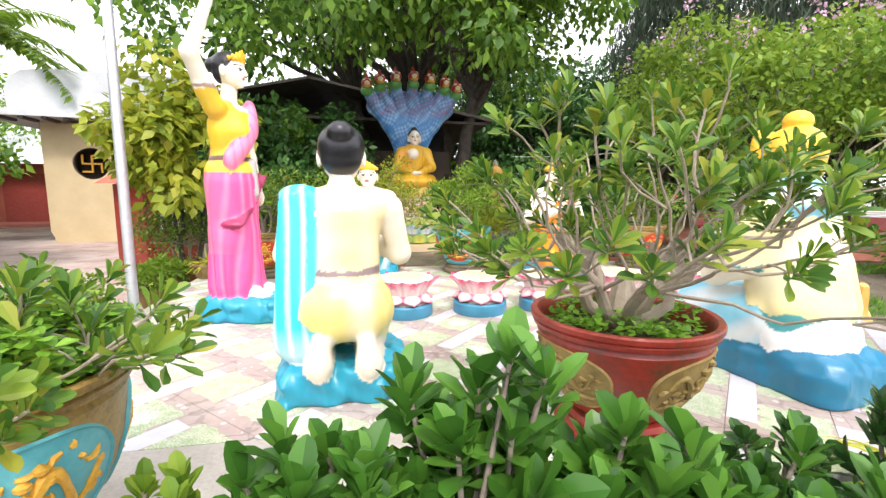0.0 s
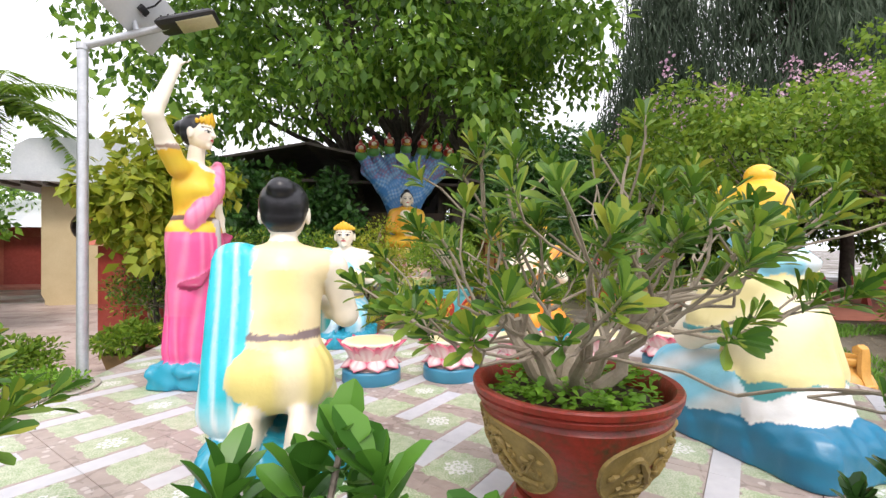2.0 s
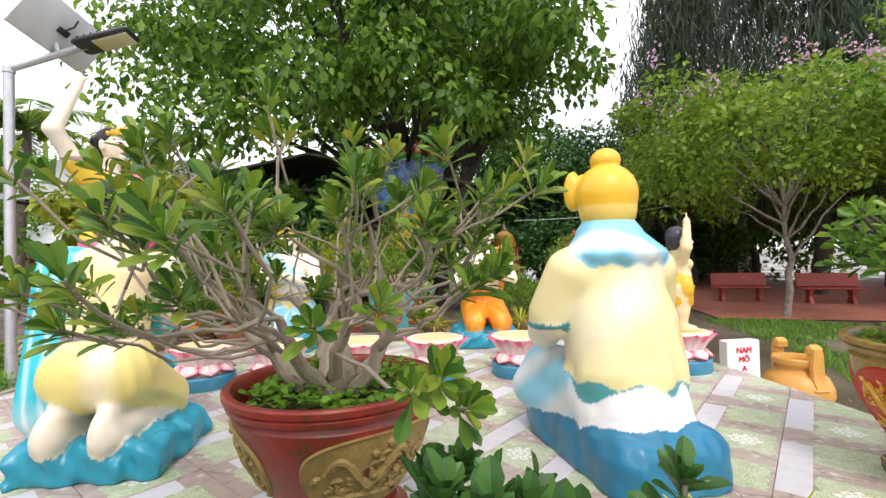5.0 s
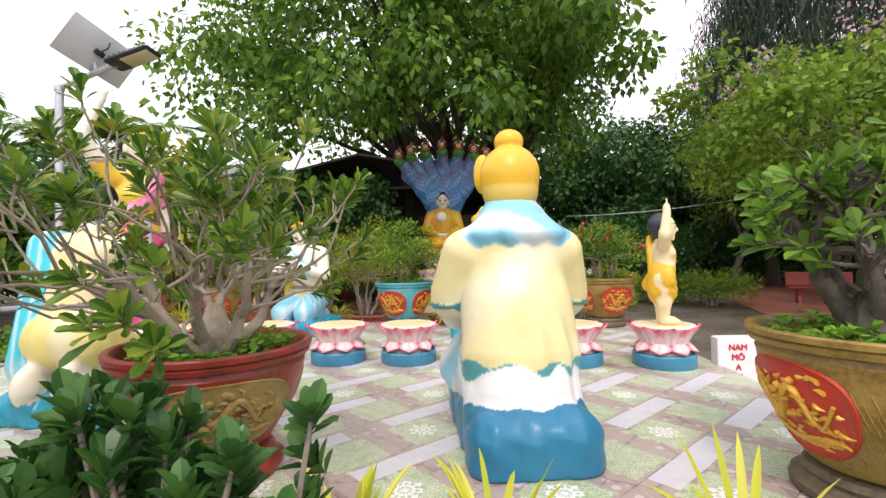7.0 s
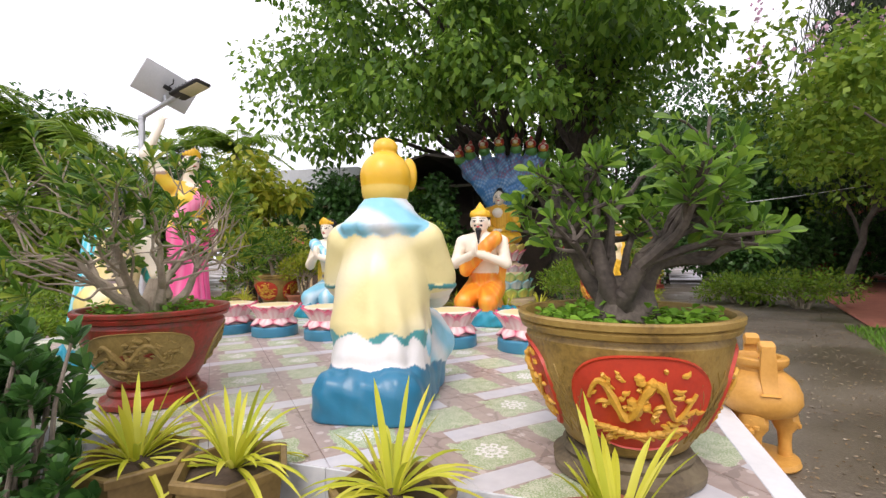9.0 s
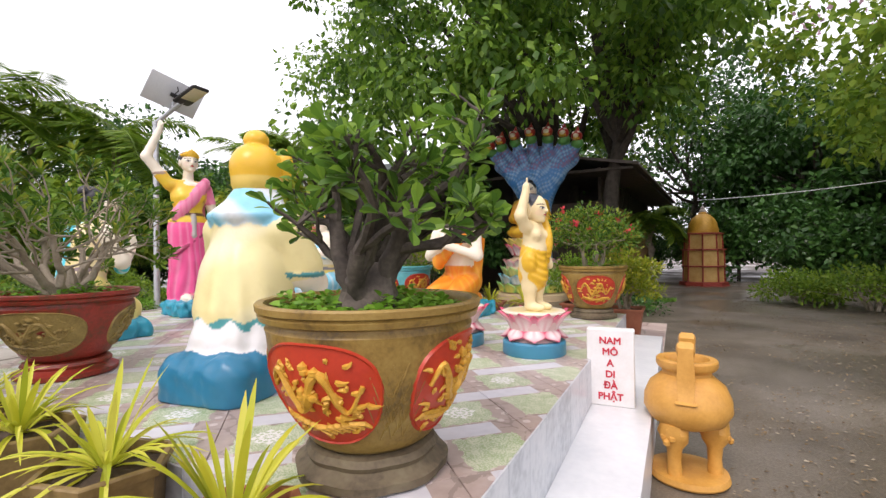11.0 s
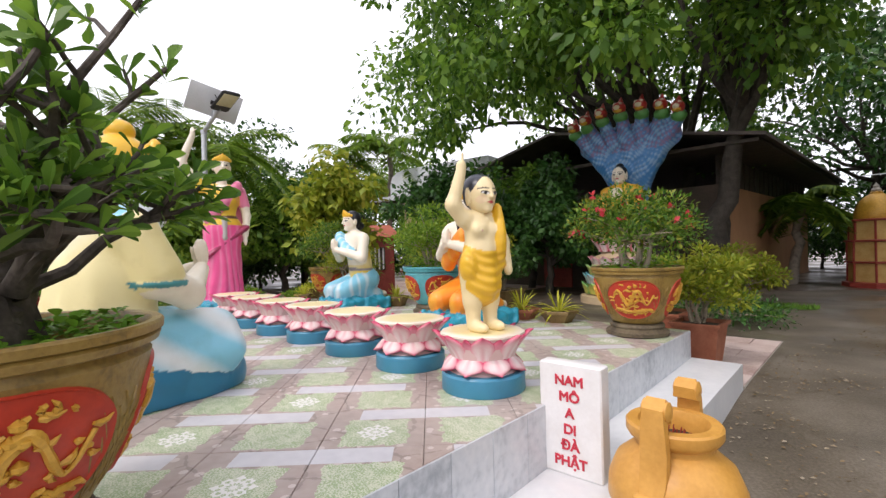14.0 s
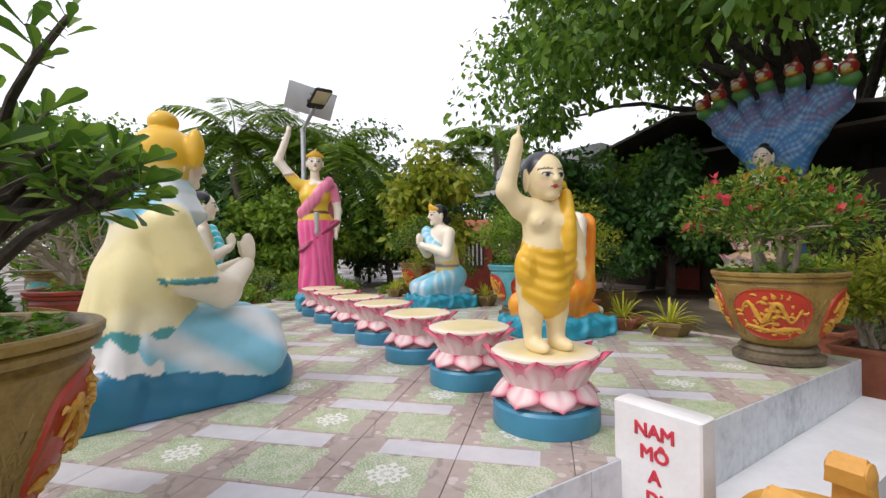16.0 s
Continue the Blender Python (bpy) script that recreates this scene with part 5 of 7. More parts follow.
def child():
    S = Sculpt()
    for s in (-1, 1):
        S.ell((s * 0.075, 0.055, 0.03), (0.045, 0.095, 0.036), SKIN, 0.02)
        S.cap((s * 0.075, 0.0, 0.05), (s * 0.078, 0.0, 0.20), 0.048, 0.062, SKIN, 0.03)
        S.cap((s * 0.078, 0.0, 0.20), (s * 0.07, 0.0, 0.40), 0.068, 0.095, SKIN, 0.03)
    S.cap((0, 0, 0.31), (0, 0, 0.46), 0.152, 0.136, GILT, 0.02, (1, 0.9, 1), (0.003, 8))
    S.ell((0.13, 0.03, 0.42), (0.055, 0.07, 0.10), GILT, 0.02)
    S.ell((0, 0.02, 0.54), (0.112, 0.098, 0.12), SKIN, 0.05)
    S.ell((0, 0.01, 0.65), (0.128, 0.09, 0.11), SKIN, 0.05)
    for s in (-1, 1):
        S.ell((s * 0.07, 0.085, 0.64), (0.055, 0.035, 0.045), SKIN, 0.03)
        S.ell((s * 0.072, 0.122, 0.635), (0.008, 0.008, 0.008), (0.66, 0.42, 0.30), 0.004)
    S.cap((-0.12, 0, 0.715), (0.12, 0, 0.715), 0.055, 0.055, SKIN, 0.04)
    for i in range(8):
        t = i / 7
        S.ell((-0.115 + 0.02 * math.sin(3 * t), 0.06 + 0.05 * math.sin(math.pi * t), 0.755 - 0.33 * t), (0.034 + 0.02 * t, 0.045, 0.06), GILT, 0.012)
        S.ell((-0.10 + 0.12 * t, -0.09, 0.75 - 0.3 * t), (0.05, 0.035, 0.06), GILT, 0.012)
    S.cap((-0.16, -0.06, 0.44), (-0.21, -0.10, 0.34), 0.05, 0.06, GILT, 0.02)
    S.cap((0, 0.0, 0.72), (0, 0.01, 0.79), 0.052, 0.05, SKIN, 0.02)
    arm(S, [(0.145, 0, 0.715), (0.225, 0.0, 0.80), (0.175, 0.03, 1.0)], [0.056, 0.05, 0.036], [SKIN], 0.03)
    S.ell((0.17, 0.03, 1.035), (0.036, 0.034, 0.042), SKIN, 0.012)
    S.cap((0.165, 0.035, 1.05), (0.16, 0.035, 1.115), 0.011, 0.009, SKIN, 0.008)
    arm(S, [(-0.145, 0, 0.71), (-0.215, 0.0, 0.56), (-0.20, 0.06, 0.42)], [0.054, 0.046, 0.034], [SKIN], 0.03)
    S.ell((-0.195, 0.075, 0.385), (0.03, 0.034, 0.04), SKIN, 0.012)
    V, F, C = S.skin(0.0095)
    g = near(C, GILT)
    w = np.sin(V[:, 2] * 105 - 260 * V[:, 0] ** 2)
    V[:, 1] += np.where(g & (V[:, 1] > 0.03) & (V[:, 2] < 0.5), 0.0045 * w, 0)
    # grooves between the folds get darker gilt: crease shade put into the paint
    C = blend(V, C, g, (0.56, 0.28, 0.02), 0.15 * np.clip(-w, 0, 1))
    V[:, :2] *= 0.91
    return [(V, F, C), head((0, 0.015, 0.865), 0.118, SKIN, (0.03, 0.035, 0.05), None, lobes=1.5)]


MAN = statue("kneeling_statue", "kneeling man statue with black hair and cyan sash", kneeling_man(), pose(-0.66, 2.56, TOP, 0, 0, 14) @ Matrix.Scale(1.035, 4))
statue("standing_statue", "standing woman statue in yellow blouse and pink skirt, arm raised", standing_woman(), pose(-2.08, 3.93, TOP, 0, 0, -88) @ Matrix.Scale(1.03, 4))
statue("kneeling_statue", "kneeling old man statue in butter-yellow robe and gilt cap", old_man(), pose(2.20, 2.93, TOP, 0, 0, 23))
statue("kneeling_statue", "kneeling woman statue in pale blue and yellow with gold tiara", kneeling_woman(), pose(-1.20, 5.70, TOP, 0, 0, 188) @ Matrix.Scale(1.03, 4))
statue("kneeling_statue", "kneeling crowned man statue with black beard and orange robe", crowned_man(), pose(1.28, 6.14, TOP, 0, 0, 192) @ Matrix.Scale(1.05, 4))
statue("child_statue", "standing child statue in golden cloth, one arm pointing up", child(), pose(3.24, 4.85, TOP + 0.366, 0, 0, -88))


# ---- seated statue on its tiered lotus throne, under a hooded serpent canopy ----
def seated_buddha():
    S = Sculpt()
    R = (0.72, 0.42, 0.03)
    S.ell((0, 0.16, 0.16), (0.62, 0.44, 0.20), R, 0.08)
    for s in (-1, 1):
        S.cap((s * 0.42, 0.0, 0.20), (s * -0.10, 0.46, 0.16), 0.19, 0.12, R, 0.06, (1, 1, 0.9), (0.012, 8))
    S.cap((0, -0.08, 0.28), (0, -0.04, 0.88), 0.30, 0.31, R, 0.08, (1, 0.72, 1), (0.010, 9))
    S.cap((-0.27, -0.04, 0.96), (0.27, -0.04, 0.96), 0.14, 0.14, R, 0.08)
    for s in (-1, 1):
        arm(S, [(s * 0.36, -0.03, 0.94), (s * 0.46, 0.08, 0.56), (s * 0.10, 0.42, 0.38)], [0.14, 0.13, 0.08], [R], 0.06)
    S.ell((0, 0.46, 0.38), (0.14, 0.09, 0.05), PALE, 0.03)
    S.cap((0, -0.02, 1.0), (0, 0.02, 1.18), 0.11, 0.095, PALE, 0.03)
    S.ell((0.04, 0.16, 0.90), (0.14, 0.08, 0.14), PALE, 0.02)
    V, F, C = S.skin(0.026, 0.0)
    C = stripes(V, C, near(C, R), (0.50, 0.24, 0.02), 14, 0.6)
    C = blend(V, C, (V[:, 2] > 0.35) & near(C, R), (0.74, 0.30, 0.03), np.clip(V[:, 0] * 3, 0, 0.7))
    return [(V, F, C), head((0, 0.05, 1.33), 0.20, PALE, HAIR, None, bun=(0, -0.04, 0.22, 0.09), lobes=1.5)]


BX, BY, BR = -1.45, 12.75, 196
statue("seated_statue", "seated meditating statue in golden robe on a lotus throne", seated_buddha(), pose(BX, BY, 1.72, 0, 0, BR) @ Matrix.Scale(1.037, 4))


def serpent():
    S = Sculpt()
    BL, GR, RD = (0.06, 0.24, 0.55), (0.10, 0.32, 0.08), (0.50, 0.05, 0.04)
    S.cap((0, -0.62, -1.2), (0, -0.60, 1.1), 0.42, 0.34, BL, 0.1, (1, 0.55, 1))
    S.ell((0, -0.50, 1.98), (1.12, 0.12, 0.42), BL, 0.12)
    S.cap((0, -0.58, 1.0), (0, -0.54, 1.7), 0.34, 0.48, BL, 0.12, (1, 0.35, 1))
    for i in range(-3, 4):
        a = i * 0.30
        e = (1.42 * math.sin(a), -0.16 - 0.05 * abs(i), 2.02 + 0.50 * math.cos(a))
        m = (0.72 * math.sin(a), -0.52, 1.5 + 0.14 * math.cos(a))
        S.cap((0.12 * i * 0.5, -0.58, 1.05), m, 0.18, 0.16, BL, 0.16)
        S.cap(m, e, 0.17, 0.13, BL, 0.10)
        S.ell((e[0], e[1] + 0.06, e[2] - 0.03), (0.15, 0.13, 0.12), GR, 0.02)
        S.ell((e[0], e[1] + 0.13, e[2] + 0.14), (0.135, 0.17, 0.12), RD, 0.02)
        S.ell((e[0], e[1] + 0.24, e[2] + 0.05), (0.09, 0.06, 0.03), (0.75, 0.42, 0.05), 0.01)
        S.cap((e[0], e[1] + 0.05, e[2] + 0.22), (e[0], e[1] - 0.02, e[2] + 0.40), 0.08, 0.02, RD, 0.03)
        S.ell((e[0], e[1] + 0.29, e[2] + 0.12), (0.065, 0.04, 0.045), (0.75, 0.68, 0.50), 0.01)
        for s in (-1, 1):
            S.ell((e[0] + s * 0.06, e[1] + 0.24, e[2] + 0.2), (0.036, 0.036, 0.036), (0.75, 0.70, 0.55), 0.01)
    V, F, C = S.skin(0.026)
    b = near(C, BL)
    n1 = np.sin(V[:, 0] * 47 + 3 * np.sin(V[:, 2] * 9)) * np.sin(V[:, 2] * 43 + 3 * np.sin(V[:, 0] * 11)) + 0.4 * np.sin(V[:, 0] * 9 + V[:, 2] * 13)
    C = blend(V, C, b, (0.45, 0.64, 0.78), 0.5 * np.clip(n1 * 1.3, 0, 1))
    C = blend(V, C, b & (V[:, 2] > 1.75), (0.50, 0.12, 0.10), 0.45 * np.clip(-n1 * 2, 0, 1))
    V = V + (0.012 * n1)[:, None] * np.array([0, 1, 0]) * b[:, None]
    return [(V, F, C)]


statue("serpent_canopy", "blue seven-headed hooded serpent sheltering the seated statue", serpent(), pose(BX, BY, 1.72, 0, 0, BR) @ Matrix.Scale(1.15, 4))


def throne():
    ob = holder("lotus_throne", BX, BY, 0.02, BR, "tall lotus throne with tiers of pink, yellow, green and white petals", "throne")
    ob.matrix_basis = ob.matrix_basis @ Matrix.Scale(1.035, 4)
    painted(Mesh().lathe([(0.98, -0.1), (0.98, 0.14), (0.80, 0.18), (0.74, 0.6), (0.66, 1.05), (0.50, 1.12), (0.46, 1.2), (0.55, 1.3), (0.66, 1.62), (0.6, 1.642), (0.02, 1.645)], 40), "core", (0.62, 0.48, 0.30), ob)
    tiers = [(0.88, 0.98, 0.20, 0.46, (0.70, 0.62, 0.12), (0.15, 0.42, 0.12)), (0.82, 0.93, 0.42, 0.68, (0.72, 0.70, 0.62), (0.10, 0.36, 0.42)), (0.76, 0.87, 0.64, 0.88, (0.76, 0.70, 0.22), (0.20, 0.45, 0.15)),
             (0.68, 0.80, 0.84, 1.08, (0.78, 0.76, 0.70), (0.55, 0.20, 0.25)), (0.54, 0.74, 1.18, 1.50, (0.82, 0.78, 0.76), (0.62, 0.03, 0.10)), (0.60, 0.76, 1.38, 1.66, (0.80, 0.68, 0.22), (0.72, 0.55, 0.10))]
    for k, (r0, r1, z0, z1, c0, c1) in enumerate(tiers):
        me = petal_mesh("petal", r0, r1, z0, z1, 0.26, 1.4, c1, c0, 0.05)
        for i in range(14):
            p = new("petal", me)
            p.parent = ob
            p.matrix_basis = pose(0, 0, 0, 0, 0, 360 / 14 * (i + 0.5 * (k % 2)))


throne()


# ---- plants ----
def limb(M, a, b, r0, r1, rng, bend=0.15, n=7, segs=7, sag=0.0):
    """A crooked limb from a to b; returns its points."""
    a, b = Vector(a), Vector(b)
    L = (b - a).length
    side = Vector((rng.uniform(-1, 1), rng.uniform(-1, 1), rng.uniform(-0.6, 0.6))) * bend * L
    pts, rad = [], []
    for i in range(n):
        s = i / (n - 1)
        j = Vector((rng.uniform(-1, 1), rng.uniform(-1, 1), rng.uniform(-1, 1))) * 0.035 * L * math.sin(math.pi * s)
        p = a.lerp(b, s) + side * math.sin(math.pi * s) + Vector((0, 0, sag * L * math.sin(math.pi * s))) + j
        pts.append(tuple(p))
        rad.append(r0 + (r1 - r0) * s)
    M.tube(pts, rad, segs)
    return pts


def whorls(tips, n, length, width, rng, up=0.45, shape="broad"):
    """Rosettes of leaves at the ends of twigs: tips are (point, direction)."""
    P, D, N = [], [], []
    for p, d in tips:
        p, d = np.array(p), np.array(d)
        d = d / (np.linalg.norm(d) + 1e-9)
        k = max(5, int(n * rng.uniform(0.7, 1.3)))
        for i in range(k):
            a = 2.4 * i + rng.uniform(0, 0.6)
            s1 = np.cross(d, [0.3, 0.2, 0.93])
            s1 /= np.linalg.norm(s1) + 1e-9
            s2 = np.cross(d, s1)
            back = i / k
            o = s1 * math.cos(a) + s2 * math.sin(a)
            P.append(p - d * (0.07 * back * length / 0.1))
            D.append(o * (0.5 + 0.7 * back) + d * (up + 0.7 * (1 - back)) + np.array([0, 0, 0.1]))
            N.append(d + o * -0.2)
    P, D, N = np.array(P), np.array(D), np.array(N)
    return leaves_at(P, D, N, length, width, rng, 0.12, 0.35, shape)


def join_leaves(parts, name, m, parent, label=""):
    vs, fs, n = [], [], 0
    for v, f in parts:
        vs.append(v)
        fs.append(f + n)
        n += len(v)
    me = fast_mesh(name, np.concatenate(vs), np.concatenate(fs))
    return finish(name, me, m, parent, label, True)


def adenium(pot, R, tips_n, z0, z1, trunk_r, stems, seed, label, twig=M_TWIG, leaf=M_LEAF_AD, leaves=15, length=0.10, flat=0.5, shift=(0, 0), minr=0.2):
    """A trained desert rose: swollen stems, crooked pale branches, a rosette of leaves at each tip. z0, z1: where the tips lie over its base."""
    rng = np.random.default_rng(seed)
    rr = random.Random(seed)
    base = pot.matrix_basis.translation
    ob = holder("bonsai_tree", base.x, base.y, SOIL[pot.name], 0, label, "plant")
    W = Mesh()
    st = []
    for k in range(stems):
        a = 2 * math.pi * (k + rr.uniform(-0.25, 0.25)) / stems
        e = Vector((math.cos(a) * R * 0.38 + shift[0] * 0.4, math.sin(a) * R * 0.38 + shift[1] * 0.4, (z1 - 0.0) * rr.uniform(0.34, 0.46)))
        s = Vector((math.cos(a) * trunk_r * 0.7, math.sin(a) * trunk_r * 0.7, -0.02))
        pts = limb(W, s, e, trunk_r * 0.6, trunk_r * 0.24, rr, 0.12, 8, 9, -0.08)
        st.append((pts, trunk_r * 0.26))
    W.lathe([(trunk_r * 1.5, -0.03), (trunk_r * 1.25, 0.04), (trunk_r * 0.95, 0.14), (trunk_r * 0.5, 0.24)], 18, wob=lambda a, z: 0.16 * math.sin(3 * a + 1) + 0.08 * math.sin(7 * a))
    W.make("trunk", twig, ob)
    B = Mesh()
    tips = []
    for i in range(tips_n):
        a = 2.39996 * i + rr.uniform(-0.3, 0.3)
        q = math.sqrt((i + 0.5) / tips_n)
        q = minr + (1 - minr) * q
        r = R * q * rr.uniform(0.86, 1.1)
        dome = math.sqrt(max(0.0, 1 - (q * 0.98) ** 2))
        z = z0 + (z1 - z0) * (flat * dome + (1 - flat) * rr.random()) * rr.uniform(0.85, 1.1)
        t = Vector((r * math.cos(a) + shift[0], r * math.sin(a) + shift[1], z))
        pts, r0 = min(st, key=lambda s: (Vector(s[0][-1]) - t).length)
        s = Vector(pts[rr.choice((4, 5, 6, 7))])
        m = s.lerp(t, 0.55) + Vector((rr.uniform(-0.1, 0.1), rr.uniform(-0.1, 0.1), -0.10 * R))
        limb(B, s, m, r0 * 0.6, r0 * 0.36, rr, 0.12, 5, 6)
        p2 = limb(B, m, t, r0 * 0.36, 0.005, rr, 0.1, 5, 6)
        d = (t - Vector(p2[-3])).normalized() + Vector((0, 0, 0.5))
        tips.append((t, tuple(d)))
        for _ in range(rr.choice((1, 2, 2, 3))):
            t2 = t + Vector((rr.uniform(-0.17, 0.17), rr.uniform(-0.17, 0.17), rr.uniform(-0.08, 0.13)))
            limb(B, m.lerp(t, 0.5), t2, r0 * 0.26, 0.004, rr, 0.12, 4, 5)
            tips.append((t2, tuple((t2 - m).normalized() + Vector((0, 0, 0.4)))))
    B.make("branchwork", twig, ob)
    join_leaves([whorls(tips, leaves, length, length * 0.38, rng, 0.4, "spoon")], "foliage", leaf, ob)
    return ob


SOIL = {}
M_GNARL = mat("gnarled_brown_bark", [(0.025, 0.02, 0.016), (0.075, 0.06, 0.048), (0.15, 0.125, 0.10)], 10, 0.8, 1.0, 50)
for pot in (POT_GOLD, POT_RED, POT_FLOWER, POT_BLUE, POT_WEST, POT_DRAGON):
    SOIL[pot.name] = max((pot.matrix_basis @ v.co).z for c in pot.children if c.name.startswith("soil") for v in c.data.vertices) - 0.005


def herbs(pot, R, n, seed, label="low clover growing over the soil", leaf=M_LEAF_HERB, length=0.035, h=0.10, name="clover_patch"):
    rng = np.random.default_rng(seed)
    b = pot.matrix_basis.translation
    ob = holder(name, b.x, b.y, SOIL[pot.name] - 0.02, 0, label, "plant")
    a, r = rng.random(n) * 6.28, R * np.sqrt(rng.random(n))
    z = 0.02 + h * rng.random(n) * (0.6 + 0.5 * np.sin(a * 3 + seed))
    P = np.stack([r * np.cos(a), r * np.sin(a), z], 1)
    D = rand_dirs(n, rng)
    D[:, 2] = np.abs(D[:, 2]) * 0.4
    N = rand_dirs(n, rng) * 0.4 + np.array([0, 0, 1.0])
    tagged(join_leaves([leaves_at(P, D, N, length, length * 0.95, rng, 0.1, 0.2, "broad")], "foliage", leaf, ob), kind="stuff")
    return ob


def gnarled_bonsai(pot, seed, label):
    """An old trained desert rose: a flared dark trunk that forks low, crooked limbs, spaced rosettes and two long shoots."""
    rr = random.Random(seed)
    rng = np.random.default_rng(seed)
    base = pot.matrix_basis.translation
    ob = holder("bonsai_tree", base.x, base.y, SOIL[pot.name], 0, label, "plant")
    T = Mesh()
    T.lathe([(0.17, -0.04), (0.135, 0.02), (0.115, 0.08), (0.10, 0.14), (0.06, 0.2)], 20, wob=lambda a, z: 0.16 * math.sin(3 * a + 1 + 6 * z) + 0.09 * math.sin(7 * a + 9 * z))
    mains = []
    for k in range(6):
        a = 2 * math.pi * (k + rr.uniform(-0.2, 0.2)) / 6
        out = rr.uniform(0.14, 0.24)
        e = Vector((math.cos(a) * out, math.sin(a) * out, rr.uniform(0.24, 0.40)))
        pts = limb(T, (math.cos(a) * 0.05, math.sin(a) * 0.05, 0.06), e, 0.052, 0.03, rr, 0.16, 9, 10, -0.12)
        mains.append((a, Vector(pts[-1]), Vector(pts[5])))
    T.make("trunk", M_GNARL, ob)
    B = Mesh()
    tips = []
    for a, e, mid in mains:
        for j in range(5):
            g = a + rr.uniform(-0.75, 0.75)
            r = rr.uniform(0.20, 0.46)
            s = e if j < 3 else mid
            t = Vector((math.cos(g) * r + 0.07, math.sin(g) * r + 0.09, rr.uniform(0.36, 0.70) - 0.2 * max(0.0, r - 0.3)))
            p = limb(B, s, t, 0.023, 0.012, rr, 0.16, 6, 7)
            for q in range(5):
                f = Vector(p[rr.choice((3, 4, 5))])
                t2 = t + Vector((rr.uniform(-0.13, 0.13), rr.uniform(-0.13, 0.13), rr.uniform(-0.03, 0.11)))
                limb(B, f, t2, 0.011, 0.006, rr, 0.14, 5, 6)
                tips.append((t2, tuple((t2 - f).normalized() + Vector((0, 0, 0.4)))))
    for end in ((0.34, 0.42, 0.96), (0.18, 0.48, 0.84), (0.44, 0.24, 0.78), (-0.24, -0.1, 0.72)):
        t = Vector(end)
        s = min((m[1] for m in mains), key=lambda m: (m - t).length)
        p = limb(B, s, t, 0.02, 0.008, rr, 0.12, 7, 7)
        tips.append((t, (0.1, 0.1, 1)))
        for q in (4, 5):
            f = Vector(p[q])
            t2 = f + Vector((rr.uniform(-0.12, 0.12), rr.uniform(-0.12, 0.12), 0.09))
            limb(B, f, t2, 0.008, 0.005, rr, 0.1, 4, 6)
            tips.append((t2, tuple((t2 - f).normalized())))
    B.make("branchwork", M_GNARL, ob)
    join_leaves([whorls(tips, 8, 0.092, 0.040, rng, 0.3, "spoon")], "foliage", M_LEAF_BODHI, ob)
    return ob


adenium(POT_RED, 0.88, 54, 0.06, 1.06, 0.065, 8, 21, "desert rose bonsai with crooked pale branches in the red pot", leaves=15, length=0.086, flat=0.5, shift=(-0.02, -0.2))
herbs(POT_RED, 0.36, 900, 1)
gnarled_bonsai(POT_GOLD, 33, "old desert rose bonsai with thick dark crooked trunk")
herbs(POT_GOLD, 0.38, 1200, 2, h=0.07)
adenium(POT_DRAGON, 0.58, 22, 0.02, 0.26, 0.05, 3, 41, "sparse desert rose with yellowing leaves", leaves=12, length=0.09)
herbs(POT_DRAGON, 0.4, 2600, 3, h=0.2, length=0.045)


def bush(name, x, y, z, R, H, n, length, m, seed, label, category="plant", stems=7, lift=0.25, twig=M_TWIG, flowers=None, clumps=26, group="", shape="leaf"):
    """A shrub: crooked stems, twigs and clumped leaves with gaps between the clumps."""
    rng = np.random.default_rng(seed)
    rr = random.Random(seed)
    ob = holder(name, x, y, z, 0, label, category, group)
    W = Mesh()
    cs = []
    for k in range(clumps):
        a, q = 2.39996 * k, math.sqrt((k + 0.5) / clumps)
        zc = H * (lift + (1 - lift) * (0.25 + 0.75 * rr.random()) * math.sqrt(max(0.05, 1 - (0.9 * q) ** 2)))
        cs.append((R * q * math.cos(a) * rr.uniform(0.8, 1.1), R * q * math.sin(a) * rr.uniform(0.8, 1.1), zc))
    for k in range(stems):
        a = 6.283 * k / stems
        mid = (R * 0.3 * math.cos(a), R * 0.3 * math.sin(a), H * (lift + 0.1))
        limb(W, (0.12 * R * math.cos(a), 0.12 * R * math.sin(a), -0.03), mid, 0.035 * R + 0.008, 0.018 * R + 0.004, rr, 0.12)
        for c in cs[k::stems]:
            limb(W, mid, c, 0.016 * R + 0.003, 0.004, rr, 0.1, 5, 5)
    W.make("stem", twig, ob)
    per = n // clumps
    P, D, N = [], [], []
    for c in cs:
        d = rand_dirs(per, rng)
        r = R * 0.36 * rng.random(per)[:, None] ** 0.5
        P.append(np.array(c) + d * r * np.array([1, 1, 0.75]))
        D.append(d + rand_dirs(per, rng) * 0.6 + np.array([0, 0, 0.25]))
        N.append(rand_dirs(per, rng) * 0.7 + np.array([0, 0, 1.0]))
    P, D, N = np.concatenate(P), np.concatenate(D), np.concatenate(N)
    parts = leaves_at(P, D, N, length, length * 0.45, rng, 0.15, 0.3, shape) if length > 0.06 else simple_leaves(P, D, N, length, length * 0.5, rng)
    join_leaves([parts], "foliage", m, ob)
    if flowers:
        fm, fn, fl = flowers
        k = rng.integers(0, len(P), fn)
        Q = np.repeat(P[k] * 1.06 + np.array([0, 0, 0.02]), 6, 0)
        join_leaves([simple_leaves(Q, rand_dirs(fn * 6, rng) + np.array([0, 0, 0.3]), rand_dirs(fn * 6, rng), fl, fl * 0.8, rng)], "blossoms", fm, ob)
    return ob


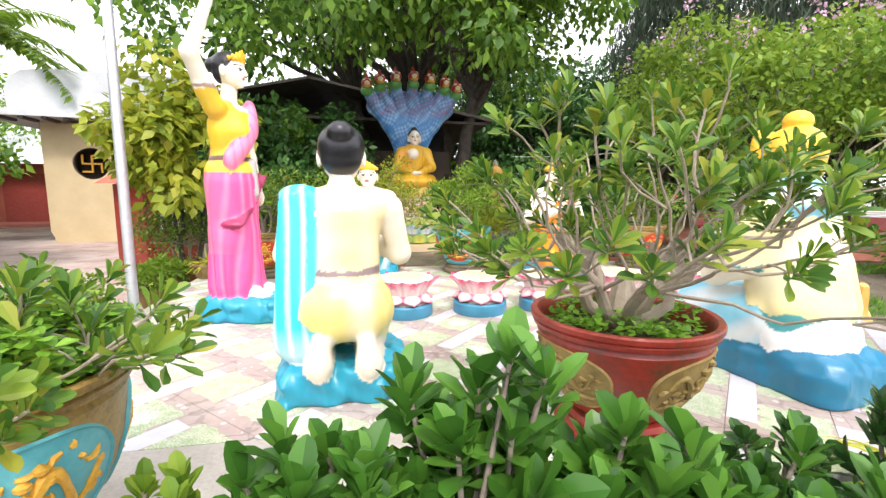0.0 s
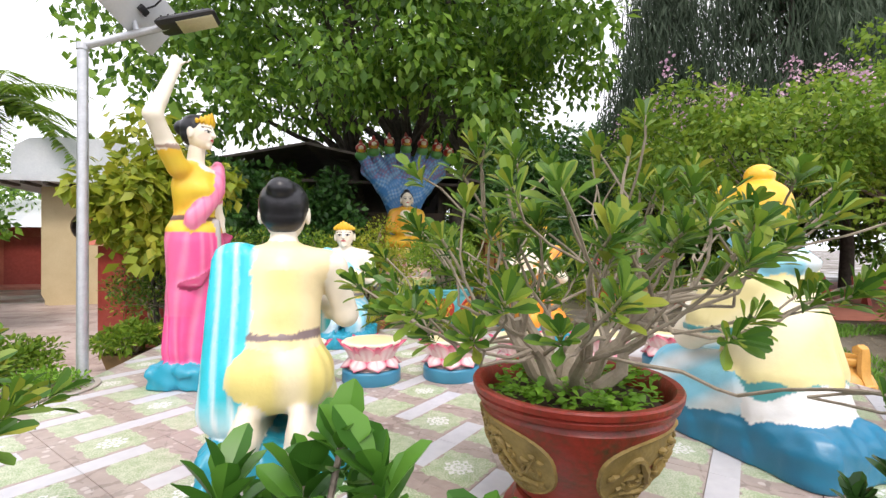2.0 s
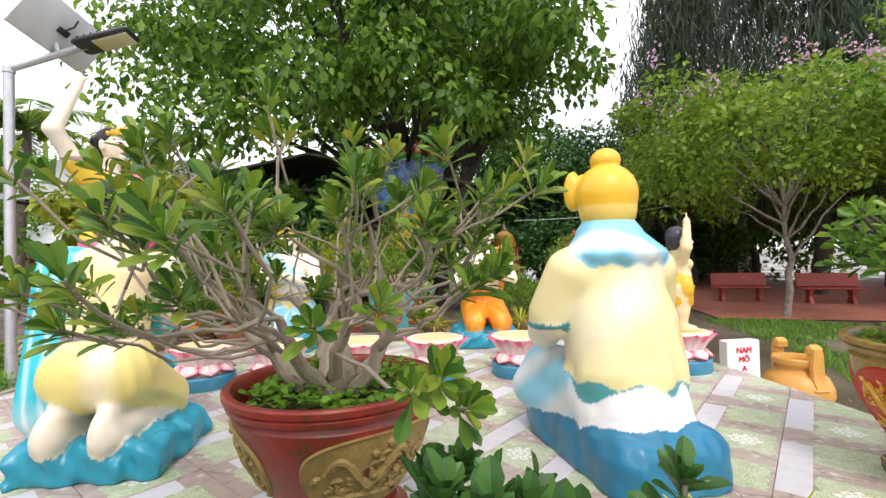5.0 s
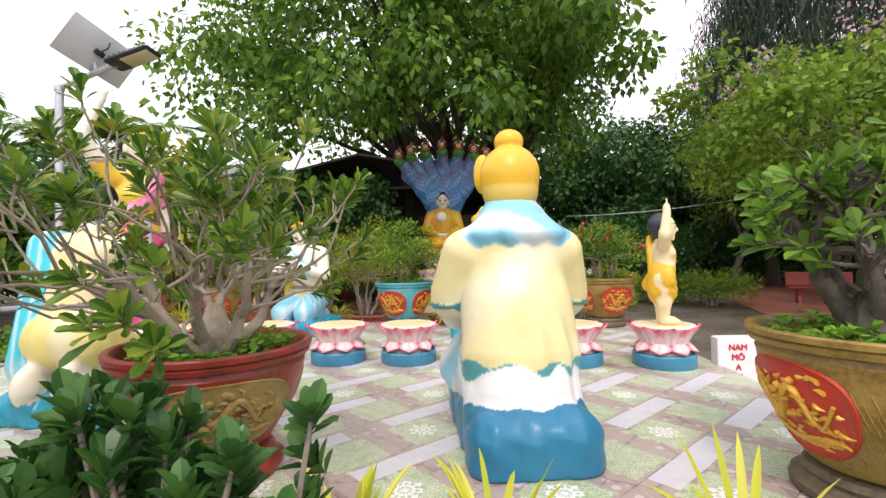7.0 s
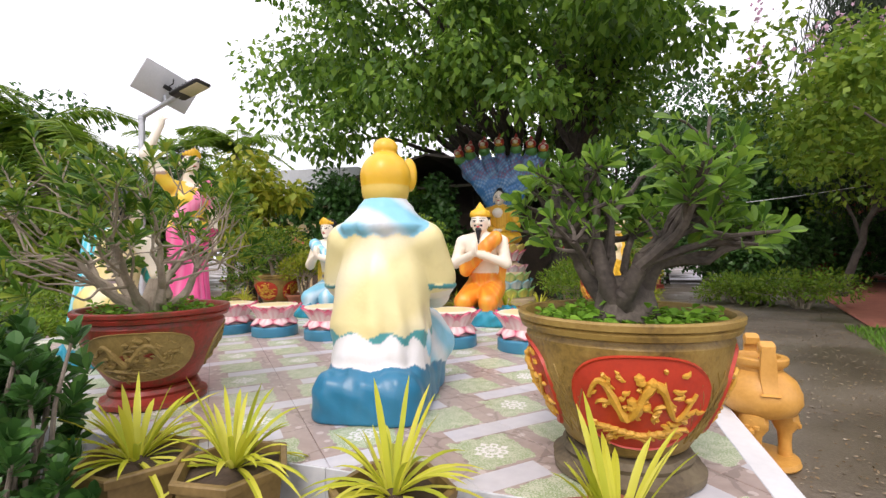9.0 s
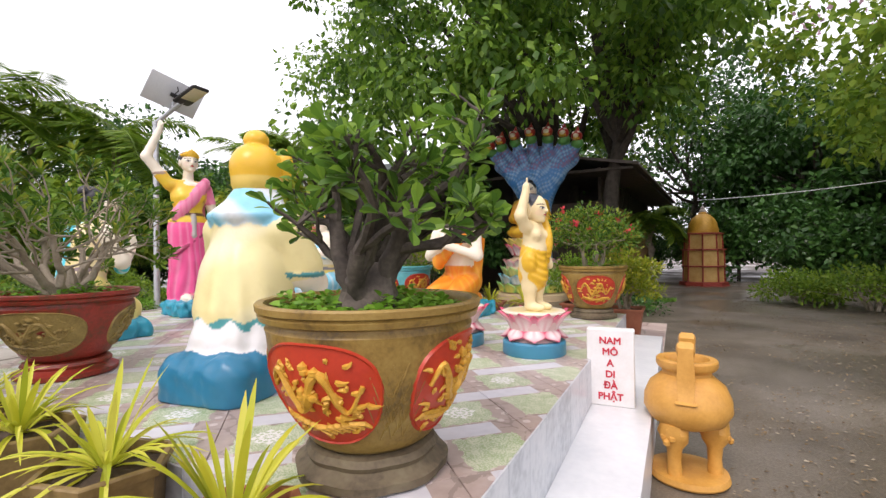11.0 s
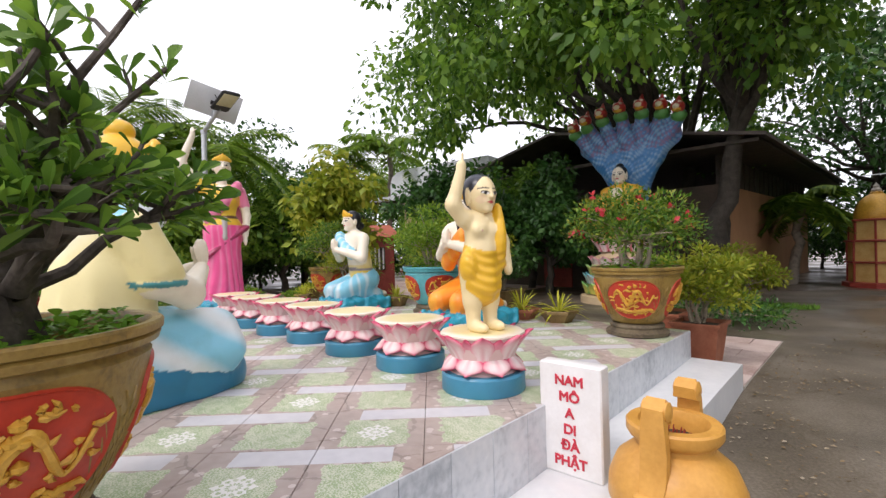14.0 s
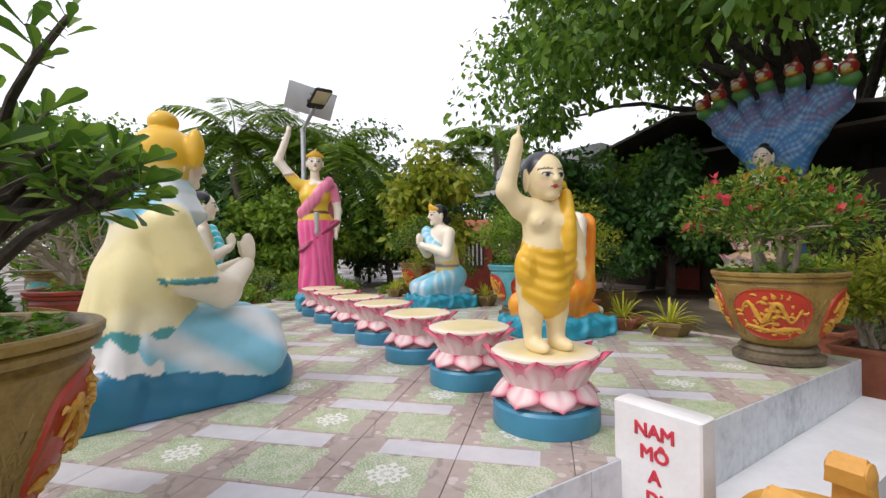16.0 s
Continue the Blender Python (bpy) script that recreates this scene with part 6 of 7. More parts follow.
bush("flowering_bonsai", 2.79, 7.12, SOIL[POT_FLOWER.name], 0.55, 0.78, 5200, 0.05, M_LEAF_AD, 51, "rounded flowering bonsai with small red blossoms", flowers=(M_FLOWER_RED, 26, 0.055), clumps=34, lift=0.3)
bush("potted_shrub", 0.03, 6.40, SOIL[POT_BLUE.name], 0.5, 0.85, 3600, 0.055, M_LEAF_LIGHT, 52, "fine-leaved shrub in the turquoise pot", clumps=24)
bush("potted_shrub", -2.65, 5.82, SOIL[POT_WEST.name], 0.55, 0.9, 2600, 0.06, M_LEAF_AD, 53, "sparse bonsai with bare twigs in the brown pot", clumps=24)
herbs(POT_BLUE, 0.34, 900, 4, h=0.16)
herbs(POT_FLOWER, 0.36, 700, 5, h=0.12)


def rubber_shrub(x, y, z, tops, seed, label, length=0.14, m=M_LEAF_RUB, leaves=16):
    """Upright shoots with rosettes of thick spoon-shaped leaves; tops: where shoots end, from the base."""
    rng = np.random.default_rng(seed)
    rr = random.Random(seed)
    ob = holder("rubber_shrub", x, y, z, 0, label, "plant")
    W = Mesh()
    tips = []
    for t in tops:
        t = Vector(t)
        b = Vector((t.x * 0.35, t.y * 0.35, 0))
        limb(W, b, t, 0.016, 0.006, rr, 0.05, 6, 6)
        tips.append((t, (rr.uniform(-0.3, 0.3), rr.uniform(-0.3, 0.3), 1)))
        for k in range(2):
            q = t - Vector((rr.uniform(-0.1, 0.1), rr.uniform(-0.1, 0.1), 0.12 + 0.1 * k))
            tips.append((q, (rr.uniform(-0.8, 0.8), rr.uniform(-0.8, 0.8), 0.6)))
    W.make("stem", M_BARK, ob)
    join_leaves([whorls(tips, leaves, length, length * 0.5, rng, 0.5)], "foliage", m, ob)
    return ob


def shoots(n, rx, ry, z0, z1, seed):
    rr = random.Random(seed)
    return [(rx * rr.uniform(-1, 1), ry * rr.uniform(-1, 1), rr.uniform(z0, z1)) for _ in range(n)]


rubber_shrub(0.08, 0.78, 0.0, shoots(46, 0.52, 0.15, 0.9, 1.2, 61) + [(0.06, 0.02, 1.28), (0.13, 0.0, 1.36), (0.2, -0.03, 1.33), (-0.1, 0.03, 1.26)], 61, "dense shrub with thick glossy spoon-shaped leaves", 0.115, M_LEAF_RUB, 13)
rubber_shrub(0.78, 0.86, 0.0, shoots(22, 0.28, 0.14, 0.8, 1.08, 62), 62, "dense shrub with thick glossy spoon-shaped leaves", 0.105, M_LEAF_RUB, 13)
rubber_shrub(1.72, 1.13, 0.0, shoots(38, 0.32, 0.15, 0.78, 1.2, 63), 63, "dark small-leaved shrub beside the red pot", 0.085, M_LEAF_DARK, 16)
rubber_shrub(1.12, 1.14, 0.0, shoots(30, 0.26, 0.15, 0.5, 0.98, 64), 64, "dark small-leaved shrub beside the red pot", 0.08, M_LEAF_DARK, 16)
rubber_shrub(2.06, 0.98, 0.0, shoots(26, 0.26, 0.16, 0.3, 0.8, 66), 66, "dark small-leaved shrub beside the red pot", 0.08, M_LEAF_DARK, 16)
rubber_shrub(-0.62, 0.92, 0.1, shoots(8, 0.2, 0.12, 0.6, 0.82, 65), 65, "small seedling shrub at the terrace edge", 0.08, M_LEAF_LIGHT, 14)


def spider(x, y, z, R, seed, label="variegated yellow strap-leaved plant", n=44, m=M_LEAF_SPIDER):
    rng = np.random.default_rng(seed)
    ob = holder("spider_plant", x, y, z, 0, label, "plant", "spider plants")
    V, F = [], []
    for i in range(n):
        a, e = rng.random() * 6.28, rng.uniform(0.2, 1.3)
        L, w = R * rng.uniform(0.75, 1.35), R * 0.032 * rng.uniform(0.8, 1.3)
        d = np.array([math.cos(a), math.sin(a), 0])
        s = np.array([-math.sin(a), math.cos(a), 0])
        k0 = len(V)
        for j in range(7):
            q = j / 6
            p = d * (0.02 + L * q * math.cos(e)) + np.array([0, 0, L * (q * math.sin(e) - 0.55 * q * q * math.cos(e))])
            ww = w * (0.6 + 0.8 * q) * (1 - q ** 3) + 0.0008
            V += [p - s * ww + np.array([0, 0, ww * 0.5]), p, p + s * ww + np.array([0, 0, ww * 0.5])]
            if j:
                b = k0 + 3 * (j - 1)
                F += [(b, b + 1, b + 4, b + 3), (b + 1, b + 2, b + 5, b + 4)]
    join_leaves([(np.array(V), np.array(F))], "foliage", m, ob)
    return ob


M_BROWNPOT = mat("brown_glazed_clay", [(0.14, 0.09, 0.03), (0.28, 0.19, 0.07)], 8, 0.5, 0.4, 50)
M_CLAY = mat("red_clay", [(0.26, 0.08, 0.04), (0.40, 0.15, 0.08)], 8, 0.7, 0.4, 50)
for i, (sx, sy, m) in enumerate(((1.95, 1.50, M_BROWNPOT), (2.36, 1.69, M_BROWNPOT), (3.06, 1.88, M_BROWNPOT), (3.83, 2.04, M_CLAY))):
    gz = ground_z(sx, sy) - 0.01
    h = 0.59 - gz - 0.01 * i
    square_pot(sx, sy, gz, 0.42, h, 12 + 9 * i, m, "six-sided glazed planter before the terrace" if m is M_BROWNPOT else "red clay planter before the terrace")
    spider(sx, sy, gz + h - 0.03, 0.40, 70 + i)

# ---- things along the terrace's north rim ----
RIM = [(-0.55, 6.25, 0.62, 0.30, M_CLAY, 4, "bush"), (-1.9, 6.3, 0.4, 0.2, M_BROWNPOT, 6, "spider"), (0.55, 6.42, 0.34, 0.16, M_BROWNPOT, 6, "spider"), (2.15, 6.45, 0.40, 0.13, M_BROWNPOT, 6, "spider"),
       (2.95, 6.42, 0.42, 0.13, M_CLAY, 6, "spider"), (-1.5, 5.9, 0.3, 0.14, M_BROWNPOT, 6, "spider"), (3.45, 6.45, 0.40, 0.14, M_BROWNPOT, 6, "spider")]
for i, (u, v, w, h, m, sides, what) in enumerate(RIM):
    sx, sy = xy(u, v)
    square_pot(sx, sy, TOP, w, h, 10 + 25 * i, m, "low planter on the terrace rim", sides)
    if what == "spider":
        spider(sx, sy, TOP + h - 0.03, w * 0.75, 80 + i)
    else:
        bush("potted_shrub", sx, sy, TOP + h - 0.03, 0.42, 0.9, 2600, 0.05, M_LEAF_YELLOW, 80 + i, "light green shrub in a square clay planter", lift=0.25)

BACK = [(0.55, 8.1, 0.85, 0.45, M_CLAY, 4, 0.8, 1.8, M_LEAF_YELLOW), (-0.5, 8.6, 0.9, 0.45, M_CLAY, 4, 0.9, 1.6, M_LEAF_LIGHT), (0.1, 9.9, 0.8, 0.45, M_BROWNPOT, 4, 0.4, 1.0, M_LEAF_DARK),
        (4.75, 7.25, 0.5, 0.5, M_CLAY, 4, 0.42, 0.85, M_LEAF_YELLOW), (-2.6, 7.6, 0.7, 0.4, M_CLAY, 4, 0.7, 1.2, M_LEAF_AD), (3.9, 8.6, 0.7, 0.4, M_CLAY, 4, 0.6, 0.9, M_LEAF_LIGHT)]
for i, (u, v, w, h, m, sides, R, H, lm) in enumerate(BACK):
    sx, sy = xy(u, v)
    square_pot(sx, sy, 0.02, w, h, 14 + 45, m, "square clay planter standing on the paved court", sides)
    bush("potted_shrub", sx, sy, h - 0.02, R, H, 4200, 0.06, lm, 90 + i, "leafy shrub in a square planter on the court", lift=0.25, clumps=30)

WESTPOTS = [(-2.6, 3.3, 0.7, 0.35, 0.5, 0.45), (-3.1, 4.4, 0.6, 0.3, 0.45, 0.4), (-3.2, 5.4, 0.5, 0.3, 0.4, 0.4), (-4.4, 3.6, 0.8, 0.45, 0.7, 0.7), (-5.0, 5.4, 0.7, 0.4, 0.6, 0.5), (-3.3, 2.4, 0.8, 0.4, 0.7, 0.6), (-2.6, 6.6, 0.5, 0.3, 0.4, 0.45), (-6.6, 4.2, 0.7, 0.4, 0.8, 0.7)]
for i, (u, v, w, h, R, H) in enumerate(WESTPOTS):
    sx, sy = xy(u, v)
    square_pot(sx, sy, 0.02, w, h, 14 + 20 * i, M_CLAY if i % 2 else M_BROWNPOT, "clay planter on the paved court beside the terrace", 6 if i % 3 else 4)
    bush("potted_shrub", sx, sy, h - 0.02, R, H, 1700, 0.075, M_LEAF_AD if i % 2 else M_LEAF_LIGHT, 120 + i, "small bonsai with bare pale twigs in a clay planter", lift=0.3, clumps=16)
sx, sy = xy(-2.2, 4.25)
square_pot(sx, sy, 0.02, 0.75, 0.5, 20, M_CONCRETE, "shallow round cement basin beside the lamp pole", 20)
bush("potted_shrub", sx, sy, 0.5, 0.26, 0.12, 1200, 0.04, M_LEAF_HERB, 140, "low moss and clover in a cement basin", lift=0.3)


# ---- trees ----
def crown_leaves(centres, radii, per, length, rng, hang=0.5, width=0.62):
    P, D, N = [], [], []
    for c, r in zip(centres, radii):
        d = rand_dirs(per, rng)
        q = rng.random(per)[:, None] ** 0.45
        P.append(np.array(c) + d * q * r * np.array([1, 1, 0.7]))
        D.append(d * 0.5 + rand_dirs(per, rng) * 0.7 + np.array([0, 0, -hang]))
        N.append(rand_dirs(per, rng) * 0.8 + d * 0.5 + np.array([0, 0, 0.7]))
    return simple_leaves(np.concatenate(P), np.concatenate(D), np.concatenate(N), length, length * width, rng)


def tree(name, x, y, trunk, height, crown_c, crown_r, clumps, per, length, leaf, bark, seed, label, clump_r=0.9, hang=0.5, flowers=None, shell=0.45, trunks=((0, 0),), limbs=18, z=0.0):
    """A tree: tapered trunks, limbs that reach into the crown, and clumps of single leaves."""
    rng = np.random.default_rng(seed)
    rr = random.Random(seed)
    ob = holder(name, x, y, z, 0, label, "tree")
    cc = np.array(crown_c)
    cs, rs = [], []
    while len(cs) < clumps:
        d = rng.normal(size=3)
        d /= np.linalg.norm(d)
        if d[2] < -0.75:
            continue
        q = shell + (1 - shell) * rng.random() ** 0.6
        wob = 1 + 0.22 * math.sin(5 * d[0] + 3 * d[1] + seed) + 0.12 * math.sin(9 * d[2] + 7 * d[1])
        cs.append(cc + d * q * np.array(crown_r) * wob)
        rs.append(clump_r * rng.uniform(0.6, 1.35))
    W = Mesh()
    heads = []
    for tx, ty in trunks:
        top = Vector((cc[0] * 0.4 + tx * 2.2, cc[1] * 0.4 + ty * 2.2, height))
        pts = limb(W, (tx, ty, -0.1), top, trunk, trunk * 0.5, rr, 0.06, 8, 12)
        heads += [Vector(p) for p in pts[4:]]
    W.make("trunk", bark, ob)
    B = Mesh()
    for i in range(limbs):
        c = Vector(cs[(i * len(cs)) // limbs])
        s = min(heads, key=lambda h: (h - c).length + rr.random() * 1.5)
        m = s.lerp(c, 0.5) + Vector((0, 0, 0.1 * (c - s).length))
        limb(B, s, m, trunk * 0.4, trunk * 0.2, rr, 0.08, 5, 7)
        limb(B, m, c, trunk * 0.2, trunk * 0.04, rr, 0.1, 5, 6)
    B.make("limbwork", bark, ob)
    tagged(join_leaves([crown_leaves(cs, rs, per, length, rng, hang)], "crown", leaf, ob), kind="stuff")
    if flowers:
        fm, fn = flowers
        up = sorted(range(len(cs)), key=lambda i: -cs[i][2])[: max(4, len(cs) // 2)]
        Q = np.array([cs[i] + np.array([rng.normal() * 0.3, rng.normal() * 0.3, rs[i] * 0.75]) for i in rng.choice(up, fn)])
        Q = np.repeat(Q, 22, 0) + rng.normal(size=(fn * 22, 3)) * np.array([0.10, 0.10, 0.16])
        tagged(join_leaves([simple_leaves(Q, rand_dirs(len(Q), rng), rand_dirs(len(Q), rng), 0.08, 0.07, rng)], "blossoms", fm, ob), kind="stuff")
    return ob


tree("fig_tree", -1.6, 14.6, 0.33, 4.6, (-0.4, -0.3, 8.6), (6.8, 6.6, 5.5), 300, 165, 0.24, M_LEAF_BODHI, M_DARKBARK, 201, "huge many-stemmed sacred fig tree with hanging pointed leaves", 1.15, 0.7,
     trunks=((0, 0), (0.9, 0.3), (-0.9, 0.5), (0.5, 1.1), (-0.3, 1.4)), limbs=46)
tree("crepe_myrtle", 8.0, 11.9, 0.09, 2.6, (0, 0, 4.1), (3.0, 2.8, 1.9), 90, 150, 0.15, M_LEAF_LIGHT, M_BARK, 202, "crepe myrtle tree with lilac-pink blossoms", 0.7, 0.3, (M_FLOWER_PINK, 40))
tree("crepe_myrtle", 7.2, 18.6, 0.13, 3.0, (2.6, 0.4, 5.0), (3.5, 3.4, 3.2), 90, 150, 0.2, M_LEAF_LIGHT, M_DARKBARK, 203, "crepe myrtle tree with lilac-pink blossoms", 0.95, 0.3, (M_FLOWER_PINK, 50))
tree("shade_tree", 12.5, 13.0, 0.14, 2.6, (0, 0, 4.6), (3.4, 3.0, 2.6), 80, 140, 0.18, M_LEAF_LIGHT, M_BARK, 204, "broad light green shade tree", 0.9, 0.3, (M_FLOWER_PINK, 20))
tree("shade_tree", 13.5, 24.5, 0.2, 3.0, (0, 0, 4.0), (4.0, 4.0, 3.0), 90, 150, 0.26, M_LEAF_BODHI, M_DARKBARK, 205, "dark green shade tree beyond the red paving", 1.2, 0.4)
tree("shade_tree", 4.6, 27.0, 0.25, 3.5, (0, 0, 4.6), (5.0, 4.0, 4.0), 120, 150, 0.28, M_LEAF_DARK, M_DARKBARK, 206, "dark tree closing the yard behind the little tower", 1.3, 0.5)
tree("shade_tree", 9.5, 31.0, 0.25, 4.0, (0, 0, 5.5), (7.0, 3.0, 5.2), 110, 150, 0.3, M_LEAF_DARK, M_DARKBARK, 210, "dark tree closing the yard behind the hall", 1.5, 0.5, shell=0.2)
tree("shade_tree", 3.4, 31.5, 0.25, 3.0, (0, 0, 3.4), (6.0, 2.5, 3.4), 90, 150, 0.3, M_LEAF_DARK, M_DARKBARK, 211, "dark hedge-like trees closing the yard", 1.5, 0.5, shell=0.2)
tree("shade_tree", 21.0, 26.0, 0.25, 3.0, (0, 0, 4.4), (8.0, 5.0, 4.4), 110, 150, 0.3, M_LEAF_BODHI, M_DARKBARK, 212, "dark trees beyond the red paving", 1.6, 0.5, shell=0.2)
tree("shade_tree", -1.0, 30.0, 0.25, 4.5, (0, 0, 7.0), (6.0, 4.0, 5.0), 100, 150, 0.3, M_LEAF_DARK, M_DARKBARK, 207, "dark tree closing the yard behind the building", 1.4, 0.5)
tree("shade_tree", 18.0, 17.0, 0.25, 4.0, (0, 0, 5.6), (5.0, 4.5, 4.0), 100, 150, 0.26, M_LEAF_BODHI, M_DARKBARK, 208, "dark green shade tree beyond the red paving", 1.2, 0.4)
for i, (tx, ty, rx) in enumerate(((2.0, 23.5, 2.6), (6.0, 24.5, 2.8), (10.0, 25.5, 3.0), (-3.0, 30.0, 3.0), (5.0, 21.5, 1.6), (-13.0, 6.4, 2.4), (-13.5, 3.0, 2.4), (-13.0, 0.0, 2.6), (-14.5, 8.6, 2.2))):
    tree("hedge_tree", tx, ty, 0.08, 1.0, (0, 0, 1.5), (rx, 1.2, 1.5), 40, 130, 0.2, M_LEAF_DARK, M_DARKBARK, 280 + i, "dark hedge closing the yard", 0.7, 0.2, shell=0.2)
tree("ficus_shrub", -4.25, 6.5, 0.05, 1.5, (0.0, 0.0, 2.3), (0.72, 0.75, 1.2), 40, 80, 0.18, M_LEAF_YELLOW, M_DARKBARK, 209, "tall yellow-green ficus shrub in a gap in the paving", 0.42, 0.6, trunks=((0, 0), (0.12, 0.05), (-0.1, 0.08)), limbs=16)
for i, (tx, ty, h, r, lf) in enumerate(((-8.6, 3.2, 2.6, 1.7, M_LEAF_LIGHT), (-10.5, 6.8, 3.6, 1.9, M_LEAF_BODHI), (-9.2, 0.4, 3.0, 2.0, M_LEAF_DARK), (-14.2, 8.4, 4.6, 2.4, M_LEAF_DARK), (-15.5, 2.5, 4.6, 2.6, M_LEAF_DARK), (-5.6, 10.6, 3.4, 1.7, M_LEAF_DARK), (-5.8, 13.8, 3.8, 1.8, M_LEAF_BODHI), (-4.0, 12.8, 3.0, 1.6, M_LEAF_DARK),
                                        (-12.0, -2.5, 4.6, 3.2, M_LEAF_BODHI), (-22.0, 15.0, 5.6, 4.0, M_LEAF_BODHI), (-26.0, 22.0, 8.0, 6.0, M_LEAF_BODHI),
                                        (-18.0, 6.5, 6.2, 4.0, M_LEAF_DARK), (-17.5, -1.0, 6.0, 4.0, M_LEAF_DARK))):
    tree("garden_tree", tx, ty, 0.10 + 0.02 * r, h * 0.5, (0, 0, h * 0.62), (r, r, h * 0.5), 64, 120, 0.15 + 0.02 * r, lf, M_DARKBARK, 220 + i, "leafy garden tree along the court's west side", 0.27 * r, 0.3, shell=0.4)


def needle_tree(x, y, H, R, seed):
    """A casuarina: tall, grey-green, with drooping plumes of needles."""
    rng = np.random.default_rng(seed)
    rr = random.Random(seed)
    ob = holder("casuarina_tree", x, y, 0, 0, "tall grey-green casuarina with drooping needle plumes", "tree", "casuarinas")
    W = Mesh()
    limb(W, (0, 0, -0.1), (0.2, 0.1, H), 0.28, 0.04, rr, 0.02, 9, 10)
    P, D = [], []
    for k in range(170):
        zz = H * (0.22 + 0.78 * rr.random())
        a = rr.uniform(0, 6.28)
        L = R * (1.15 - 0.75 * zz / H) * rr.uniform(0.4, 1.1)
        e = np.array([L * math.cos(a), L * math.sin(a), zz + 0.3 * L])
        if k % 4 == 0:
            limb(W, (0, 0, zz - 0.2), e, 0.05, 0.01, rr, 0.05, 4, 5)
        P.append(e + rng.normal(size=(150, 3)) * np.array([0.5, 0.5, 0.75]))
        D.append(np.tile([0.0, 0, -1.0], (150, 1)) + rng.normal(size=(150, 3)) * 0.28)
    W.make("trunk", M_DARKBARK, ob)
    P, D = np.concatenate(P), np.concatenate(D)
    tagged(join_leaves([simple_leaves(P, D, rand_dirs(len(P), rng), 0.55, 0.055, rng)], "crown", M_LEAF_GREY, ob), kind="stuff")


for i, (tx, ty, H, R) in enumerate(((12.0, 17.5, 15, 3.4), (16.5, 20.5, 16, 3.4), (10.0, 23.0, 15, 3.0), (21.0, 19.0, 15, 3.4))):
    needle_tree(tx, ty, H, R, 240 + i)


def palm(x, y, H, L, seed, fronds=18):
    rng = np.random.default_rng(seed)
    rr = random.Random(seed)
    ob = holder("coconut_palm", x, y, 0, 0, "coconut palm with arching feathered fronds", "tree", "palms")
    W = Mesh()
    limb(W, (0, 0, -0.1), (0.3, 0.2, H), 0.16, 0.11, rr, 0.03, 9, 10)
    W.make("trunk", M_BARK, ob)
    base = np.array([0.3, 0.2, H])
    for k in range(fronds):
        a, e = 2.4 * k, rr.uniform(-0.3, 1.35)
        d = np.array([math.cos(a), math.sin(a), 0])
        s = np.array([-math.sin(a), math.cos(a), 0])
        pts = [base + d * L * q * math.cos(e * (1 - 0.5 * q)) + np.array([0, 0, L * (q * math.sin(e) - (0.55 + 0.25 * math.cos(e)) * q * q)]) for q in np.linspace(0, 1, 9)]
        F = Mesh().tube([tuple(p) for p in pts], [0.03 - 0.003 * i for i in range(9)], 5)
        F = F.make("rachis", M_LEAF_LIGHT, ob)
        P, D = [], []
        for q in np.linspace(0.1, 1, 60):
            i = min(7, int(q * 8))
            p = pts[i] + (pts[i + 1] - pts[i]) * (q * 8 - i)
            for sg in (-1, 1):
                P.append(p)
                D.append(s * sg + d * 0.5 + np.array([0, 0, -0.45 + rr.uniform(-0.2, 0.2)]))
        P, D = np.array(P), np.array(D)
        join_leaves([simple_leaves(P, D, np.tile([0.2, 0.1, 1.0], (len(P), 1)), 0.62, 0.085, rng)], "frond", M_LEAF_LIGHT, ob)


for i, (tx, ty, H, L) in enumerate(((-14.0, 12.2, 6.0, 2.6), (-10.9, 4.7, 4.8, 2.3), (-18.0, 12.0, 6.2, 2.8), (-10.8, 1.6, 4.9, 2.4), (-0.7, 20.2, 2.7, 1.1), (-13.4, 3.2, 5.6, 2.6))):
    palm(tx, ty, H, L, 260 + i)


# ---- buildings and the yard's far things ----
M_DARKROOF = mat("rusted_dark_roof_sheet", [(0.06, 0.05, 0.045), (0.16, 0.13, 0.11)], 3, 0.6, 0.3, 25)


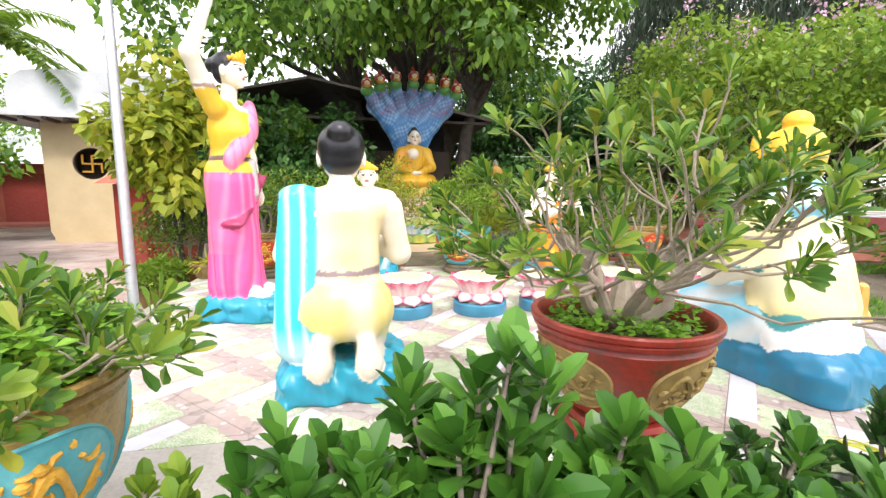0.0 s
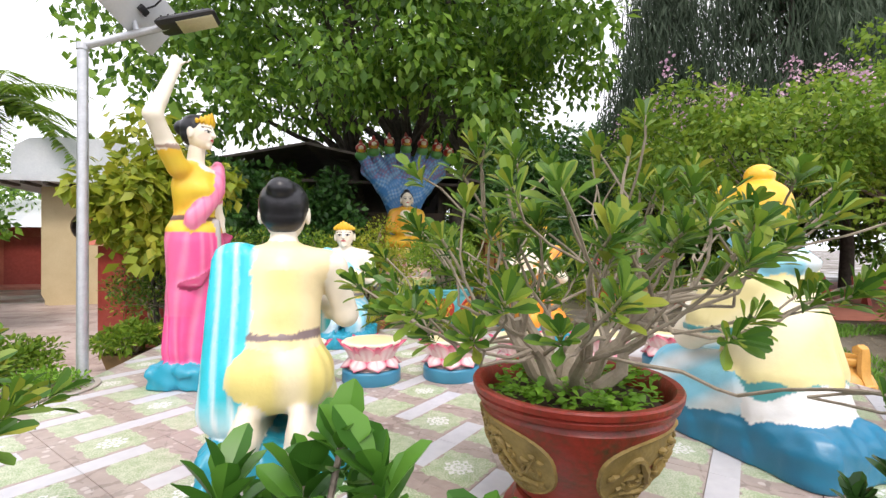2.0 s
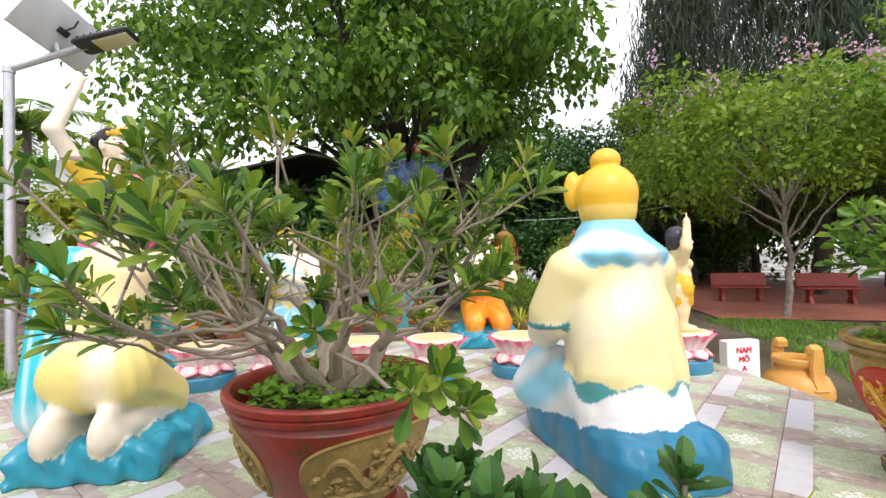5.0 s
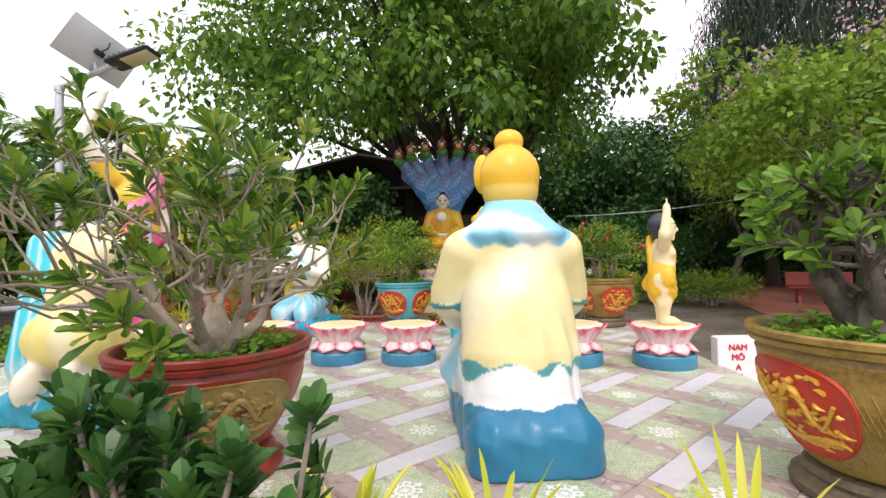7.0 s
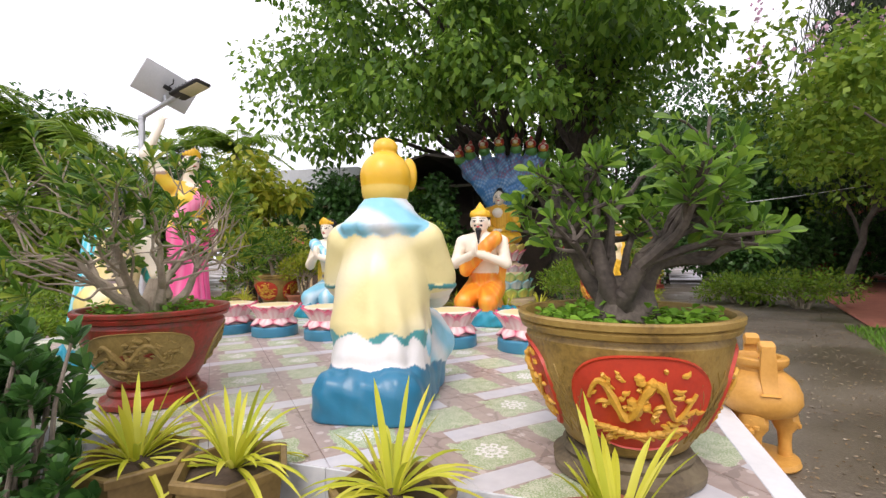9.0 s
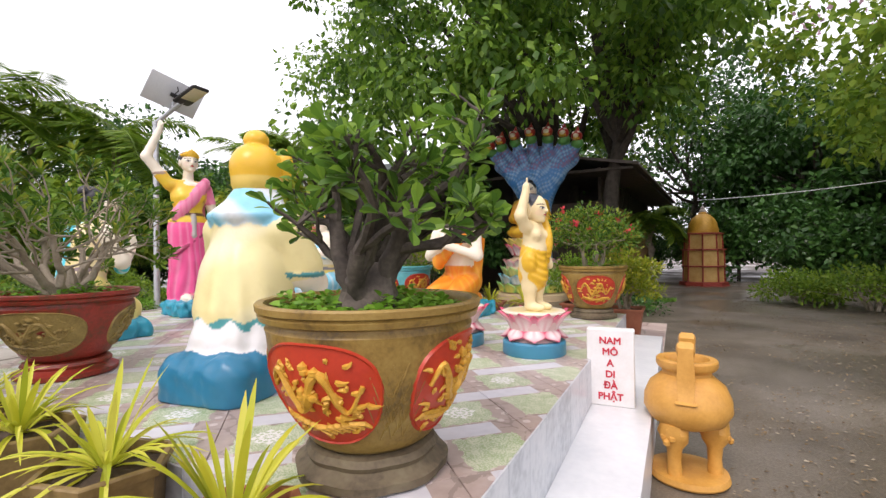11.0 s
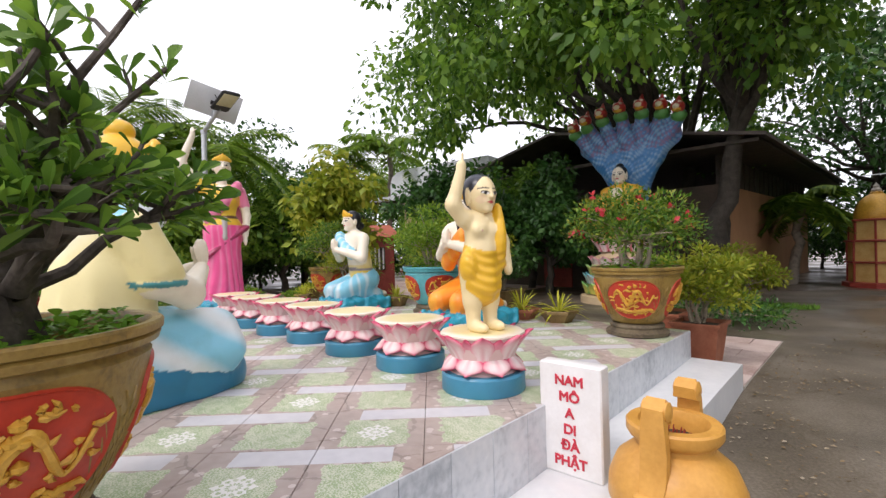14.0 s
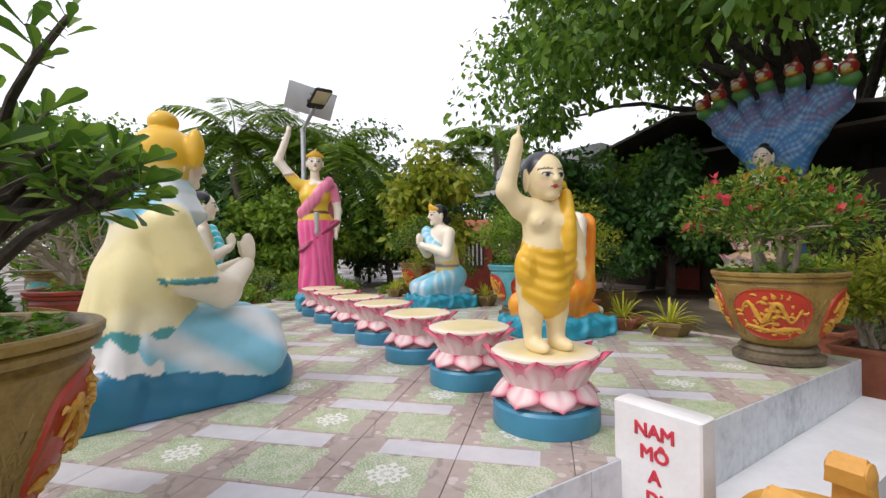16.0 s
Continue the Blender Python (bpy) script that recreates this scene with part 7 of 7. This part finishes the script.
def orange_house():
    """A long plastered house with a dark metal gable and roof behind the fig tree."""
    ob = holder("plastered_house", *xy(3.3, 15.4), 0, 14.2 - 4, "orange plastered house with dark boarded gable and metal roof", "house")
    W = Mesh()
    # the front's shade below eave and fig tree is given as a dark colour
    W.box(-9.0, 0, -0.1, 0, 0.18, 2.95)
    W.make("front_wall", M_SHADE_DARK, ob, smooth=False)
    Mesh().box(-0.18, 0.18, -0.1, 0, 12.0, 2.95).make("side_wall", M_ORANGE, ob, smooth=False)
    Mesh().box(-9.0, 11.8, -0.1, -0.18, 12.0, 2.95).make("back_wall", M_ORANGE, ob, smooth=False)
    Mesh().box(-9.0, 0.18, -0.1, -8.82, 11.8, 2.95).make("west_wall", M_ORANGE, ob, smooth=False)
    # boarded upper wall under the eave
    for k in range(40):
        Mesh().box(-0.16, 0.2 + k * 0.295, 2.95, -0.06 - 0.02 * (k % 2), 0.485 + k * 0.295, 4.1).make("board", M_DARKWOOD, ob, smooth=False)
    R = Mesh()
    R.loft([[(-9.6, -1.0, 3.9), (1.1, -1.0, 3.75), (1.1, 12.6, 3.75), (-9.6, 12.6, 3.9)], [(-9.6, -1.0, 4.0), (1.1, -1.0, 3.83), (1.1, 12.6, 3.83), (-9.6, 12.6, 4.0)]])
    R.make("eave", M_DARKWOOD, ob, smooth=False)
    R = Mesh()
    R.loft([[(1.25, -1.1, 3.84), (1.25, 12.7, 3.84), (-4.5, 12.7, 5.0), (-4.5, -1.1, 5.0)], [(1.25, -1.1, 3.92), (1.25, 12.7, 3.92), (-4.5, 12.7, 5.08), (-4.5, -1.1, 5.08)]])
    R.loft([[(-4.5, -1.1, 5.0), (-4.5, 12.7, 5.0), (-10, 12.7, 3.9), (-10, -1.1, 3.9)], [(-4.5, -1.1, 5.08), (-4.5, 12.7, 5.08), (-10, 12.7, 3.98), (-10, -1.1, 3.98)]])
    R.make("roof", M_DARKROOF, ob, smooth=False)
    Mesh().box(-5.6, -0.05, 0, -4.5, 0.0, 2.2).make("door", M_REDPAINT, ob, smooth=False)
    Mesh().box(-2.9, -0.05, 0.6, -1.9, 0.0, 2.3).make("shutter", M_ORANGE, ob, smooth=False)


orange_house()


def cream_house():
    """A small cream pavilion with a round window and a pale metal roof."""
    ob = holder("cream_pavilion", -12.09, 12.28, 0, 22, "cream plastered pavilion with round latticed window and pale metal roof", "house")
    W, H = 3.8, 3.5
    wx, wz, wr = 1.15, 2.35, 0.46
    # front wall with a round opening
    M = Mesh()
    for y in (0.0, 0.2):
        n = 48
        inner = [(wx + wr * math.cos(2 * math.pi * k / n), y, wz + wr * math.sin(2 * math.pi * k / n)) for k in range(n)]
        outer = []
        for k in range(n):
            c, s = math.cos(2 * math.pi * k / n), math.sin(2 * math.pi * k / n)
            tx = ((W - wx) if c > 0 else wx) / max(1e-6, abs(c))
            tz = ((H - wz) if s > 0 else wz) / max(1e-6, abs(s))
            t = min(tx, tz)
            outer.append((wx + t * c, y, wz + t * s))
        fs = [(k, (k + 1) % n, n + (k + 1) % n, n + k) for k in range(n)]
        if y == 0.0:
            fs = [f[::-1] for f in fs]
        M.add(inner + outer, fs)
        if y == 0.0:
            ring = inner
    n = 48
    M.add([(p[0], 0.0, p[2]) for p in ring] + [(p[0], 0.2, p[2]) for p in ring], [(k, n + k, n + (k + 1) % n, (k + 1) % n) for k in range(n)])
    M.make("front_wall", M_CREAM, ob, smooth=False)
    Mesh().box(0, 0.2, 0, 0.2, 6.0, H).make("side_wall", M_CREAM, ob, smooth=False)
    Mesh().box(W - 0.2, 0.2, 0, W, 6.0, H).make("side_wall", M_CREAM, ob, smooth=False)
    Mesh().box(0.2, 5.8, 0, W - 0.2, 6.0, H).make("back_wall", M_CREAM, ob, smooth=False)
    # added dark sheet that stands in for the unlit room behind the window
    Mesh().box(0.2, 1.2, 0, W - 0.2, 1.25, H).make("room_shade_sheet", M_SHADE_DARK, ob, smooth=False)
    # window lattice: a cross whose arms turn the corner
    win = holder("window", wx, 0.08, wz, 0)
    win.parent = ob
    t = 0.05
    for k in range(4):
        b = Mesh().box(-t / 2, -0.02, 0.0, t / 2, 0.02, 0.26).box(t / 2, -0.02, 0.21, 0.26, 0.02, 0.26).make("lattice_bar", M_GOLD, win, smooth=False)
        b.matrix_basis = pose(0, 0, 0, 0, 90 * k, 0)
    Mesh().lathe([(wr - 0.03, -0.05), (wr + 0.03, -0.05), (wr + 0.03, 0.03), (wr - 0.03, 0.03)], 40, cap0=False, cap1=False).make("window_frame", M_DARKWOOD, win).matrix_basis = pose(0, 0, 0, 90, 0, 0)
    Mesh().loft([[(-1.2, -0.9, H + 0.05), (W + 0.8, -0.9, H + 0.05), (W + 0.8, 7, H + 0.05), (-1.2, 7, H + 0.05)], [(-1.2, -0.9, H + 0.22), (W + 0.8, -0.9, H + 0.22), (W + 0.8, 7, H + 0.22), (-1.2, 7, H + 0.22)]]).make("eave", M_ROOF, ob, smooth=False)
    prof = [(-0.6, H + 0.22), (-0.62, H + 0.8), (-0.5, H + 1.15), (-0.2, H + 1.35), (0.3, H + 1.42), (4.4, H + 1.45), (4.6, H + 0.22)]
    Mesh().loft([[(x, -0.2, z) for x, z in prof][::-1], [(x, 6.4, z) for x, z in prof][::-1]]).make("roof", M_ROOF, ob)
    for k in range(11):
        Mesh().box(-1.1 + k * 0.5, -0.86, H - 0.02, -0.98 + k * 0.5, 0.0, H + 0.05).make("rafter", M_DARKWOOD, ob, smooth=False)
    Mesh().box(W * 0.62, -0.03, 0, W * 0.62 + 1.0, 0.0, 2.1).make("door", M_SHADE_DARK, ob, smooth=False)


cream_house()


def far_house(x, y, rz, w, d, h, wall, roof, label):
    ob = holder("house", x, y, 0, rz, label, "house")
    rise = min(1.5, 0.22 * w)
    Mesh().box(-w / 2, 0, 0, w / 2, d, h).make("wall", wall, ob, smooth=False)
    Mesh().loft([[(-w / 2 - 0.6, -0.8, h), (w / 2 + 0.6, -0.8, h), (w / 2 + 0.6, d + 0.6, h), (-w / 2 - 0.6, d + 0.6, h)], [(-w / 2 + 0.4, d * 0.45, h + rise), (w / 2 - 0.4, d * 0.45, h + rise), (w / 2 - 0.4, d * 0.55, h + rise), (-w / 2 + 0.4, d * 0.55, h + rise)]]).make("roof", roof, ob, smooth=False)
    for k in range(max(2, int(w / 2))):
        px = -w / 2 + 0.5 + k * (w - 1) / max(1, int(w / 2) - 1)
        Mesh().lathe([(0.16, 0), (0.16, 0.1), (0.12, 0.14), (0.12, h - 0.15), (0.16, h - 0.1), (0.16, h)], 14, c=(px, -0.6, 0)).make("column", M_PINKWALL, ob)
    Mesh().box(-w * 0.35, -0.04, 0, -w * 0.12, 0.0, 2.2).make("door", M_REDPAINT, ob, smooth=False)
    # dark panel on the solid wall imitates the shade inside an opening
    Mesh().box(w * 0.05, -0.04, 0.2, w * 0.4, 0.0, 2.0).make("opening_shade_panel", M_DARKWOOD, ob, smooth=False)
    Mesh().box(-w / 2 - 0.8, -1.6, -0.05, w / 2 + 0.8, 0.0, 0.12).make("plinth", M_REDPAVE, ob, smooth=False)


far_house(11.5, 30.5, -14, 9, 6, 3.2, M_PINKWALL, M_REDROOF, "low pink and white hall with red tiled roof and columns")
far_house(-17.5, 19.0, 20, 7, 5, 2.6, M_REDROOF, M_ROOF, "reddish house with pale roof behind the trees")


def gatehouse(x, y, rz):
    """A narrow dark red hut with a white barred window and a small tiled roof."""
    ob = holder("gatehouse", x, y, 0.0, rz, "narrow dark red hut with a white barred window", "hut")
    Mesh().box(-0.5, 0, 0, 0.5, 0.9, 1.75, 0, 0.01).make("wall", M_REDPAINT, ob, smooth=False)
    win = Mesh().box(-0.26, -0.03, 0.9, 0.26, -0.004, 1.5, 0, 0.004).make("window_frame", M_DARKWOOD, ob, smooth=False)
    for k in range(5):
        Mesh().box(-0.23 + 0.105 * k, -0.05, 0.92, -0.19 + 0.105 * k, -0.032, 1.48).make("window_bar", M_WHITE, win, smooth=False)
    Mesh().loft([[(-0.7, -0.25, 1.76), (0.7, -0.25, 1.76), (0.7, 1.1, 1.76), (-0.7, 1.1, 1.76)], [(-0.4, 0.35, 2.1), (0.4, 0.35, 2.1), (0.4, 0.5, 2.1), (-0.4, 0.5, 2.1)]]).make("roof", M_REDROOF, ob, smooth=False)


gatehouse(-5.4, 7.9, 66)



def tower():
    """A small many-sided memorial tower with red ledges and a gilt dome."""
    ob = holder("memorial_tower", 1.30, 20.6, 0.0, 10, "small yellow memorial tower with red ledges and gilt dome", "tower")
    ob.matrix_basis = ob.matrix_basis @ Matrix.Scale(1.1, 4)
    prof = [(0.70, 0, 0.14), (0.62, 0.14, 0.62), (0.62, 0.68, 1.18), (0.57, 1.24, 1.72)]
    Mesh().lathe([(0.80, -0.3), (0.78, 0.0), (0.74, 0.02), (0.74, 0.12), (0.64, 0.14)], 8).make("plinth", M_REDPAINT, ob, smooth=False)
    for r, a, b in prof[1:]:
        Mesh().lathe([(r * 0.985, a), (r * 0.96, b)], 8).make("storey", M_TOWER, ob, smooth=False)
        Mesh().lathe([(r * 0.96, b), (r * 1.09, b + 0.012), (r * 1.09, b + 0.05), (r * 0.95, b + 0.062)], 8).make("ledge", M_REDPAINT, ob, smooth=False)
        for k in range(8):
            g = 2 * math.pi * k / 8
            Mesh().tube([(r * 1.0 * math.cos(g), r * 1.0 * math.sin(g), a), (r * 0.975 * math.cos(g), r * 0.975 * math.sin(g), b)], 0.028, 6).make("corner_post", M_REDPAINT, ob)
    Mesh().lathe([(0.46, 1.78), (0.47, 1.82), (0.46, 1.95), (0.42, 2.12), (0.34, 2.27), (0.22, 2.38), (0.13, 2.44), (0.14, 2.47), (0.1, 2.5)], 32).make("dome", M_GOLD, ob)
    Mesh().lathe([(0.1, 2.5), (0.11, 2.54), (0.06, 2.6), (0.07, 2.64), (0.02, 2.70), (0.005, 2.73)], 16).make("finial", M_CONCRETE, ob)


tower()

# red paving and benches under the eastern trees
pave = Mesh()
pave.add([(6.4, 11.6, 0.03), (26, 9.0, 0.03), (30, 22, 0.03), (7.0, 27.5, 0.03)], [(0, 1, 2, 3)])
pv = pave.make("red_paving", M_REDPAVE, smooth=False)
tagged(pv, "red brick-coloured paving under the trees", "paving", kind="structure")


def bench(x, y, rz):
    ob = holder("stone_bench", x, y, 0.03, rz, "dark red cement garden bench with curved legs", "bench", "garden benches")
    Mesh().box(-0.75, -0.22, 0.40, 0.75, 0.22, 0.46, 0, 0.015).make("seat", M_REDPAINT, ob)
    b = Mesh().box(-0.75, -0.03, 0, 0.75, 0.03, 0.40, 0, 0.015).make("backrest", M_REDPAINT, ob)
    b.matrix_basis = pose(0, 0.21, 0.46, -10, 0, 0)
    for s in (-0.5, 0.5):
        Mesh().loft([[(s - 0.05, -0.2, 0), (s + 0.05, -0.2, 0), (s + 0.05, 0.22, 0), (s - 0.05, 0.22, 0)], [(s - 0.04, -0.1, 0.2), (s + 0.04, -0.1, 0.2), (s + 0.04, 0.12, 0.2), (s - 0.04, 0.12, 0.2)],
                     [(s - 0.05, -0.18, 0.4), (s + 0.05, -0.18, 0.4), (s + 0.05, 0.2, 0.4), (s - 0.05, 0.2, 0.4)]]).make("leg", M_REDPAINT, ob)


for bx, by, rz in ((10.6, 14.6, -10), (12.9, 14.4, -14), (8.6, 15.4, -8), (15.4, 14.0, -14)):
    bench(bx, by, rz)


def grass(x0, y0, x1, y1, n, seed, label):
    rng = np.random.default_rng(seed)
    ob = holder("grass_patch", 0, 0, 0, 0, label, "grass", kind="stuff")
    X, Y = rng.uniform(x0, x1, n), rng.uniform(y0, y1, n)
    keep = (noise_field(X, Y) > 0.42)
    X, Y = X[keep], Y[keep]
    P = np.stack([X, Y, np.array([ground_z(a, b) for a, b in zip(X, Y)])], 1)
    D = rand_dirs(len(P), rng) * 0.6 + np.array([0, 0, 1.0])
    tagged(join_leaves([simple_leaves(P, D, rand_dirs(len(P), rng), 0.11, 0.02, rng)], "blades", M_GRASS, ob), kind="stuff")


def noise_field(X, Y):
    return 0.5 + 0.25 * np.sin(X * 1.3 + 0.7 * np.sin(Y * 1.1)) + 0.25 * np.sin(Y * 1.7 + X * 0.4)


grass(6.0, 5.5, 12.0, 11.4, 16000, 301, "short bright grass beside the yard")
grass(0.2, 12.0, 2.0, 14.2, 5000, 302, "low grass round the shrine")
bush("hedge_plant", 9.5, 9.0, 0, 1.0, 1.0, 2400, 0.12, M_LEAF_LIGHT, 303, "low leafy bush at the yard's edge")
bush("hedge_plant", 4.5, 15.5, 0, 0.9, 0.7, 2400, 0.10, M_LEAF_LIGHT, 304, "low leafy bush at the yard's edge")
bush("hedge_plant", 5.8, 14.8, 0, 1.1, 0.9, 2600, 0.10, M_LEAF_LIGHT, 305, "low leafy bush at the yard's edge")
bush("hedge_plant", 0.7, 13.6, 0, 0.8, 1.3, 3400, 0.09, M_LEAF_YELLOW, 306, "light green bush beside the shrine")
bush("hedge_plant", 1.6, 11.2, 0, 0.8, 0.5, 2200, 0.07, M_LEAF_DARK, 307, "low dark hedge beside the shrine")
wire = Mesh().tube([(1.77 + 6.2 * s, 17.6 + 1.5 * s, 2.92 + 0.5 * s - 0.5 * s * (1 - s)) for s in np.linspace(0, 1, 12)], 0.012, 5).make("overhead_wire", M_ALU)
tagged(wire, "thin pale wire strung from the tower to a tree", "wire")


def litter():
    """Fallen leaves and grit on the yard."""
    rng = np.random.default_rng(331)
    n = 12000
    X, Y = rng.uniform(3.2, 9.0, n), rng.uniform(2.6, 17.0, n)
    U = C45 * X + S45 * Y
    Vv = -S45 * X + C45 * Y
    k = ((U > 5.3) | (Vv > 9.4)) & (noise_field(X * 2, Y * 2) > 0.3)
    X, Y = X[k], Y[k]
    P = np.stack([X, Y, np.array([ground_z(a, b) for a, b in zip(X, Y)]) + 0.014], 1)
    D = rand_dirs(len(P), rng) * np.array([1, 1, 0.12])
    ob = join_leaves([simple_leaves(P, D, rand_dirs(len(P), rng) * 0.3 + np.array([0, 0, 1.0]), 0.035, 0.02, rng)], "leaf_litter", M_LITTER, None)
    tagged(ob, "fallen leaves and grit scattered on the yard", "litter", kind="stuff")


M_LITTER = leaf_mat("dry_leaf", [(0.10, 0.06, 0.03), (0.24, 0.17, 0.09), (0.42, 0.38, 0.30)], 0.8, 0.1)
litter()


def stone_slab(x, y, rz, w, d):
    M = Mesh()
    rr = random.Random(int(x * 100))
    ring = [(w / 2 * math.cos(a) * rr.uniform(0.85, 1.1), d / 2 * math.sin(a) * rr.uniform(0.85, 1.1)) for a in np.linspace(0, 2 * math.pi, 12, endpoint=False)]
    M.loft([[(p, q, 0.0) for p, q in ring], [(p * 1.02, q * 1.02, 0.05) for p, q in ring], [(p * 0.94, q * 0.94, 0.09) for p, q in ring]])
    ob = M.make("stone_slab", M_CONCRETE, at=pose(x, y, 0.02, 0, 0, rz))
    tagged(ob, "flat grey stone slab lying on the court", "stone", "stone slabs")


for i, (u, v) in enumerate(((1.6, 7.2), (2.2, 7.6), (2.9, 7.2), (3.4, 7.9), (1.1, 7.3))):
    stone_slab(*xy(u, v), 30 * i, 0.7, 0.5)
build_tiles()
face_tiles(M_MARBLE, (U1, V0), (U1, V1), step_z(U1, 3.5) - 0.05, TOP - 0.002, 0.30, (1, 0))
face_tiles(M_MARBLE, (U0, V0), (U1, V0), 0.0, TOP - 0.002, 0.30, (0, -1))
face_tiles(M_MARBLE, (U1, V1), (U0, V1), 0.0, TOP - 0.002, 0.30, (0, 1))
build_pavers()
